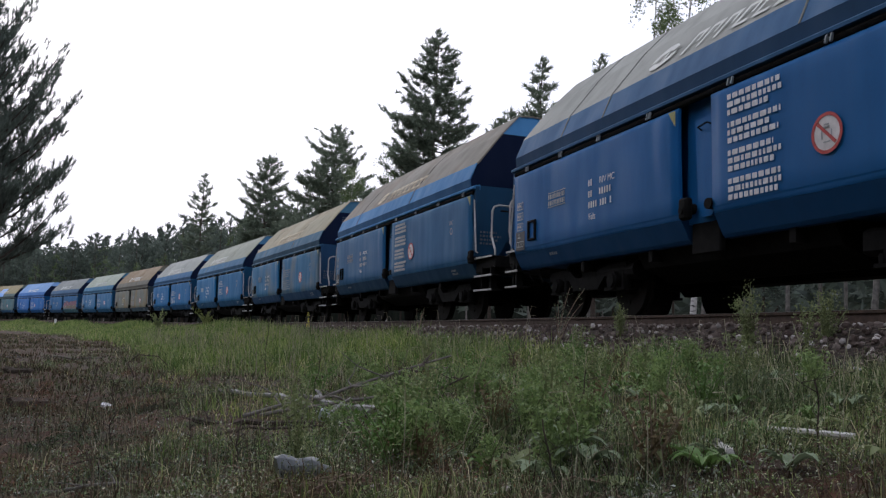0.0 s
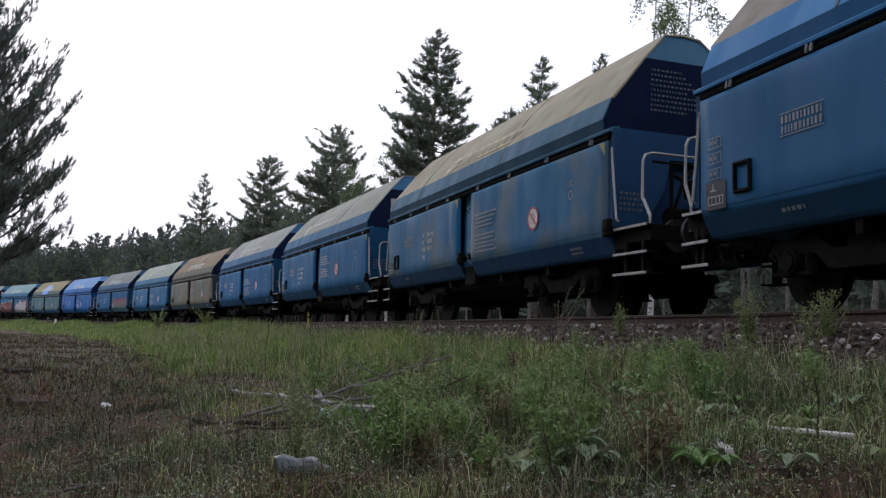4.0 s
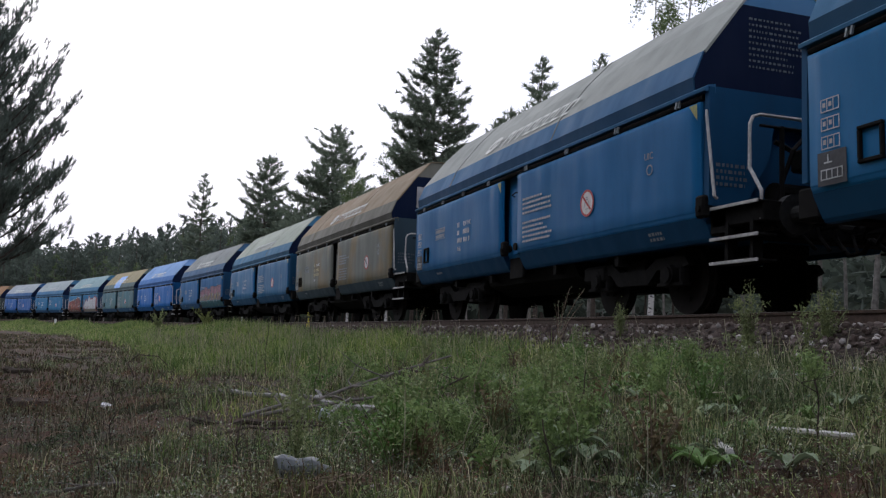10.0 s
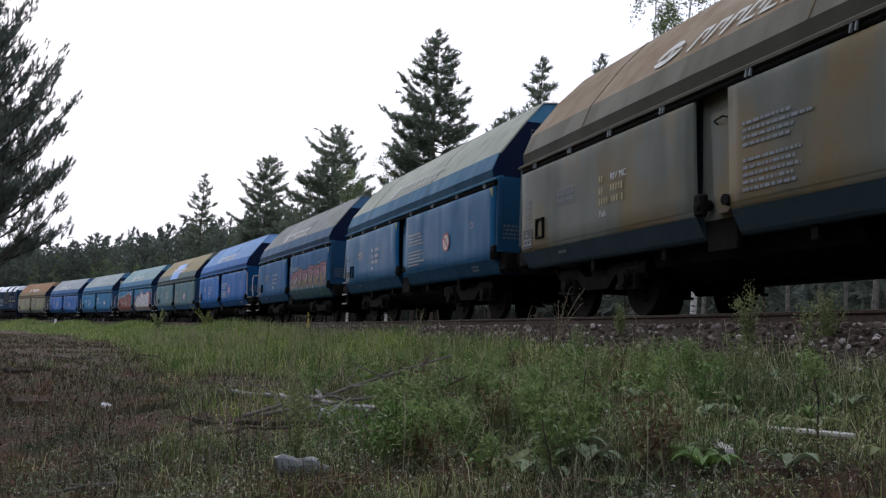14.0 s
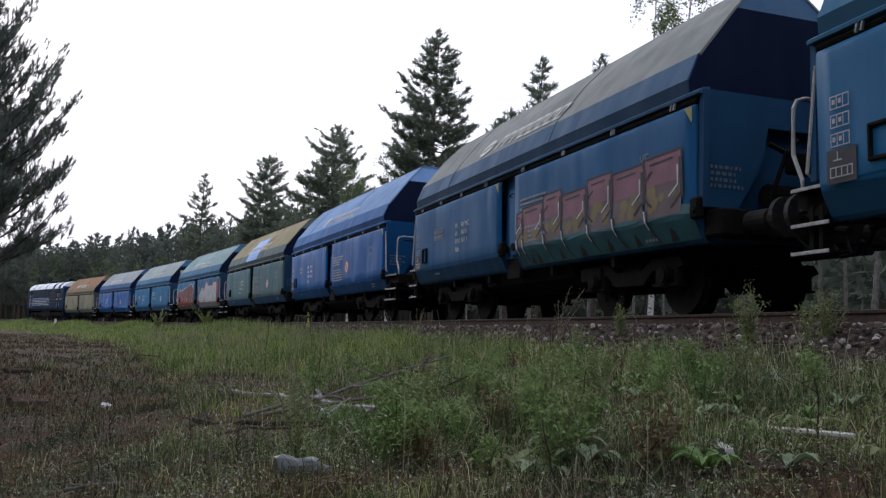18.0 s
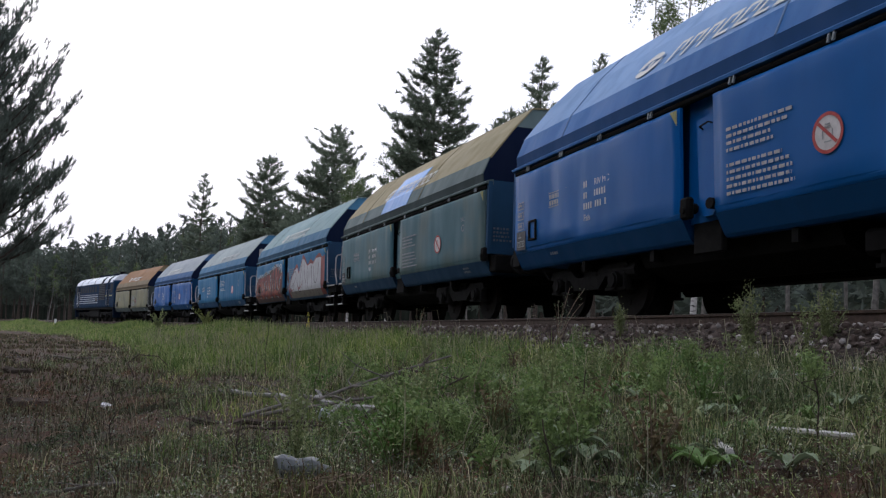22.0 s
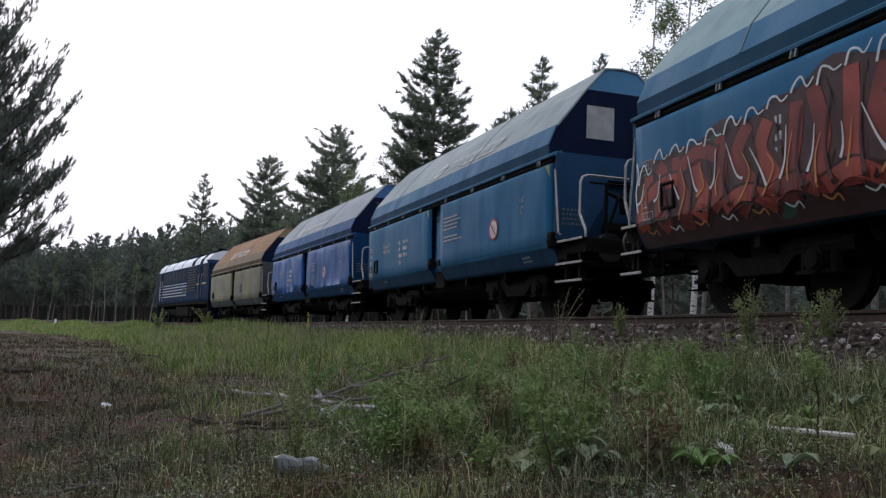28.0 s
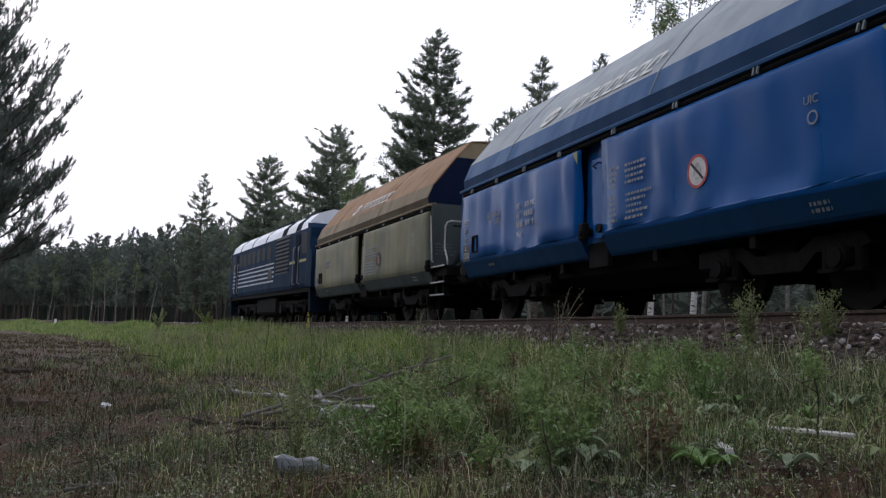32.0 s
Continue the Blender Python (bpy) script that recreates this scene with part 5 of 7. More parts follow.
    bm = bmesh.new()
    box(bm, -1.9, 1.9, -1.25, 1.25, 0.32, 1.1, 0.12)
    part("fuel_tank", bm, M_UNDER, w)
    bm = bmesh.new()
    box(bm, -H + 0.3, H - 0.3, -1.38, 1.38, 1.08, 1.27)
    part("underframe", bm, M_UNDER, w)
    for ob in w.children:                # tall body shell on a low frame
        for v in ob.data.vertices:
            if v.co.z > 1.3:
                v.co.z = 1.2 + (v.co.z - 1.3) * 0.98
    for ob in [c for c in w.children if c.name.startswith("grille")]:
        for q in ob.children:
            for v in q.data.vertices:
                v.co.z = 1.2 + (v.co.z - 1.3) * 0.98
    sets = []
    for x in (-4.3, 4.3):
        e = new("bogie")
        e.parent = w
        e.matrix_basis = Matrix.Translation((x, 0, 0))
        for sg in (-1, 1):
            bm = bmesh.new()
            ya, yb = sorted((sg * 0.98, sg * 1.12))
            box(bm, -2.6, 2.6, ya, yb, 0.55, 0.86, 0.04)
            for d in (-1.85, 0, 1.85):
                disc(bm, (d, sg * 1.0, 0.53), (0, sg, 0), 0.2, 0.2, 14)
                for q in (-0.4, 0.4):
                    tube(bm, [(d + q, sg * 1.06, 0.4), (d + q, sg * 1.06, 0.75)], 0.1, 10)
            part("side_frame", bm, M_UNDER, e)
        for d in (-1.85, 0, 1.85):
            sets.append((part("wheelset", WHEELSET, None, e, at=Matrix.Translation((d, 0, 0.46))), d))
    return w, sets


LOCO = locomotive()


# ---- stones, grass and plants of the foreground ----
def stone_shape(seed, r):
    rng = random.Random(seed)
    bm = bmesh.new()
    bmesh.ops.create_icosphere(bm, subdivisions=1, radius=r)
    for v in bm.verts:
        v.co *= rng.uniform(.65, 1.2)
        v.co.z *= 0.7
    return bm


def ballast_stones():
    rng = random.Random(3)
    shapes = [finish("ballast_stone", stone_shape(k, 0.034), M_STONE) for k in range(6)]
    V, F = [], []
    base = [([tuple(v.co) for v in m.vertices], [tuple(p.vertices) for p in m.polygons]) for m in shapes]
    count = 0
    for i in range(12000):
        s = rng.uniform(-14, 16) if i < 10000 else rng.uniform(16, 70)
        off = -rng.uniform(0.92, 2.95) if rng.random() < .9 else rng.uniform(-.65, .65)
        z = float(np.interp(-off, [0, 1.75, 2.75, 3.0], [-0.20, -0.20, -0.60, -0.66]))
        if -off > 2.5 and rng.random() < .55:
            continue
        x, y, _ = on_line(s, HALF + off)
        sc = rng.uniform(.4, 1.0) if rng.random() < .8 else rng.uniform(1.0, 1.5)
        turn = Matrix.Translation((x, y, z + 0.012)) @ Euler((rng.random() * 6, rng.random() * 6, rng.random() * 6)).to_matrix().to_4x4() @ Matrix.Scale(sc, 4)
        if count < 290 and -15 < s < -7 and -2.6 < off < -1.0:
            count += 1
            ob = part("stone", shapes[rng.randint(0, 5)], None, BALLAST)
            ob.matrix_basis = turn
            continue
        vs, fs = base[rng.randint(0, 5)]
        k = len(V)
        V += [tuple(turn @ Vector(v)) for v in vs]
        F += [tuple(k + q for q in f) for f in fs]
    tagged(part("loose_stones", fast_mesh("loose_stones", V, F, M_STONE), None, BALLAST), kind="stuff")


ballast_stones()

M_GRASS = blades("green_grass", [(0.0, (0.02, 0.036, 0.014)), (0.45, (0.125, 0.18, 0.07)), (0.75, (0.33, 0.36, 0.19)), (0.9, (0.50, 0.47, 0.30)), (1.0, (0.68, 0.62, 0.45))])
M_LUSH = blades("lush_grass", [(0.0, (0.05, 0.09, 0.02)), (0.5, (0.19, 0.29, 0.075)), (0.85, (0.33, 0.39, 0.15)), (1.0, (0.54, 0.48, 0.30))], 0.6, 0.35)
M_LONG = blades("long_grass_blades", [(0.0, (0.10, 0.16, 0.05)), (0.6, (0.26, 0.33, 0.13)), (1.0, (0.60, 0.56, 0.36))], 0.5, 0.3)
M_DRYGRASS = blades("dry_grass", [(0.0, (0.045, 0.033, 0.02)), (0.55, (0.115, 0.085, 0.052)), (0.7, (0.05, 0.062, 0.026)), (0.88, (0.10, 0.12, 0.055)), (1.0, (0.34, 0.28, 0.20))])
M_HERB = blades("low_herbs", [(0.0, (0.035, 0.06, 0.02)), (0.55, (0.11, 0.16, 0.06)), (0.88, (0.21, 0.26, 0.13)), (1.0, (0.42, 0.43, 0.32))], 0.5, 0.2)
M_LITTER = blades("dead_leaves", [(0.0, (0.02, 0.013, 0.009)), (0.6, (0.055, 0.032, 0.02)), (1.0, (0.12, 0.08, 0.05))], 0.8, 0.1)
M_MULLEIN = leafy("silvery_leaf", (0.14, 0.19, 0.10), (0.25, 0.31, 0.19), 0.7, 0.2)
M_BROADLEAF = leafy("fresh_broad_leaf", (0.075, 0.15, 0.035), (0.16, 0.27, 0.07), 0.5, 0.3)
M_WEED = leafy("weed_leaf", (0.13, 0.17, 0.065), (0.32, 0.36, 0.17), 0.6, 0.4)
M_YELLOWPETAL = plain("yellow_petals", (0.60, 0.50, 0.05), 0.6)


def greenness(x, y):
    """1 on the damp strip along the line, 0 on the dry sandy clearing."""
    d, s = line_distance(x, y)
    n = 1.5 * np.sin(x * 0.55 + 1.2 * np.sin(y * 0.31)) + 0.7 * np.sin(y * 0.8 + x * 0.33 + 2.0) + 0.9 * np.sin(x * 1.9 + y * 1.3) + 0.7 * np.sin(x * 4.1 - y * 3.3)
    return 1 / (1 + np.exp((-d - 6.6 - n * 0.85) * 0.9)), d, s


def patchy(x, y):
    """Uneven cover at the scale of a step: about 0 on bare spots, 1 in thick tufts."""
    v = np.sin(x * 3.1 + 1.7 * np.sin(y * 2.3 + .4)) + np.sin(y * 3.7 + 1.5 * np.sin(x * 2.9 + 1.1)) + .8 * np.sin(x * 7.3 + y * 5.1 + 2 * np.sin(y * 3.3))
    return np.clip(.5 + v * .32, 0, 1)


def bare(x, y):
    """1 on the bare patch round the pile of branches, 0 away from it."""
    return np.exp(-(((x + 1.30) / 1.25) ** 2 + ((y - 7.60) / 1.35) ** 2) ** 2)


def scatter(rng, count, near, reach, half=36.0, clump=10, spread=0.10):
    """Places round clump centres, thinning out with distance from the viewing place."""
    c = count // clump
    r = near / (1 - rng.random(c) * (1 - near / reach))
    b = np.radians(rng.uniform(-half, half, c))
    x, y = np.repeat(r * np.sin(b), clump), np.repeat(r * np.cos(b), clump)
    w = spread * (1 + np.repeat(r, clump) * 0.05)
    return x + rng.normal(0, 1, len(x)) * w, y + rng.normal(0, 1, len(x)) * w


def blade_mesh(name, rng, x, y, height, width, mat, droop=0.55):
    n = len(x)
    z = ground_height(x, y) - 0.02
    a = rng.uniform(0, 2 * np.pi, n)
    lean = np.abs(rng.normal(0, droop, n)) * height
    dx, dy = np.cos(a), np.sin(a)
    b = rng.uniform(0, 2 * np.pi, n)
    wx, wy = np.cos(b) * width, np.sin(b) * width
    V = np.empty((n, 5, 3))
    V[:, 0] = np.stack([x - wx, y - wy, z], 1)
    V[:, 1] = np.stack([x + wx, y + wy, z], 1)
    mx, my, mz = x + dx * lean * .3, y + dy * lean * .3, z + height * .6
    V[:, 2] = np.stack([mx + wx * .75, my + wy * .75, mz], 1)
    V[:, 3] = np.stack([mx - wx * .75, my - wy * .75, mz], 1)
    V[:, 4] = np.stack([x + dx * lean, y + dy * lean, z + height * np.clip(1.05 - 0.25 * np.abs(lean / height), .5, 1)], 1)
    k = np.arange(n)[:, None] * 5
    me = bpy.data.meshes.new(name)
    quads, tris = k + np.array([0, 1, 2, 3]), k + np.array([3, 2, 4])
    loops = np.concatenate([quads, tris], 1).reshape(-1)
    me.vertices.add(n * 5)
    me.vertices.foreach_set("co", V.reshape(-1))
    me.loops.add(len(loops))
    me.loops.foreach_set("vertex_index", loops.astype(np.int32))
    starts = (np.arange(n)[:, None] * 7 + np.array([0, 4])).reshape(-1)
    me.polygons.add(n * 2)
    me.polygons.foreach_set("loop_start", starts.astype(np.int32))
    me.update(calc_edges=True)
    me.validate()
    me.materials.append(mat)
    return me


def leaf_mesh(name, rng, x, y, z, size, mat, flat=0.5):
    n = len(x)
    a, t = rng.uniform(0, 2 * np.pi, n), rng.normal(0, flat, n)
    ux, uy, uz = np.cos(a) * np.cos(t) * size, np.sin(a) * np.cos(t) * size, np.sin(t) * size
    vx, vy, vz = -np.sin(a) * size * .5, np.cos(a) * size * .5, rng.normal(0, .25, n) * size
    V = np.empty((n, 4, 3))
    V[:, 0] = np.stack([x - ux, y - uy, z - uz], 1)
    V[:, 1] = np.stack([x + vx, y + vy, z + vz], 1)
    V[:, 2] = np.stack([x + ux, y + uy, z + uz], 1)
    V[:, 3] = np.stack([x - vx, y - vy, z - vz], 1)
    me = bpy.data.meshes.new(name)
    me.vertices.add(n * 4)
    me.vertices.foreach_set("co", V.reshape(-1))
    me.loops.add(n * 4)
    me.loops.foreach_set("vertex_index", np.arange(n * 4, dtype=np.int32))
    me.polygons.add(n)
    me.polygons.foreach_set("loop_start", (np.arange(n) * 4).astype(np.int32))
    me.update(calc_edges=True)
    me.validate()
    me.materials.append(mat)
    return me


def meadow():
    rng = np.random.default_rng(11)
    x, y = scatter(rng, 260000, 3.4, 60, clump=14, spread=0.08)
    g, d, s = greenness(x, y)
    keep = (rng.random(len(x)) < np.clip(g * 1.05 + .03, 0, 1) * (.04 + 1.15 * patchy(x, y) ** 1.6) * (1 - .9 * bare(x, y))) & (d < -2.35) & (rng.random(len(x)) < np.clip((-d - 2.2) / .8, .1, 1)) & (rng.random(len(x)) < np.clip((np.hypot(x, y) - 2.6) / 2.4, .3, 1))
    keep &= rng.random(len(x)) < np.clip((np.hypot(x, y) - 3.7) / 2.0, .22, 1)
    x, y, g = x[keep], y[keep], g[keep]
    r = np.hypot(x, y)
    patch = 0.45 + 0.95 * patchy(x, y) ** 1.5
    h = (0.04 + 0.22 * rng.random(len(x)) ** 1.7 * (0.4 + g)) * patch * np.clip(.55 + r * .035, .6, 1.6)
    tagged(new("grass", blade_mesh("grass", rng, x, y, h, 0.0012 + r * 0.0002, M_GRASS, .85)), "uneven green grass along the track bed", "grass", kind="stuff")
    # the damp strip beside the ballast grows thick and tall
    n = 10500
    s0 = -16 + 122 * rng.random(n) ** 1.7
    o0 = -2.5 - 4.6 * rng.random(n) ** 1.1
    c = np.array([on_line(a, HALF + b)[:2] for a, b in zip(s0, o0)])
    x, y = np.repeat(c[:, 0], 13), np.repeat(c[:, 1], 13)
    r = np.hypot(x, y)
    x, y = x + rng.normal(0, .09 + r * .006), y + rng.normal(0, .09 + r * .006)
    g, d, s = greenness(x, y)
    keep = (rng.random(len(x)) < g * 1.1 * np.clip(patchy(x * .7 + 1, y * .7) ** 1.3 * 1.3 + (r - 8) * .12, .05, 1)) & (d < np.where(s > -2, -2.2, -2.75))
    x, y, r = x[keep], y[keep], r[keep]
    h = (0.12 + 0.30 * rng.random(len(x)) ** 1.4) * np.clip(.30 + r * .055, .45, 1.25) * (.75 + .3 * np.sin(x * .8 + y * .6))
    tagged(new("tall_grass", blade_mesh("tall_grass", rng, x, y, h, 0.0020 + r * 0.00022, M_LUSH, .85)), "thick tall green grass beside the ballast", "grass", kind="stuff")
    # rank growth that hides the far stretch of the ballast
    n = 4600
    s0, o0 = 0 + 118 * rng.random(n) ** 1.35, -rng.uniform(2.0, 3.6, n)
    c = np.array([on_line(a, HALF + b)[:2] for a, b in zip(s0, o0)])
    x, y = np.repeat(c[:, 0], 8), np.repeat(c[:, 1], 8)
    x, y = x + rng.normal(0, .2, len(x)), y + rng.normal(0, .2, len(x))
    r = np.hypot(x, y)
    h = (0.20 + 0.38 * rng.random(len(x)) ** 1.3) * (.8 + .4 * np.sin(x * .5)) * np.clip(.45 + r * .02, .6, 1)
    tagged(new("tall_grass", blade_mesh("bank_grass", rng, x, y, h, 0.003 + r * 0.0003, M_LUSH, .4)), "rank green growth on the far ballast edge", "grass", kind="stuff")
    # long bent blades that stand out singly
    x, y = scatter(rng, 5200, 4.4, 16, clump=6, spread=0.05)
    g, d, s = greenness(x, y)
    keep = (d < -2.7) & (rng.random(len(x)) < g ** 2) & (x > -.6)
    x, y = x[keep], y[keep]
    r = np.hypot(x, y)
    tagged(new("long_grass", blade_mesh("long_grass", rng, x, y, .09 + .17 * rng.random(len(x)), 0.0016 + r * 0.0002, M_LONG, 1.2)), "long bent pale green grass blades", "grass", kind="stuff")
    x, y = scatter(rng, 60000, 3.4, 50, clump=7, spread=0.14)
    g, d, s = greenness(x, y)
    keep = (rng.random(len(x)) < np.clip(.95 - g * .75, .1, 1) * (1 - .75 * bare(x, y))) & (d < -2.4)
    x, y = x[keep], y[keep]
    r = np.hypot(x, y)
    h = (0.04 + 0.16 * rng.random(len(x)) ** 2) * np.clip(.8 + r * .01, .7, 1.2)
    tagged(new("dry_grass", blade_mesh("dry_grass", rng, x, y, h, 0.0026 + r * 0.00015, M_DRYGRASS, .8)), "sparse dry brown grass on sandy soil", "grass", kind="stuff")
    # cover on the far part of the clearing
    n = 120000
    r, b = 9 + 66 * rng.random(n) ** 1.3, np.radians(rng.uniform(-37, 6, n))
    x, y = r * np.sin(b), r * np.cos(b)
    g, d, s = greenness(x, y)
    keep = (d < -2.6) & (np.sin(x * .7 + 1.5 * np.sin(y * .5)) + .8 * np.sin(y * 1.1 + x * .4) + rng.normal(0, 1.8, n) > -.3)
    x, y, r = x[keep], y[keep], r[keep]
    h = (0.03 + 0.11 * rng.random(len(x)) ** 2) * np.clip(.8 + r * .008, .7, 1.3)
    tagged(new("dry_grass", blade_mesh("far_dry_grass", rng, x, y, h, 0.004 + r * 0.0005, M_DRYGRASS, .9)), "low dry grass on the open clearing", "grass", kind="stuff")
    x, y = scatter(rng, 60000, 3.4, 34, clump=12, spread=0.10)
    g, d, s = greenness(x, y)
    keep = (d < -2.5) & (rng.random(len(x)) < (.3 + .5 * g) * (.02 + 1.2 * patchy(x + 3.3, y + 1.9) ** 2) * np.clip((np.hypot(x, y) - 2.2) / 3.5, .25, 1) * (1 - .85 * bare(x, y)))
    x, y = x[keep], y[keep]
    r = np.hypot(x, y)
    z = ground_height(x, y) + rng.random(len(x)) ** 1.6 * 0.11
    tagged(new("low_herbs", leaf_mesh("low_herbs", rng, x, y, z, (0.003 + .006 * rng.random(len(x)) ** 2) * (1 + r * .08), M_HERB)), "small-leaved creeping herbs and heath plants", "herbs", kind="stuff")
    x, y = scatter(rng, 26000, 3.4, 40, clump=5, spread=0.2)
    g, d, s = greenness(x, y)
    keep = (d < -2.4) & (rng.random(len(x)) < 1 - g * .6)
    x, y = x[keep], y[keep]
    r = np.hypot(x, y)
    z = ground_height(x, y) + 0.008 + 0.012 * rng.random(len(x))
    tagged(new("leaf_litter", leaf_mesh("leaf_litter", rng, x, y, z, (0.004 + .010 * rng.random(len(x))) * (1 + r * .06), M_LITTER, .3)), "dead brown leaves and needles on the soil", "leaf litter", kind="stuff")

    x, y = scatter(rng, 64000, 3.6, 15, clump=9, spread=0.12)
    g, d, s = greenness(x, y)
    keep = (d < -2.6) & (rng.random(len(x)) < (1 - g * .45) * (.08 + 1.1 * patchy(x - 2.1, y + .7) ** 2))
    x, y = x[keep], y[keep]
    r = np.hypot(x, y)
    z = ground_height(x, y) + 0.01 + rng.random(len(x)) * 0.09
    tagged(new("silvery_herbs", leaf_mesh("silvery_herbs", rng, x, y, z, (0.0035 + .006 * rng.random(len(x)) ** 2) * (1 + r * .05), M_SILVERY, .7)), "small silvery grey herbs on dry soil", "herbs", kind="stuff")


M_SILVERY = blades("silvery_leaves", [(0.0, (0.09, 0.11, 0.075)), (0.6, (0.22, 0.25, 0.19)), (1.0, (0.46, 0.48, 0.42))], 0.6, 0.2)
meadow()


def heath_clumps():
    """Low cushions of heather, bilberry and dead bracken on the clearing, and leafy weeds in the grass."""
    rng = np.random.default_rng(21)
    for name, count, colour, green, label in (("heath_clumps", 420, M_HEATH, False, "dark low cushions of heath shrubs"), ("bracken", 330, M_LITTER2, False, "patches of dead reddish bracken"), ("leafy_weeds", 620, M_HERB2, True, "leafy low weeds between the grass")):
        r = 3.6 / (1 - rng.random(count) * .86)
        b = np.radians(rng.uniform(-36, 36, count))
        cx, cy = r * np.sin(b), r * np.cos(b)
        g, d, s = greenness(cx, cy)
        keep = (d < -3.1) & ((g > .3) if green else (g < .82)) & (bare(cx, cy) < .35) & (rng.random(len(cx)) < np.clip((r - 3.6) / 1.8, .3, 1))
        cx, cy, r = cx[keep], cy[keep], r[keep]
        n = 230
        size = (.045 + .17 * rng.random(len(cx)) ** 2) * (1 + r * .02)
        x = np.repeat(cx, n) + rng.normal(0, 1, n * len(cx)) * np.repeat(size, n)
        y = np.repeat(cy, n) + rng.normal(0, 1, n * len(cx)) * np.repeat(size, n)
        dist = np.hypot(x - np.repeat(cx, n), y - np.repeat(cy, n)) / np.repeat(size, n)
        top = np.repeat(size, n) * np.repeat(rng.uniform(.5, 1.9, len(cx)), n) * np.clip(1.15 - dist * .45, .1, 1.2)
        z = ground_height(x, y) + top * rng.random(len(x)) ** .6
        leaf = (.0026 + .0045 * rng.random(len(x)) ** 2) * (1 + np.repeat(r, n) * .08) * (1.2 if green else 1)
        tagged(new(name, leaf_mesh(name, rng, x, y, z, leaf, colour, .8)), label, "undergrowth", kind="stuff")


M_HEATH = blades("heath_leaves", [(0.0, (0.022, 0.036, 0.016)), (0.6, (0.065, 0.10, 0.04)), (0.9, (0.13, 0.17, 0.08)), (1.0, (0.22, 0.20, 0.13))], 0.7, 0.2)
M_LITTER2 = blades("dead_bracken", [(0.0, (0.05, 0.020, 0.012)), (0.6, (0.145, 0.062, 0.036)), (1.0, (0.27, 0.165, 0.10))], 0.8, 0.2)
M_HERB2 = blades("weed_leaves", [(0.0, (0.03, 0.055, 0.02)), (0.6, (0.15, 0.225, 0.085)), (0.9, (0.27, 0.32, 0.15)), (1.0, (0.50, 0.50, 0.36))], 0.5, 0.3)
heath_clumps()


def bent_stick(rng, p, q, r0, r1, bend=0.035, n=6):
    p, q = Vector(p), Vector(q)
    side = (q - p).cross(Vector((0, 0, 1))).normalized() if abs((q - p).normalized().z) < .95 else Vector((1, 0, 0))
    L = (q - p).length
    pts = [p.lerp(q, k / n) + side * rng.gauss(0, bend) * L * math.sin(math.pi * k / n) + Vector((0, 0, rng.gauss(0, bend * .4) * L * math.sin(math.pi * k / n))) for k in range(n + 1)]
    return pts


def stick(name, p, q, r0, r1, mat, label, cat="stick", forks=0, seed=0, lift=0.0, lift2=None, group=""):
    """A fallen branch from one place on the ground to another, with side twigs."""
    rng = random.Random(seed)
    a = (p[0], p[1], gz(*p) + r0 * .6 + lift)
    b = (q[0], q[1], gz(*q) + r1 * .6 + (lift if lift2 is None else lift2))
    bm = bmesh.new()
    pts = bent_stick(rng, a, b, r0, r1)
    tube(bm, pts, r0, 7, r1)
    for k in range(forks):
        o = pts[rng.randint(1, len(pts) - 2)]
        e = o + Vector((rng.gauss(0, .25), rng.gauss(0, .2), abs(rng.gauss(.08, .1)))) * (Vector(b) - Vector(a)).length * .6
        tube(bm, bent_stick(rng, o, e, r1, .002, .1, 4), max(r1, r0 * .5), 5, .002)
    return tagged(new(name, finish(name, bm, mat)), label, cat, group)


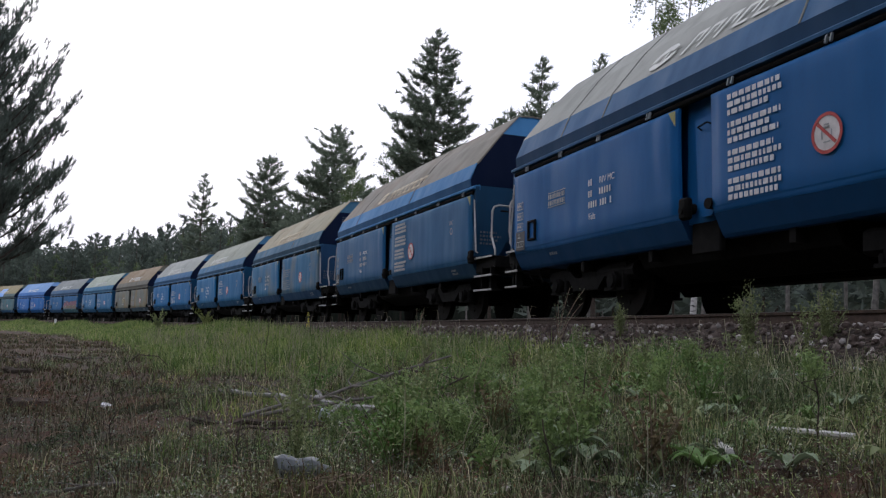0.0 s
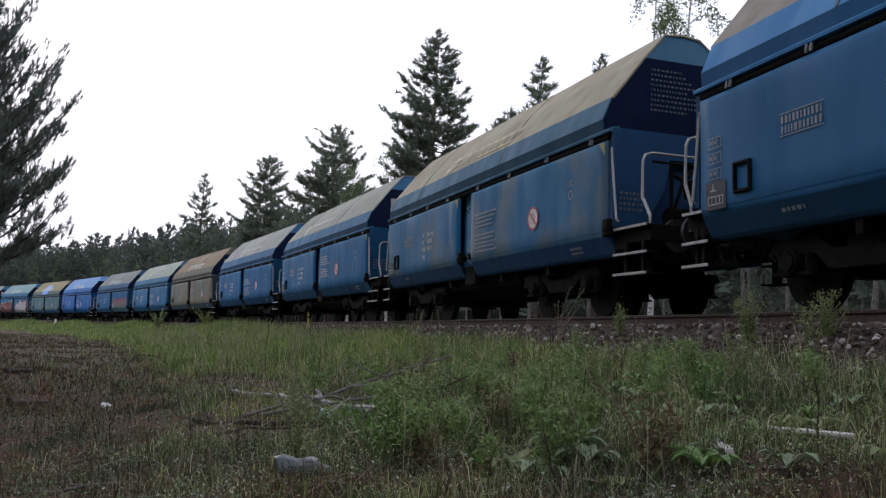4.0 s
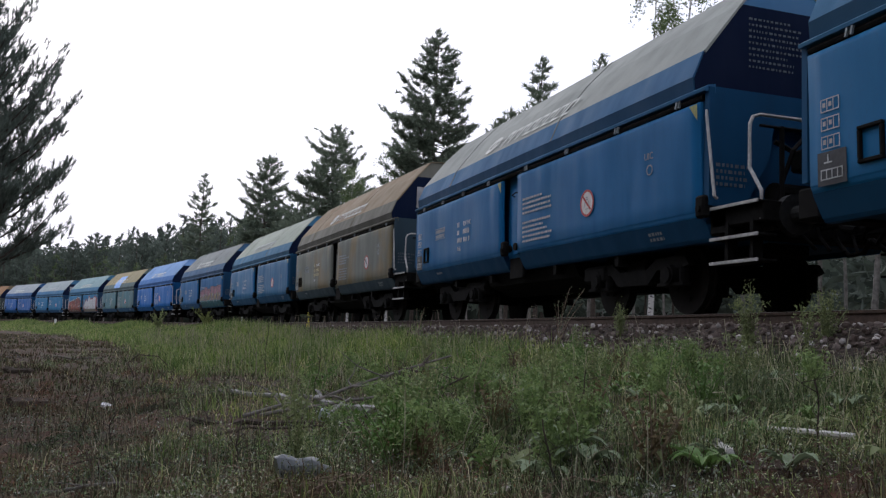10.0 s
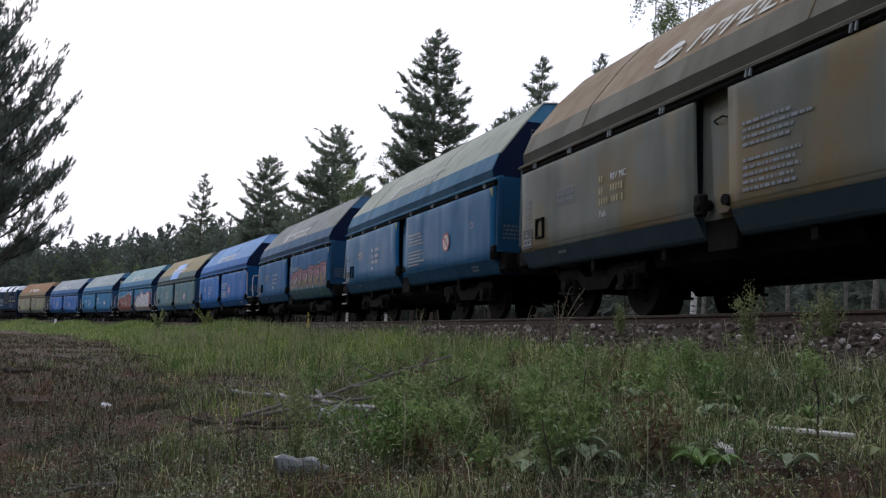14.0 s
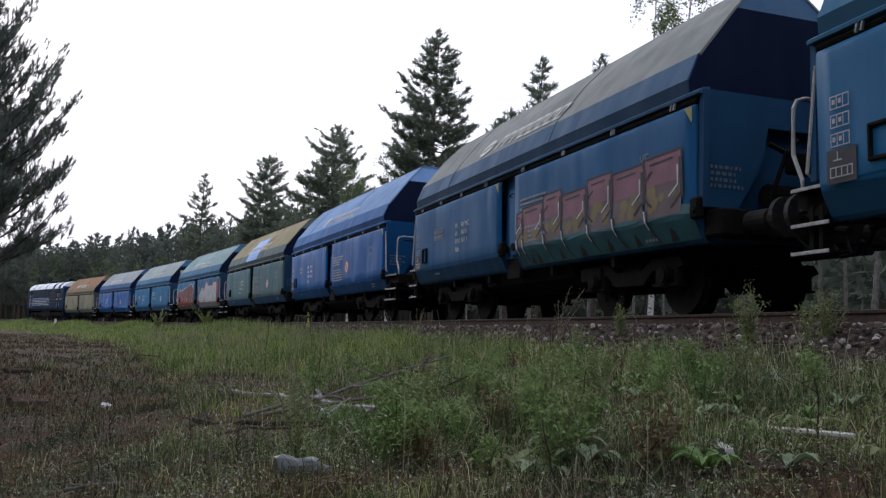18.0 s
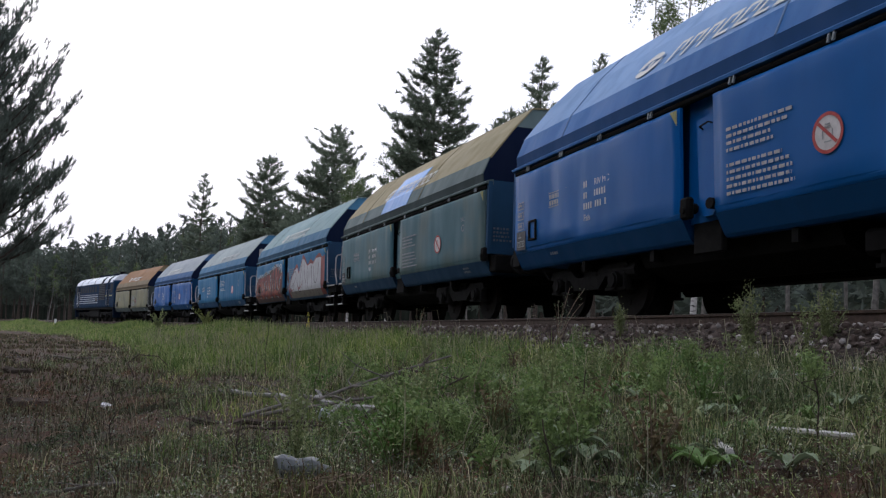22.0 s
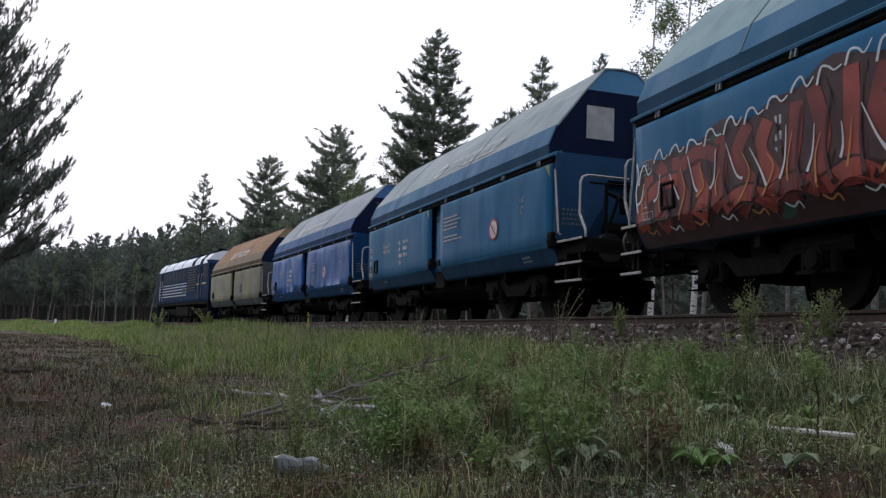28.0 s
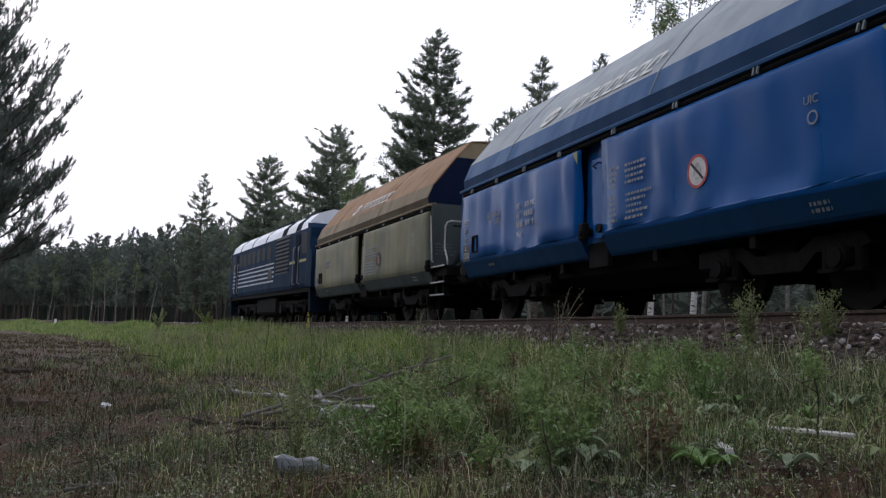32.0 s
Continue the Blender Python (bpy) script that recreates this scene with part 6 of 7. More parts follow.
def fallen_wood():
    stick("fallen_branch", (-2.07, 9.13), (-0.47, 7.22), 0.022, 0.030, M_BIRCHOLD, "peeling pale birch branch lying in dead grass", "branch", 3, 1, 0.06, 0.05)
    stick("fallen_branch", (-1.60, 7.50), (0.11, 8.32), 0.018, 0.008, M_WOODGREY, "long dark bare branch with forked twigs", "branch", 7, 2, 0.03, 0.30)
    stick("fallen_branch", (-1.44, 7.44), (-0.42, 7.43), 0.018, 0.012, M_WOODGREY, "weathered grey branch among twigs", "branch", 7, 3, 0.05, 0.14)
    stick("fallen_branch", (-0.84, 7.45), (-0.68, 6.38), 0.02, 0.012, M_BIRCHOLD, "short split grey branch", "branch", 2, 4, 0.05, 0.03)
    stick("fallen_branch", (-2.07, 7.80), (-0.92, 6.89), 0.03, 0.02, M_WOODDARK, "dark rotten branch on bare soil", "branch", 4, 5, 0.02, 0.02)
    stick("fallen_branch", (0.06, 5.72), (-0.82, 5.74), 0.008, 0.006, M_WOODGREY, "thin grey twig on dead grass", "branch", 4, 6, 0.03, 0.03)
    stick("fallen_branch", (0.32, 5.16), (0.02, 5.44), 0.012, 0.006, M_WOODDARK, "dark forked twig in dead grass", "branch", 4, 16, 0.02, 0.1)
    stick("log", (1.67, 4.57), (1.90, 4.13), 0.014, 0.015, M_BIRCH, "white birch log half hidden in grass", "log", 0, 7, 0.045, 0.04)
    stick("log", (1.35, 4.39), (1.31, 4.05), 0.02, 0.022, M_BIRCH, "short broken piece of white birch", "log", 0, 8, 0.035, 0.03)
    stick("log", (-4.23, 8.99), (-4.06, 9.40), 0.07, 0.06, M_WOODDARK, "dark rotten log on bare soil", "log", 1, 9)
    stick("log", (-7.25, 15.21), (-6.53, 14.62), 0.06, 0.05, M_WOODDARK, "dark stump of wood on the clearing", "log", 1, 10)
    stick("fallen_branch", (-10.57, 22.10), (-8.48, 23.18), 0.03, 0.02, M_WOODGREY, "weathered pole on the clearing", "branch", 1, 11)
    stick("fallen_branch", (0.43, 5.89), (0.66, 6.71), 0.009, 0.011, M_BIRCHOLD, "pale broken stick in the grass", "branch", 1, 12, 0.04, 0.12)
    stick("fallen_branch", (-0.55, 7.05), (-0.05, 7.95), 0.013, 0.007, M_WOODDARK, "dark bare branch leaning on the pile", "branch", 6, 17, 0.03, 0.42)
    stick("fallen_branch", (-0.30, 7.30), (0.42, 7.60), 0.011, 0.006, M_WOODDARK, "dark forked branch on the pile", "branch", 6, 18, 0.04, 0.22)
    stick("fallen_branch", (-1.75, 6.60), (-0.62, 6.48), 0.012, 0.007, M_WOODDARK, "thin dark branch on bare soil", "branch", 5, 19, 0.03, 0.04)
    stick("fallen_branch", (-2.60, 9.60), (-1.55, 8.80), 0.011, 0.007, M_WOODGREY, "thin grey branch in dead grass", "branch", 5, 20, 0.05, 0.08)
    stick("fallen_branch", (-1.96, 4.47), (-1.08, 4.30), 0.009, 0.005, M_WOODGREY, "dry twig on heath soil", "branch", 4, 13, 0.02, 0.03)
    stick("fallen_branch", (-2.27, 5.34), (-1.39, 5.40), 0.007, 0.005, M_WOODDARK, "dry dark twig on heath soil", "branch", 4, 14, 0.02, 0.03)
    for k, (x, y, h) in enumerate(((-1.68, 8.65, 0.748), (-1.20, 8.91, 0.458), (-2.16, 6.10, 0.44), (-2.54, 6.49, 0.484), (1.69, 4.01, 0.317), (-0.28, 6.25, 0.334), (0.80, 5.16, 0.37), (0.55, 4.10, 0.29), (-0.98, 4.53, 0.264), (-1.41, 5.25, 0.246), (-6.29, 16.37, 0.44), (0.67, 7.66, 0.396), (-2.55, 5.16, 0.352))):
        rng = random.Random(200 + k)
        bm = bmesh.new()
        z = gz(x, y)
        top = (x + rng.gauss(0, .05), y + rng.gauss(0, .05), z + h)
        pts = bent_stick(rng, (x, y, z - .03), top, .006, .003, .03)
        tube(bm, pts, 0.0065, 5, 0.003)
        for q in range(rng.randint(2, 6)):
            o = pts[rng.randint(2, 5)]
            tube(bm, [o, o + Vector((rng.gauss(0, .05), rng.gauss(0, .05), .04)), o + Vector((rng.gauss(0, .08), rng.gauss(0, .08), .1))], 0.003, 4, 0.001)
        tagged(new("dead_stalk", finish("dead_stalk", bm, M_WOODDARK)), "bare dark upright plant stalk", "stalk", "bare stalks")
    rng = random.Random(90)
    bm = bmesh.new()
    for k in range(620):
        r = 3.3 + 13 * rng.random() ** 1.4
        x, y = bearing(rng.uniform(-36, 20), r)
        h, z = rng.uniform(.08, .34), gz(x, y)
        ex, ey = rng.gauss(0, .25) * h, rng.gauss(0, .25) * h
        tube(bm, [(x, y, z - .01), (x + ex * .4, y + ey * .4, z + h * .6), (x + ex, y + ey, z + h)], .0016 + r * .0002, 3, .001)
    tagged(new("dry_stems", finish("dry_stems", bm, M_STEM)), "thin dry upright stems on the clearing", "stems", kind="stuff")
    # arched bramble and the old stump
    bm = bmesh.new()
    x, y = -4.80, 14.62
    z = gz(x, y)
    tube(bm, [(x - .1, y, z), (x - .22, y, z + .22), (x - .05, y, z + .36), (x + .25, y + .05, z + .34), (x + .4, y + .1, z + .2)], 0.012, 5, 0.006)
    tagged(new("bramble", finish("bramble", bm, M_WOODDARK)), "bare arching bramble stem", "bramble")
    bm = bmesh.new()
    x, y = -0.41, 9.26
    z = gz(x, y)
    rng = random.Random(8)
    for k in range(9):
        a = k * .7
        tube(bm, [(x, y, z + .02), (x + .1 * math.cos(a), y + .1 * math.sin(a), z + .06 + .03 * (k % 3)), (x + .2 * math.cos(a), y + .2 * math.sin(a), z + .06 + .14 * rng.random())], .026, 6, .008)
    tagged(new("stump", finish("stump", bm, M_WOODDARK)), "splintered dark tree stump in dry grass", "stump")
    # scattered twigs nobody could count
    rng = random.Random(31)
    bm = bmesh.new()
    for k in range(800):
        r = 3.2 / (1 - rng.random() * .85)
        x, y = bearing(rng.uniform(-36, 14), r)
        a, L = rng.random() * 6.28, rng.uniform(.08, .45)
        x2, y2 = x + math.cos(a) * L, y + math.sin(a) * L
        tube(bm, [(x, y, gz(x, y) + .008), ((x + x2) / 2 + rng.gauss(0, .02), (y + y2) / 2, gz(x, y) + .02 + .03 * rng.random()), (x2, y2, gz(x2, y2) + .01 + .04 * rng.random())], rng.uniform(.0025, .0065), 4, .0015)
    tagged(new("twigs", finish("twigs", bm, M_DEAD)), "scattered dry twigs on the soil", "twigs", kind="stuff")


M_STEM = blades("dry_stem_tones", [(0.0, (0.05, 0.035, 0.025)), (0.6, (0.17, 0.13, 0.09)), (1.0, (0.40, 0.34, 0.25))], 0.9, 0.1)
fallen_wood()


def rosette(x, y, n, length, width, mat, label, seed, rise=0.5):
    rng = random.Random(seed)
    t = tagged(new("leafy_plant"), label, "plant")
    z = gz(x, y)
    t.matrix_basis = Matrix.Translation((x, y, z))
    for k in range(n):
        a = 6.283 * k / n + rng.gauss(0, .25)
        L, W = length * rng.uniform(.6, 1.1), width * rng.uniform(.8, 1.15)
        V, F = [], []
        for j in range(6):
            q = j / 5
            w = W * math.sin(math.pi * (0.12 + .86 * q)) * .5
            r, h = L * q * (1 - .15 * q), L * (rise * q - rise * .8 * q * q) + .01
            c = Vector((math.cos(a) * r, math.sin(a) * r, h))
            s = Vector((-math.sin(a), math.cos(a), 0)) * w
            V += [tuple(c - s + Vector((0, 0, w * .35))), tuple(c - Vector((0, 0, .004))), tuple(c + s + Vector((0, 0, w * .35)))]
        for j in range(5):
            b = j * 3
            F += [(b, b + 1, b + 4, b + 3), (b + 1, b + 2, b + 5, b + 4)]
        me = fast_mesh("leaf", V, F, mat)
        for p in me.polygons:
            p.use_smooth = True
        part("leaf", me, None, t)
    return t


def weed(x, y, height, stems, leaves, mat, label, seed, stem_mat, z=None, spread=0.07, size=0.013, name="tall_weed", bush=0.35):
    """A bushy upright weed: several stems with small leaves up to the tip."""
    rng = random.Random(seed)
    t = tagged(new(name), label, "weed", "tall weeds by the track")
    t.matrix_basis = Matrix.Translation((x, y, (gz(x, y) if z is None else z)))
    V, F = [], []
    for k in range(stems):
        bm = bmesh.new()
        h = height * rng.uniform(.6, 1)
        e = Vector((rng.gauss(0, spread), rng.gauss(0, spread), h))
        pts = [Vector((e.x * q * q, e.y * q * q, -0.1 + (h + .1) * q)) for q in (0, .3, .6, .8, 1)]
        tube(bm, pts, 0.006, 5, 0.003)
        part("stem", bm, stem_mat, t)
        for j in range(leaves):
            q = bush + (1 - bush) * rng.random()
            c = Vector((e.x * q * q, e.y * q * q, h * q)) + Vector((rng.gauss(0, .035), rng.gauss(0, .035), rng.gauss(0, .02)))
            u = Vector((rng.gauss(0, 1), rng.gauss(0, 1), rng.gauss(.5, .8))).normalized() * size * rng.uniform(.7, 1.5)
            v = u.cross(Vector((rng.gauss(0, 1), rng.gauss(0, 1), rng.gauss(0, 1)))).normalized() * size * .4
            b = len(V)
            V += [tuple(c - u), tuple(c + v), tuple(c + u), tuple(c - v)]
            F.append((b, b + 1, b + 2, b + 3))
    tagged(part("foliage", fast_mesh("foliage", V, F, mat), None, t), kind="stuff")
    return t


def plants():
    rosette(0.64, 4.53, 10, 0.32, 0.10, M_MULLEIN, "silvery broad-leaved mullein rosette", 1, 1.5)
    rosette(0.50, 4.21, 8, 0.20, 0.08, M_MULLEIN, "small silvery leaf rosette", 2, 1.2)
    rosette(1.18, 3.98, 10, 0.21, 0.06, M_BROADLEAF, "fresh green leaf rosette", 3, 1.3)
    rosette(1.08, 4.92, 7, 0.15, 0.07, M_BROADLEAF, "broad bright green leaves in the grass", 4, .9)
    rosette(0.81, 4.01, 8, 0.11, 0.06, M_WEED, "yellowish green leaf clump", 5, .9)
    rosette(0.28, 4.38, 6, 0.12, 0.045, M_BROADLEAF, "low dark green leaf rosette", 6)
    rosette(1.79, 5.46, 8, 0.2, 0.05, M_BROADLEAF, "tall green leaf clump by the ballast", 7, 1.2)
    weed(2.75, 8.01, 0.62, 9, 150, M_WEED, "pale green bushy fleabane weed", 11, M_WEED, spread=.05, bush=.12)
    weed(3.18, 7.39, 0.48, 9, 120, M_WEED, "bushy green weed at the ballast edge", 12, M_WEED, spread=.09, bush=.12)
    weed(2.12, 10.58, 0.50, 6, 110, M_WEED, "slim green weed at the ballast edge", 13, M_WEED)
    weed(1.52, 11.56, 0.85, 6, 20, M_MULLEIN, "withered grey weed with seed heads", 14, M_DEAD, spread=.2)
    weed(-0.38, 15.12, 0.75, 4, 26, M_MULLEIN, "dry grass-like weed with pale seed heads", 15, M_DEAD)
    weed(-4.41, 19.71, 0.7, 4, 30, M_WEED, "slender green weed with small leaves", 16, M_WEED, spread=.3)
    weed(-11.24, 43.36, 1.25, 8, 60, M_YELLOWBUSH, "yellow-green flowering bush by the track", 17, M_WEED, spread=.4, size=.06)
    weed(-14.89, 47.62, 1.5, 8, 50, M_WEED, "green shrub beside the track", 18, M_WEED, spread=.3, size=.06)
    weed(-2.73, 17.88, 0.75, 3, 12, M_WEED, "tall stalk with leaves in deep grass", 19, M_WEED)
    weed(0.98, 4.12, 0.40, 9, 40, M_DRYLEAF, "upright clump of brown dried grass", 20, M_DEAD, spread=.06, size=.02, bush=.1)
    weed(0.97, 5.58, 0.30, 7, 36, M_DRYLEAF, "low clump of brown dried stems", 21, M_DEAD, spread=.08, size=.02, bush=.1)
    rng = random.Random(61)
    made = 0
    while made < 64:
        x, y = bearing(rng.uniform(-2, 28), rng.uniform(4.0, 8.2))
        d, _ = line_distance(x, y)
        if not -5.9 < d[0] < -2.9:
            continue
        made += 1
        rosette(x, y, rng.randint(5, 9), rng.uniform(.12, .25), rng.uniform(.035, .08), rng.choice((M_BROADLEAF, M_BROADLEAF, M_MULLEIN, M_WEED)), "low leafy weed rosette among grass", 500 + made, rng.uniform(1.0, 1.8))
    # fine-leaved tall herbs standing in the grass
    patterns = []
    for k, (h, m, st, n, lab) in enumerate(((.42, M_FINE, 7, 90, "feathery green herb in the grass"), (.34, M_FINE, 9, 70, "bushy fine-leaved green herb"), (.46, M_WEED, 5, 60, "pale yellowish tall herb"),
                                            (.30, M_DRYLEAF, 8, 40, "tuft of withered brown stems"), (.38, M_BROADLEAF, 6, 60, "upright dark green herb"))):
        patterns.append(weed(0.9 + k, 6.5 + .3 * k, h, st, n, m, lab, 700 + k, m, spread=.09, size=.016, name="tall_herb", bush=.12))
    made = 0
    while made < 85:
        r = 4.3 + 8 * rng.random() ** 1.3
        x, y = bearing(rng.uniform(-9, 36), r)
        d, _ = line_distance(x, y)
        g = float(greenness(np.array([x]), np.array([y]))[0][0])
        if d[0] > -3.3 or rng.random() > g or (x > 0.9 and r < 5.6):
            continue
        made += 1
        copy_thing(rng.choice(patterns[:3] + patterns), Matrix.Translation((x, y, gz(x, y))) @ Matrix.Rotation(rng.random() * 6.28, 4, "Z") @ Matrix.Scale(rng.uniform(.6, 1.15), 4))
    # yellow mullein flower spike
    t = tagged(new("flower"), "yellow mullein flower spike in deep grass", "flower")
    x, y = -3.14, 21.39
    t.matrix_basis = Matrix.Translation((x, y, gz(x, y)))
    bm = bmesh.new()
    tube(bm, [(0, 0, -.1), (0.01, 0, .4), (0, 0.01, .82)], 0.01, 6, 0.006)
    part("stem", bm, M_WEED, t)
    rng = random.Random(4)
    for k in range(16):
        bm = bmesh.new()
        z = .45 + .38 * rng.random()
        disc(bm, (.025 * math.cos(k * 2.4), .025 * math.sin(k * 2.4), z), (math.cos(k * 2.4), math.sin(k * 2.4), .4), .009, .010, 6, .018)
        part("bloom", bm, M_YELLOWPETAL, t)
    # seed-headed grass stalks against the dark underside of the train
    bm = bmesh.new()
    for k in range(520):
        s, off = rng.uniform(-15, 22), -rng.uniform(2.5, 6.6)
        x, y, _ = on_line(s, HALF + off)
        z, h = gz(x, y), rng.uniform(.2, .62) * min(1.2, .6 + math.hypot(x, y) * .03)
        a = rng.random() * 6.28
        tube(bm, [(x, y, z), (x, y, z + h * .6), (x + .06 * math.cos(a), y + .06 * math.sin(a), z + h), (x + .14 * math.cos(a), y + .14 * math.sin(a), z + h * .98)], .0022 + math.hypot(x, y) * .00015, 3, .002)
    tagged(new("seed_stalks", finish("seed_stalks", bm, M_SEED)), "pale tall seed-headed grass stalks", "grass", kind="stuff")


M_FINE = leafy("feathery_herb_leaf", (0.12, 0.19, 0.06), (0.30, 0.40, 0.15), 0.55, 0.4)
M_YELLOWBUSH = leafy("yellow_green_leaf", (0.11, 0.145, 0.04), (0.22, 0.235, 0.07), 0.6, 0.3)
M_DRYLEAF = leafy("dried_leaf", (0.10, 0.075, 0.04), (0.22, 0.165, 0.085), 0.8, 0.2)
M_SEED = plain("pale_seed_head", (0.30, 0.27, 0.19), 0.9)
plants()


def litter():
    # crumpled clear bottle
    m, n, l, b = nodes_of("cloudy_plastic", 0.3)
    b.inputs["Base Color"].default_value = (0.11, 0.125, 0.14, 1)
    b.inputs["Transmission Weight"].default_value = 0.45
    bm = bmesh.new()
    tube(bm, [(k * .026, .006 * math.sin(k * 2), 0.056 + .006 * math.sin(k * 1.3)) for k in range(8)], 0.060, 14, 0.052)
    for v in bm.verts:
        v.co += Vector((0, noise.noise(v.co * 30), noise.noise(v.co * 26 + Vector((5, 0, 0))))) * .012
    x, y = -0.73, 4.23
    t = tagged(new("plastic_bottle"), "crumpled cloudy plastic bottle on heath soil", "bottle")
    t.matrix_basis = Matrix.Translation((x, y, gz(x, y) + .01)) @ Matrix.Rotation(.12, 4, "Z")
    part("bottle_body", bm, m, t)
    bm = bmesh.new()
    tube(bm, [(.21, 0, .055), (.235, 0, .056), (.255, 0, .056)], 0.028, 10, 0.014)
    part("neck", bm, m, t)
    tin = plain("weathered_tin", (0.42, 0.46, 0.48), 0.4, 0.3)
    bm = bmesh.new()
    tube(bm, [(0, 0, 0), (0.03, -.02, .09)], 0.034, 14)
    x, y = -0.89, 7.06
    t = tagged(new("tin_can", finish("tin_can", bm, tin)), "pale tin can tipped over in the grass", "can")
    t.matrix_basis = Matrix.Translation((x, y, gz(x, y) + .02)) @ Matrix.Rotation(.5, 4, "X")
    paper = plain("scrap_paper", (0.62, 0.62, 0.63), 0.8, 0, .1, 6, .3)
    for k, (x, y, s) in enumerate(((-3.57, 9.76, 0.0748), (1.33, 4.53, 0.0396), (1.07, 5.75, 0.0352), (2.53, 6.30, 0.044), (0.98, 9.53, 0.044), (2.88, 6.21, 0.0352), (-1.31, 8.76, 0.0352))):
        bm = stone_shape(300 + k, s)
        for v in bm.verts:
            v.co.z = v.co.z * .7 + s * .35
            v.co += Vector((noise.noise(v.co * 40), noise.noise(v.co * 37), noise.noise(v.co * 35))) * s * .5
        t = tagged(new("paper_scrap", finish("paper_scrap", bm, paper)), "crumpled white paper scrap", "litter", "paper scraps")
        t.matrix_basis = Matrix.Translation((x, y, gz(x, y) + .02))
    for k, (x, y, s) in enumerate(((0.33, 4.05, 0.044), (0.24, 4.24, 0.0264), (0.91, 3.84, 0.0308))):
        t = tagged(new("stone", finish("stone", stone_shape(400 + k, s), M_PALESTONE)), "pale round field stone", "stone")
        t.matrix_basis = Matrix.Translation((x, y, gz(x, y) + s * .3))
    rng = random.Random(44)
    shapes = [finish("stone", stone_shape(420 + k, .02), M_PALESTONE) for k in range(5)]
    for k in range(46):
        x, y = rng.uniform(-.3, 1.9), rng.uniform(3.9, 5.0)
        t = tagged(new("stone", shapes[k % 5]), "small pale pebble on bare soil", "stone", "pebbles in the foreground")
        t.matrix_basis = Matrix.Translation((x, y, gz(x, y) + .004)) @ Matrix.Rotation(rng.random() * 6, 4, "Z") @ Matrix.Scale(rng.uniform(.35, 1.1), 4)
    # small white marker post by the far track
    t = tagged(new("marker_post"), "small white marker stone beside the track", "marker")
    x, y, a = on_line(82, HALF - 2.6)
    t.matrix_basis = Matrix.Translation((x, y, gz(x, y))) @ Matrix.Rotation(a, 4, "Z")
    bm = bmesh.new()
    box(bm, -.12, .12, -.09, .09, -.2, .62, .03)
    part("post", bm, paper, t)
    bm = bmesh.new()
    box(bm, -.13, .13, -.10, .10, .62, .67, .02)
    part("cap", bm, paper, t)


M_PALESTONE = plain("pale_field_stone", (0.34, 0.30, 0.28), 0.9, 0, .25, 20, .4)
litter()


# ---- trees ----
def add_tri(V, F, a, b, c):
    k = len(V)
    V += [a, b, c]
    F.append((k, k + 1, k + 2))


def triangle_mesh(name, A, B, C_, mat):
    """A mesh of loose triangles from three arrays of corners."""
    n = len(A)
    me = bpy.data.meshes.new(name)
    me.vertices.add(n * 3)
    me.vertices.foreach_set("co", np.stack([A, B, C_], 1).reshape(-1))
    me.loops.add(n * 3)
    me.loops.foreach_set("vertex_index", np.arange(n * 3, dtype=np.int32))
    me.polygons.add(n)
    me.polygons.foreach_set("loop_start", (np.arange(n) * 3).astype(np.int32))
    me.update(calc_edges=True)
    me.validate()
    me.materials.append(mat)
    return me


def unit(v):
    return v / np.maximum(np.linalg.norm(v, axis=1, keepdims=True), 1e-6)


def needle_mesh(rng, P, W, length, count, width, loose, mat):
    """Brushes of needles: at each place of P, count needles that spread round the way W."""
    P, W, L = np.repeat(P, count, 0), np.repeat(W, count, 0), np.repeat(length, count)
    q = unit(W + rng.normal(0, loose, P.shape))
    side = unit(np.cross(q, rng.normal(0, 1, P.shape))) * (width * L)[:, None]
    o = P - W * (L * rng.random(len(L)) * .9)[:, None]
    tip = o + q * (L * rng.uniform(.6, 1.15, len(L)))[:, None]
    return triangle_mesh("crown", o + side, o - side, tip, mat)


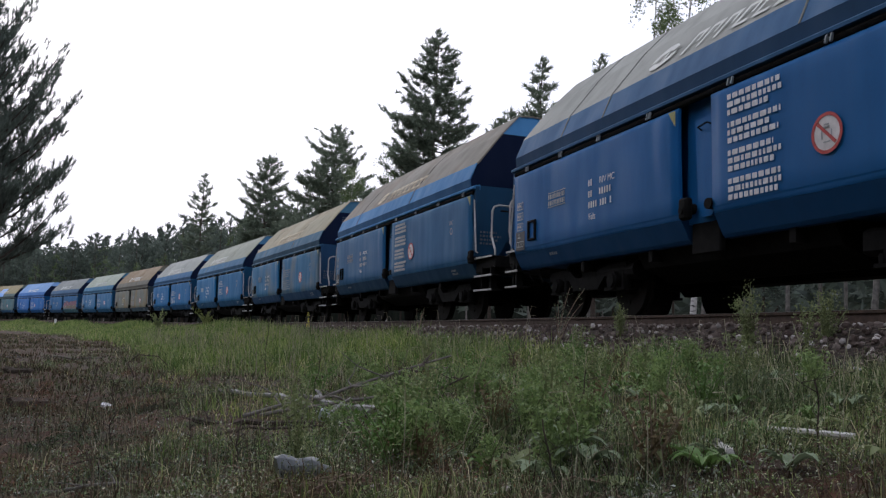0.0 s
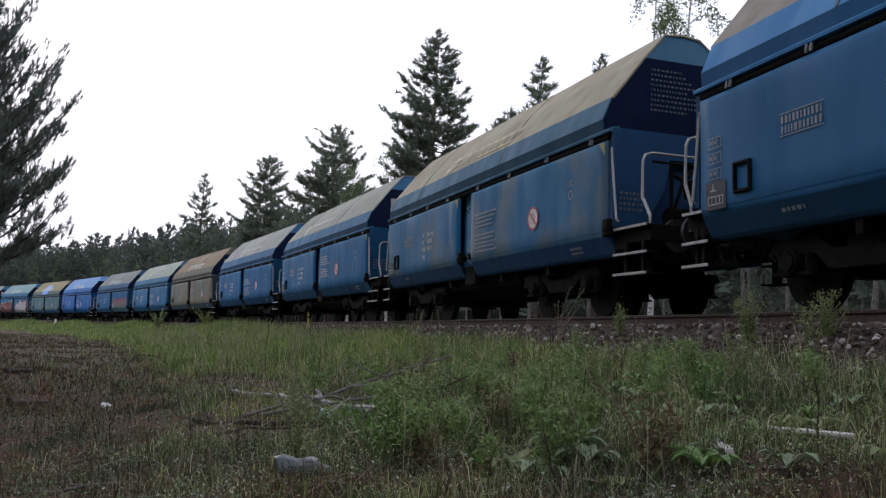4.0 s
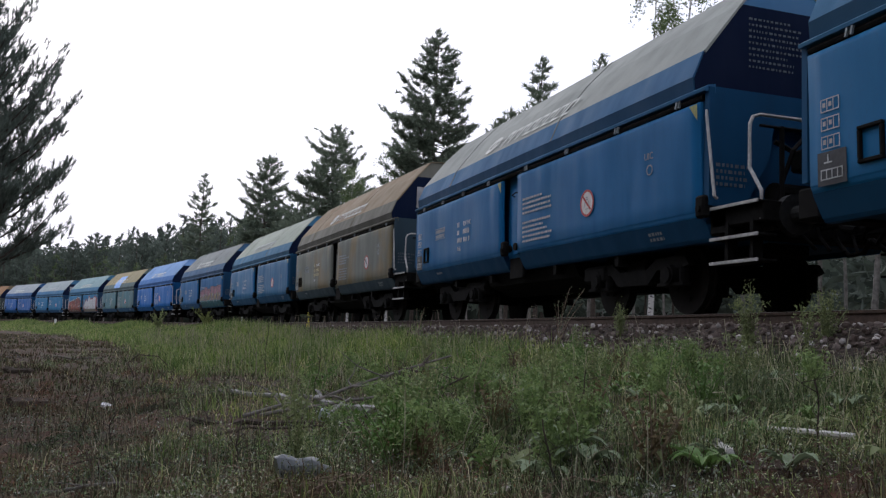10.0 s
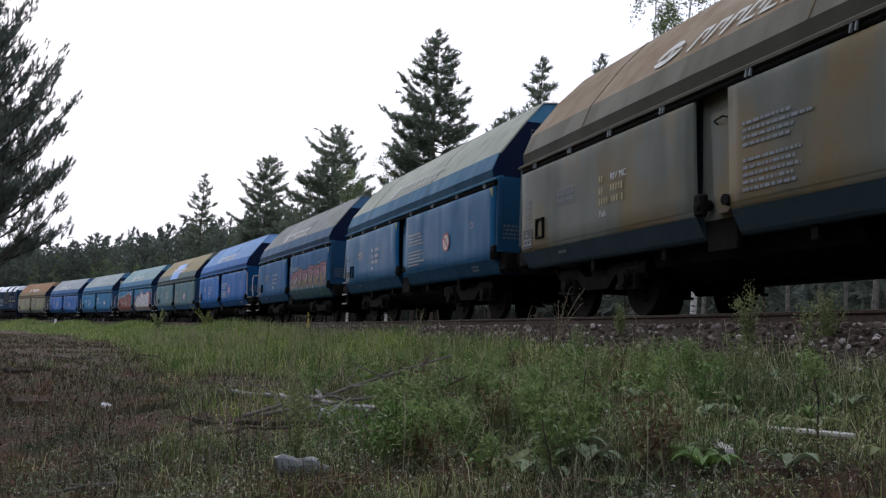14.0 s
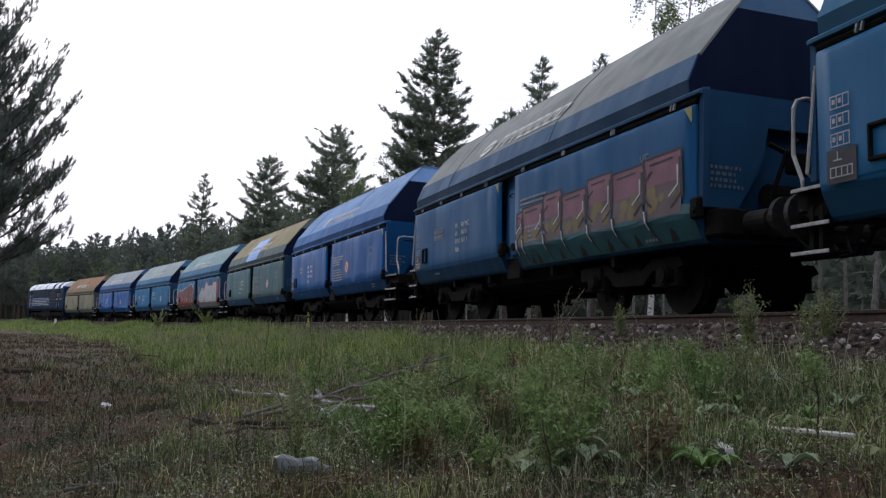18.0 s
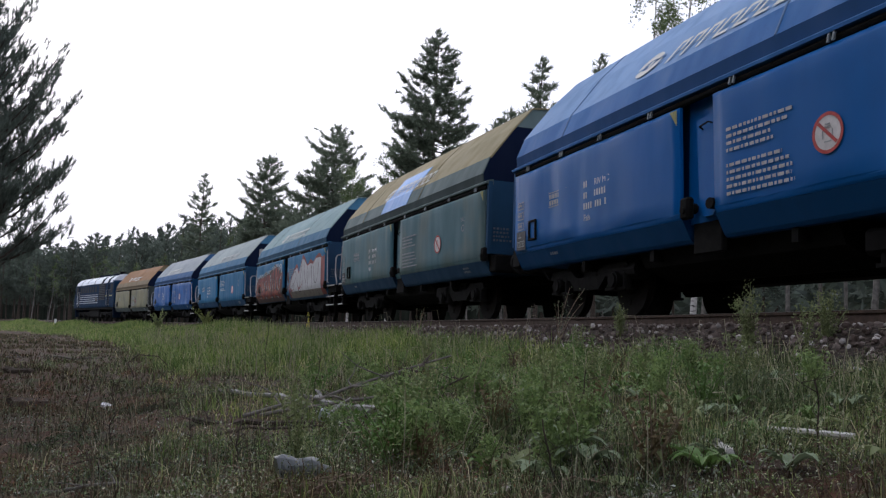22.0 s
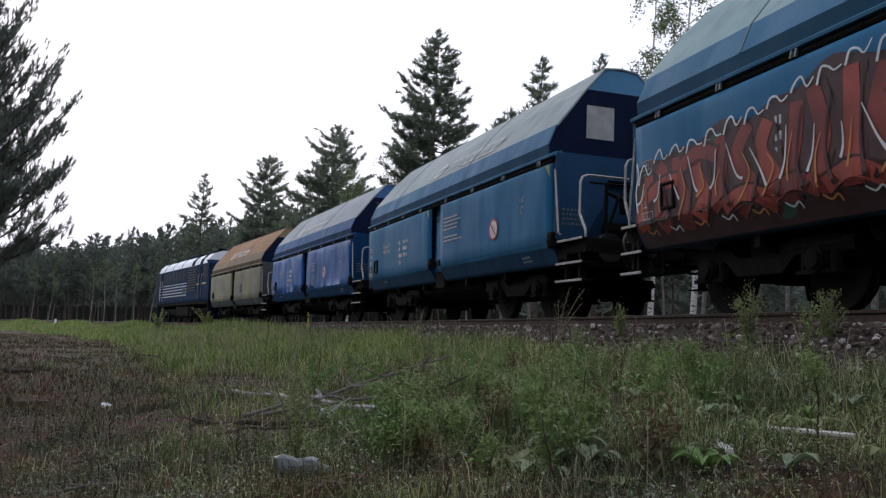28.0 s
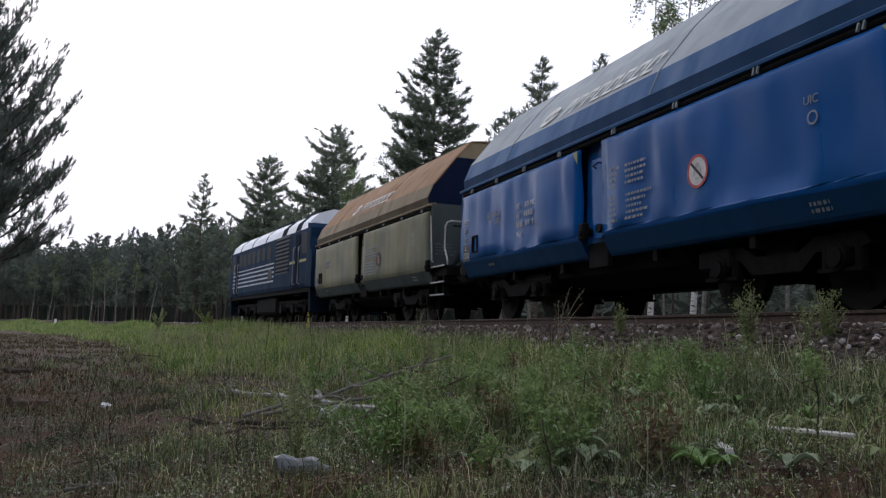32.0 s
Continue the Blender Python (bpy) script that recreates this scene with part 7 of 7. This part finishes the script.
def pine(name, seed, height, first, spread, limbs, label, group="", bark=None, mat=None, twigs=3.2, needle=0.30, count=9, upturn=0.5, ragged=0.45, girth=0.010,
         width=0.085, loose=0.5, taper=0.75, sides=5, branches=True, rise=0.18):
    """A Scots pine: a bent trunk, limbs of uneven length at uneven heights, side twigs that end in brushes of needles."""
    rng = np.random.default_rng(seed)
    t = tagged(new(name), label, "tree", group)
    bm = bmesh.new()
    bend = rng.uniform(-.018, .018, 2) * height
    axis = lambda z: np.array([bend[0] * math.sin(z / height * 3.1), bend[1] * math.sin(z / height * 2.3), z])
    tube(bm, [axis(height * k / 8) - np.array([0, 0, 0.4 if k == 0 else 0]) for k in range(9)], girth * height, sides + 1, 0.02)
    P, W, L = [], [], []
    turn = rng.random() * 6.28
    for i in range(limbs):
        f = min(1.0, max(0.0, (i + rng.normal(.5, 1.6)) / limbs)) ** .92
        turn += 2.4 + rng.normal(0, .5)
        shape = (1 - f) ** taper * min(1.0, .62 + 1.5 * f)
        r = spread * shape * (1 + ragged * rng.normal(0, .6)) + .10
        r = min(max(r, .12), spread * 1.35)
        o = axis(height * (first + (1 - first) * f * .985))
        out = np.array([math.cos(turn), math.sin(turn), 0.0])
        lift = rise * (.4 + 1.3 * f) + rng.normal(0, .2)
        pts = [o + out * r * q + np.array([0, 0, r * (lift * q ** 1.7 - .10 * math.sin(q * 3.1))]) for q in (0, .3, .6, .82, 1)]
        if branches:
            tube(bm, pts, .010 + .013 * r, 3, .006)
        n = max(2, int(r * twigs + 1.5))
        for j in range(n):
            q = 1.0 if j == 0 else .22 + .78 * rng.random() ** .8
            k = min(3, int(np.searchsorted((.3, .6, .82), q)))
            a, b = ((0, .3), (.3, .6), (.6, .82), (.82, 1))[k]
            p = pts[k] + (pts[k + 1] - pts[k]) * (q - a) / (b - a)
            side = rng.choice((-1, 1)) * rng.uniform(.3, 1.15) if j else rng.normal(0, .15)
            way = np.array([math.cos(turn + side), math.sin(turn + side), rise + upturn * .35 + rng.normal(0, .28)])
            way /= np.linalg.norm(way)
            l = (.16 + .34 * r * (1.12 - q)) * rng.uniform(.6, 1.25)
            for k in range(max(1, int(l / (needle * .55)) + 1)):
                c = p + way * l * (1 - .55 * k * needle / max(l, .01)) + rng.normal(0, .04, 3)
                P.append(c)
                W.append(way + np.array([0, 0, upturn * .8]))
                L.append(needle * rng.uniform(.75, 1.2) * (1.05 - .3 * f))
            if branches and l > .45:
                tube(bm, [p, p + way * l * .6, p + way * l], .008, 3, .003)
    for k in range(3):                       # the leading shoots
        P.append(axis(height) + rng.normal(0, .06, 3) + np.array([0, 0, -.1 * k]))
        W.append(np.array([rng.normal(0, .25), rng.normal(0, .25), 1.0]))
        L.append(needle * 1.1)
    part("trunk", bm, bark or M_BARK, t)
    part("crown", needle_mesh(rng, np.array(P), unit(np.array(W)), np.array(L), count, width, loose, mat or M_NEEDLE), None, t)
    return t


def birch(name, seed, height, spread, leaves, label, group="", lean=0.0, size=0.055, hang=0.8, girth=0.0085, bark=None, first=0.3, limbs=26):
    """A birch: a slim pale trunk, thin rising limbs with hanging twigs, small leaves along them."""
    rng = np.random.default_rng(seed)
    t = tagged(new(name), label, "tree", group)
    bm = bmesh.new()
    axis = lambda z: np.array([lean * z + 0.13 * math.sin(z * .6 + seed), 0.12 * math.sin(z * .5), z])
    tube(bm, [axis(height * k / 10) - np.array([0, 0, 0.4 if k == 0 else 0]) for k in range(11)], girth * height, 6, 0.012)
    ends = []
    for i in range(limbs):
        f = first + (.98 - first) * (i + rng.random()) / limbs
        a, r = rng.random() * 6.28, spread * (1.12 - f) * rng.uniform(.5, 1.3) + .3
        o = axis(height * f)
        pts = [o + np.array([math.cos(a) * r * q, math.sin(a) * r * q, r * (1.1 * q - hang * q * q)]) for q in (0, .3, .6, .85, 1)]
        tube(bm, pts, 0.010 + .010 * r, 3, 0.004)
        ends += pts[1:]
        for k in range(3):
            p = pts[rng.integers(2, 5)]
            e = p + np.array([rng.normal(0, .3), rng.normal(0, .3), -hang * rng.uniform(.3, 1.1)])
            tube(bm, [p, (p + e) / 2 + np.array([0, 0, .1]), e], 0.006, 3, 0.003)
            ends += [p + (e - p) * .4, p + (e - p) * .7, e]
    part("trunk", bm, bark or M_BIRCH, t)
    c = np.array(ends)[rng.integers(0, len(ends), leaves)] + rng.normal(0, .13, (leaves, 3))
    u = unit(rng.normal(0, 1, (leaves, 3))) * (size * rng.uniform(.7, 1.3, leaves))[:, None]
    v = unit(np.cross(u, rng.normal(0, 1, (leaves, 3)))) * size * .6
    part("crown", triangle_mesh("crown", c - u - v * .5, c + v, c + u - v * .3, M_LEAF), None, t)
    return t


def stand(t, x, y, turn=0.0, sink=0.0, scale=1.0, lean=0.0):
    t.matrix_basis = Matrix.Translation((x, y, gz(x, y) - sink)) @ Matrix.Rotation(lean, 4, "Y") @ Matrix.Rotation(turn, 4, "Z") @ Matrix.Scale(scale, 4)
    return t


# single pines that stand out above the train
for deg, dist, high, first, spread, limbs, seed, taper, ragged in (
        (-0.6, 50.8, 18.3, 0.22, 4.0, 190, 3, 0.72, 0.42), (-7.0, 66.3, 16.0, 0.20, 3.7, 170, 5, 0.55, 0.6), (-11.2, 80.0, 16.0, 0.15, 2.8, 180, 8, 0.42, 0.45),
        (-15.2, 97.3, 17.0, 0.15, 2.3, 120, 9, 0.6, 0.5), (6.1, 38.3, 12.8, 0.3, 1.8, 84, 11, 0.8, 0.35), (9.7, 34.3, 11.5, 0.35, 1.2, 40, 13, 0.85, 0.3),
        (4.1, 40.8, 11.2, 0.35, 1.9, 52, 15, 0.7, 0.5), (3.2, 43.0, 11.0, 0.35, 1.6, 44, 17, 0.7, 0.5), (-9.3, 72.0, 11.8, 0.2, 2.8, 60, 19, 0.5, 0.5), (-1.9, 52.0, 12.6, 0.3, 2.4, 60, 20, 0.5, 0.5)):
    x, y = bearing(deg, dist)
    stand(pine("pine_tree", seed, high, first, spread, limbs, "tall Scots pine with dark green needles", "pines behind the track", twigs=5.4, needle=.34, count=13,
               upturn=.55, ragged=ragged, taper=taper, width=.095, loose=.8, rise=.24), x, y, seed * 1.7, 0.1)

# young pine beside the viewing place, reaching into view
x, y = bearing(-30.0, 17.5)
stand(pine("pine_tree", 21, 9.6, 0.15, 2.85, 235, "young bushy pine with upturned twigs", "", twigs=9.0, needle=.15, count=13, upturn=1.0, ragged=.18, taper=1.35, width=.055, loose=.36, rise=.8,
           mat=M_NEEDLE2), x, y, 0.9, 0.1)

# birches
for deg, dist, high, spread, leaves, seed, lean in ((13.0, 35.0, 15.6, 2.2, 6500, 31, 0.0), (15.6, 30.0, 14.4, 2.2, 5200, 37, -0.012), (-3.4, 51.3, 11.6, 2.5, 5200, 33, 0.0),
                                                    (-5.9, 57.5, 11.4, 2.2, 5200, 34, 0.01), (-12.5, 84.5, 11.2, 2.6, 4200, 35, 0.01)):
    x, y = bearing(deg, dist)
    stand(birch("birch_tree", seed, high, spread, leaves, "birch with fine hanging twigs and pale green leaves", "birches behind the track", lean, 0.065), x, y, seed, 0.1)

# pale slender birch trunks at the far edge of the wood
for k, (deg, dist, high, lean) in enumerate(((-24.4, 147, 9.2, .0), (-21.3, 125.5, 8.6, .03), (-20.55, 121, 9.0, .0), (-19.9, 117, 8.6, .02), (-18.8, 110.5, 8, .0), (-17.9, 104.5, 8.8, .11), (-23.5, 140.5, 8, .04))):
    x, y = bearing(deg, dist)
    stand(birch("birch_tree", 80 + k, high, 1.0, 260, "slender white birch at the edge of the pine wood", "birches at the far edge", lean, 0.12, .6, .0085, M_BIRCHFAR, .6, 10), x, y, 0.0, 0.1)

# trunks that show between the wheels
for k, (deg, dist, girth) in enumerate(((1.5, 44.7, .010), (3.9, 41.0, .012), (5.7, 38.8, .016), (9.1, 34.8, .013), (11.9, 32.5, .010), (16.1, 29.0, .013), (18.4, 27.5, .014), (19.1, 27.3, .010),
                                        (21.3, 26.0, .011), (22.6, 27.0, .012), (24.0, 25.5, .009), (25.6, 24.0, .015), (26.6, 25.0, .010), (13.9, 31.5, .009))):
    x, y = bearing(deg, dist)
    stand(birch("birch_tree", 120 + k, 7.0, 1.0, 420, "slim grey-barked young birch behind the track", "young trees behind the track", .012 * (k % 3 - 1), 0.08, .5, girth, M_BARKGREY, .55, 10), x, y, k, 0.1)

# the wood behind the line: a few pattern trees and their copies
PATTERNS = []
for seed, spread, taper in ((41, 1.9, .6), (43, 2.3, .5), (47, 1.7, .75), (53, 2.1, .55), (59, 2.5, .45)):
    PATTERNS.append(pine("pine_tree", seed, 13.0, 0.36, spread, 42, "slender pine in a dense wood, shade in its needle colour", "wood behind the track", mat=M_NEEDLE_SHADE, twigs=2.0, needle=.62, count=7,
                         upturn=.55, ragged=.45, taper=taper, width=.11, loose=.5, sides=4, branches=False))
for seed in (61, 63):
    PATTERNS.append(birch("birch_tree", seed, 11.5, 2.0, 1500, "slender pale-trunked young birch at the edge of the wood", "wood behind the track", 0.02, 0.14, .7, .0085, M_BARKGREY, .4, 14))


def wood():
    rng = random.Random(77)
    used = [False] * len(PATTERNS)
    for i in range(270):
        s = rng.uniform(-45, 215)
        off = rng.uniform(10, 17) if i % 5 < 3 and s > 45 else 13 + 32 * rng.random() ** 1.1
        x, y, a = on_line(s, HALF + off)
        k = rng.randint(0, 4) if rng.random() < 0.9 else rng.randint(5, 6)
        # the stand is younger towards the near end of the line
        high = float(np.interp(s, [-20, 10, 35, 60, 90], [.46, .56, .72, .88, 1.0])) * rng.uniform(.84, 1.08) * (1 + max(0, off - 16) * .009)
        t = PATTERNS[k] if not used[k] else copy_thing(PATTERNS[k], Matrix.Identity(4))
        used[k] = True
        stand(t, x, y, rng.random() * 6.28, 0.1, high, rng.gauss(0, .015))


wood()


def thicket():
    """Low undergrowth along and inside the wood, its colour darkened as shade."""
    rng = random.Random(5)
    V, F = [], []
    for i in range(4200):
        s = rng.uniform(-60, 220)
        x, y, a = on_line(s, HALF + 10 + 40 * rng.random())
        z = gz(x, y)
        h = rng.uniform(.2, 1.1)
        for _ in range(9):
            p = Vector((x + rng.gauss(0, .5), y + rng.gauss(0, .5), z + rng.random() * h))
            u = Vector((rng.gauss(0, 1), rng.gauss(0, 1), rng.gauss(0, 1))).normalized() * rng.uniform(.08, .2)
            v = u.cross(Vector((rng.gauss(0, 1), rng.gauss(0, 1), rng.gauss(0, 1)))).normalized() * .1
            add_tri(V, F, tuple(p - u), tuple(p + u), tuple(p + v * 2))
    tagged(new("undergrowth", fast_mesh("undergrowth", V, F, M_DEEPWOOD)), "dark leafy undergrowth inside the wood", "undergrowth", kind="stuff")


thicket()


def far_woods():
    """The wood's depth: rows of distant crowns over a dark trunk zone, with a ragged outline."""
    rng = np.random.default_rng(15)
    n, m = 1250, 110
    s = rng.uniform(-80, 260, n)
    c = np.array([on_line(a, HALF + b)[:2] for a, b in zip(s, 15 + 46 * rng.random(n))])
    off = line_distance(c[:, 0], c[:, 1])[0]
    high = np.interp(s, [-20, 10, 35, 60, 90], [5.5, 7.0, 9.0, 11.5, 13.4]) * (1 + (off - 16) * .010) * rng.uniform(.88, 1.06, n)
    q = 1 - rng.random((n, m)) ** 1.0 * .72
    r = 1.9 * (1 - q) + .22
    x = c[:, 0, None] + rng.normal(0, .55, (n, m)) * r
    y = c[:, 1, None] + rng.normal(0, .55, (n, m)) * r
    z = ground_height(c[:, 0], c[:, 1])[:, None] + high[:, None] * q
    P = np.stack([x, y, z], 2).reshape(-1, 3)
    u = unit(rng.normal(0, 1, P.shape) * np.array([1, 1, .8])) * rng.uniform(.3, .75, len(P))[:, None]
    v = unit(np.cross(u, rng.normal(0, 1, P.shape))) * .34
    tagged(new("far_woods", triangle_mesh("far_woods", P - u, P + u, P + v, M_NEEDLE_SHADE)), "distant dark pine wood closing the view", "woods", kind="stuff")


far_woods()


def wood_backdrop():
    """A dark sheet far behind the last trunks, coloured as the wood's shaded depth."""
    rng = random.Random(35)
    verts, faces = [], []
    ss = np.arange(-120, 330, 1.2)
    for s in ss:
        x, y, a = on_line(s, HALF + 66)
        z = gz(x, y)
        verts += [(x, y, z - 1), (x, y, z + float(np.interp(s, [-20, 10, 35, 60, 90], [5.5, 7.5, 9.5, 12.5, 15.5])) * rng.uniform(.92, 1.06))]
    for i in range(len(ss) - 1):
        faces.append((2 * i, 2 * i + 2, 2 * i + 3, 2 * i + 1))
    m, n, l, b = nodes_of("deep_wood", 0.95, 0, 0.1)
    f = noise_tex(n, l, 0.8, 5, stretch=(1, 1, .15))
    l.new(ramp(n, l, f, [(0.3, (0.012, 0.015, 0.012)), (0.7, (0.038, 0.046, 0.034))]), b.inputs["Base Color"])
    tagged(new("backdrop", fast_mesh("backdrop", verts, faces, m)), "backdrop sheet coloured as the wood's shaded depth", "woods", kind="structure")


wood_backdrop()


def sky_blocking_woods():
    """An unseen wood added behind the viewing place and along the line; it blocks low sky light."""
    rng = random.Random(25)
    V, F = [], []
    made = 0
    while made < 1000:
        b, r = rng.uniform(48, 318), rng.uniform(17, 48)
        x, y = bearing(b, r)
        d, _ = line_distance(x, y)
        if abs(d[0]) < 8.5:
            continue
        made += 1
        z, h = gz(x, y), rng.uniform(11, 16)
        for k in range(64):
            q = rng.random()
            rr = 1.7 * (1 - q) + .3
            p = Vector((x + rng.gauss(0, .6) * rr, y + rng.gauss(0, .6) * rr, z + h * q))
            u = Vector((rng.gauss(0, 1), rng.gauss(0, 1), rng.gauss(0, .7))).normalized() * rng.uniform(.5, 1.1)
            v = u.cross(Vector((rng.gauss(0, 1), rng.gauss(0, 1), rng.gauss(0, 1)))).normalized() * .6
            add_tri(V, F, tuple(p - u), tuple(p + u), tuple(p + v))
    tagged(new("far_woods", fast_mesh("sky_blocking_woods", V, F, M_DEEPWOOD)), "dark pine wood closing the place on the near side", "woods", kind="stuff")


sky_blocking_woods()


# ---- motion of the train ----
def motions():
    times = [k * 0.5 for k in range(65)]
    quick = [k * 0.1 for k in range(321)]
    for no, (thing, sets) in enumerate(TRAIN + [LOCO]):
        middle = -SLACK[no] if no < len(TRAIN) else -0.95
        rows = []
        for t in times:
            x, y, a = on_line(travelled(t) + no * LENGTH - middle)
            rows.append((t, Matrix.Translation((x, y, 0)) @ Matrix.Rotation(a + math.pi, 4, "Z")))
        walk(thing, rows)
        for wheel, d in sets:
            walk(wheel, [(t, Matrix.Translation((d, 0, 0.46)) @ Matrix.Rotation(-travelled(t) / 0.46, 4, "Y")) for t in quick])


motions()
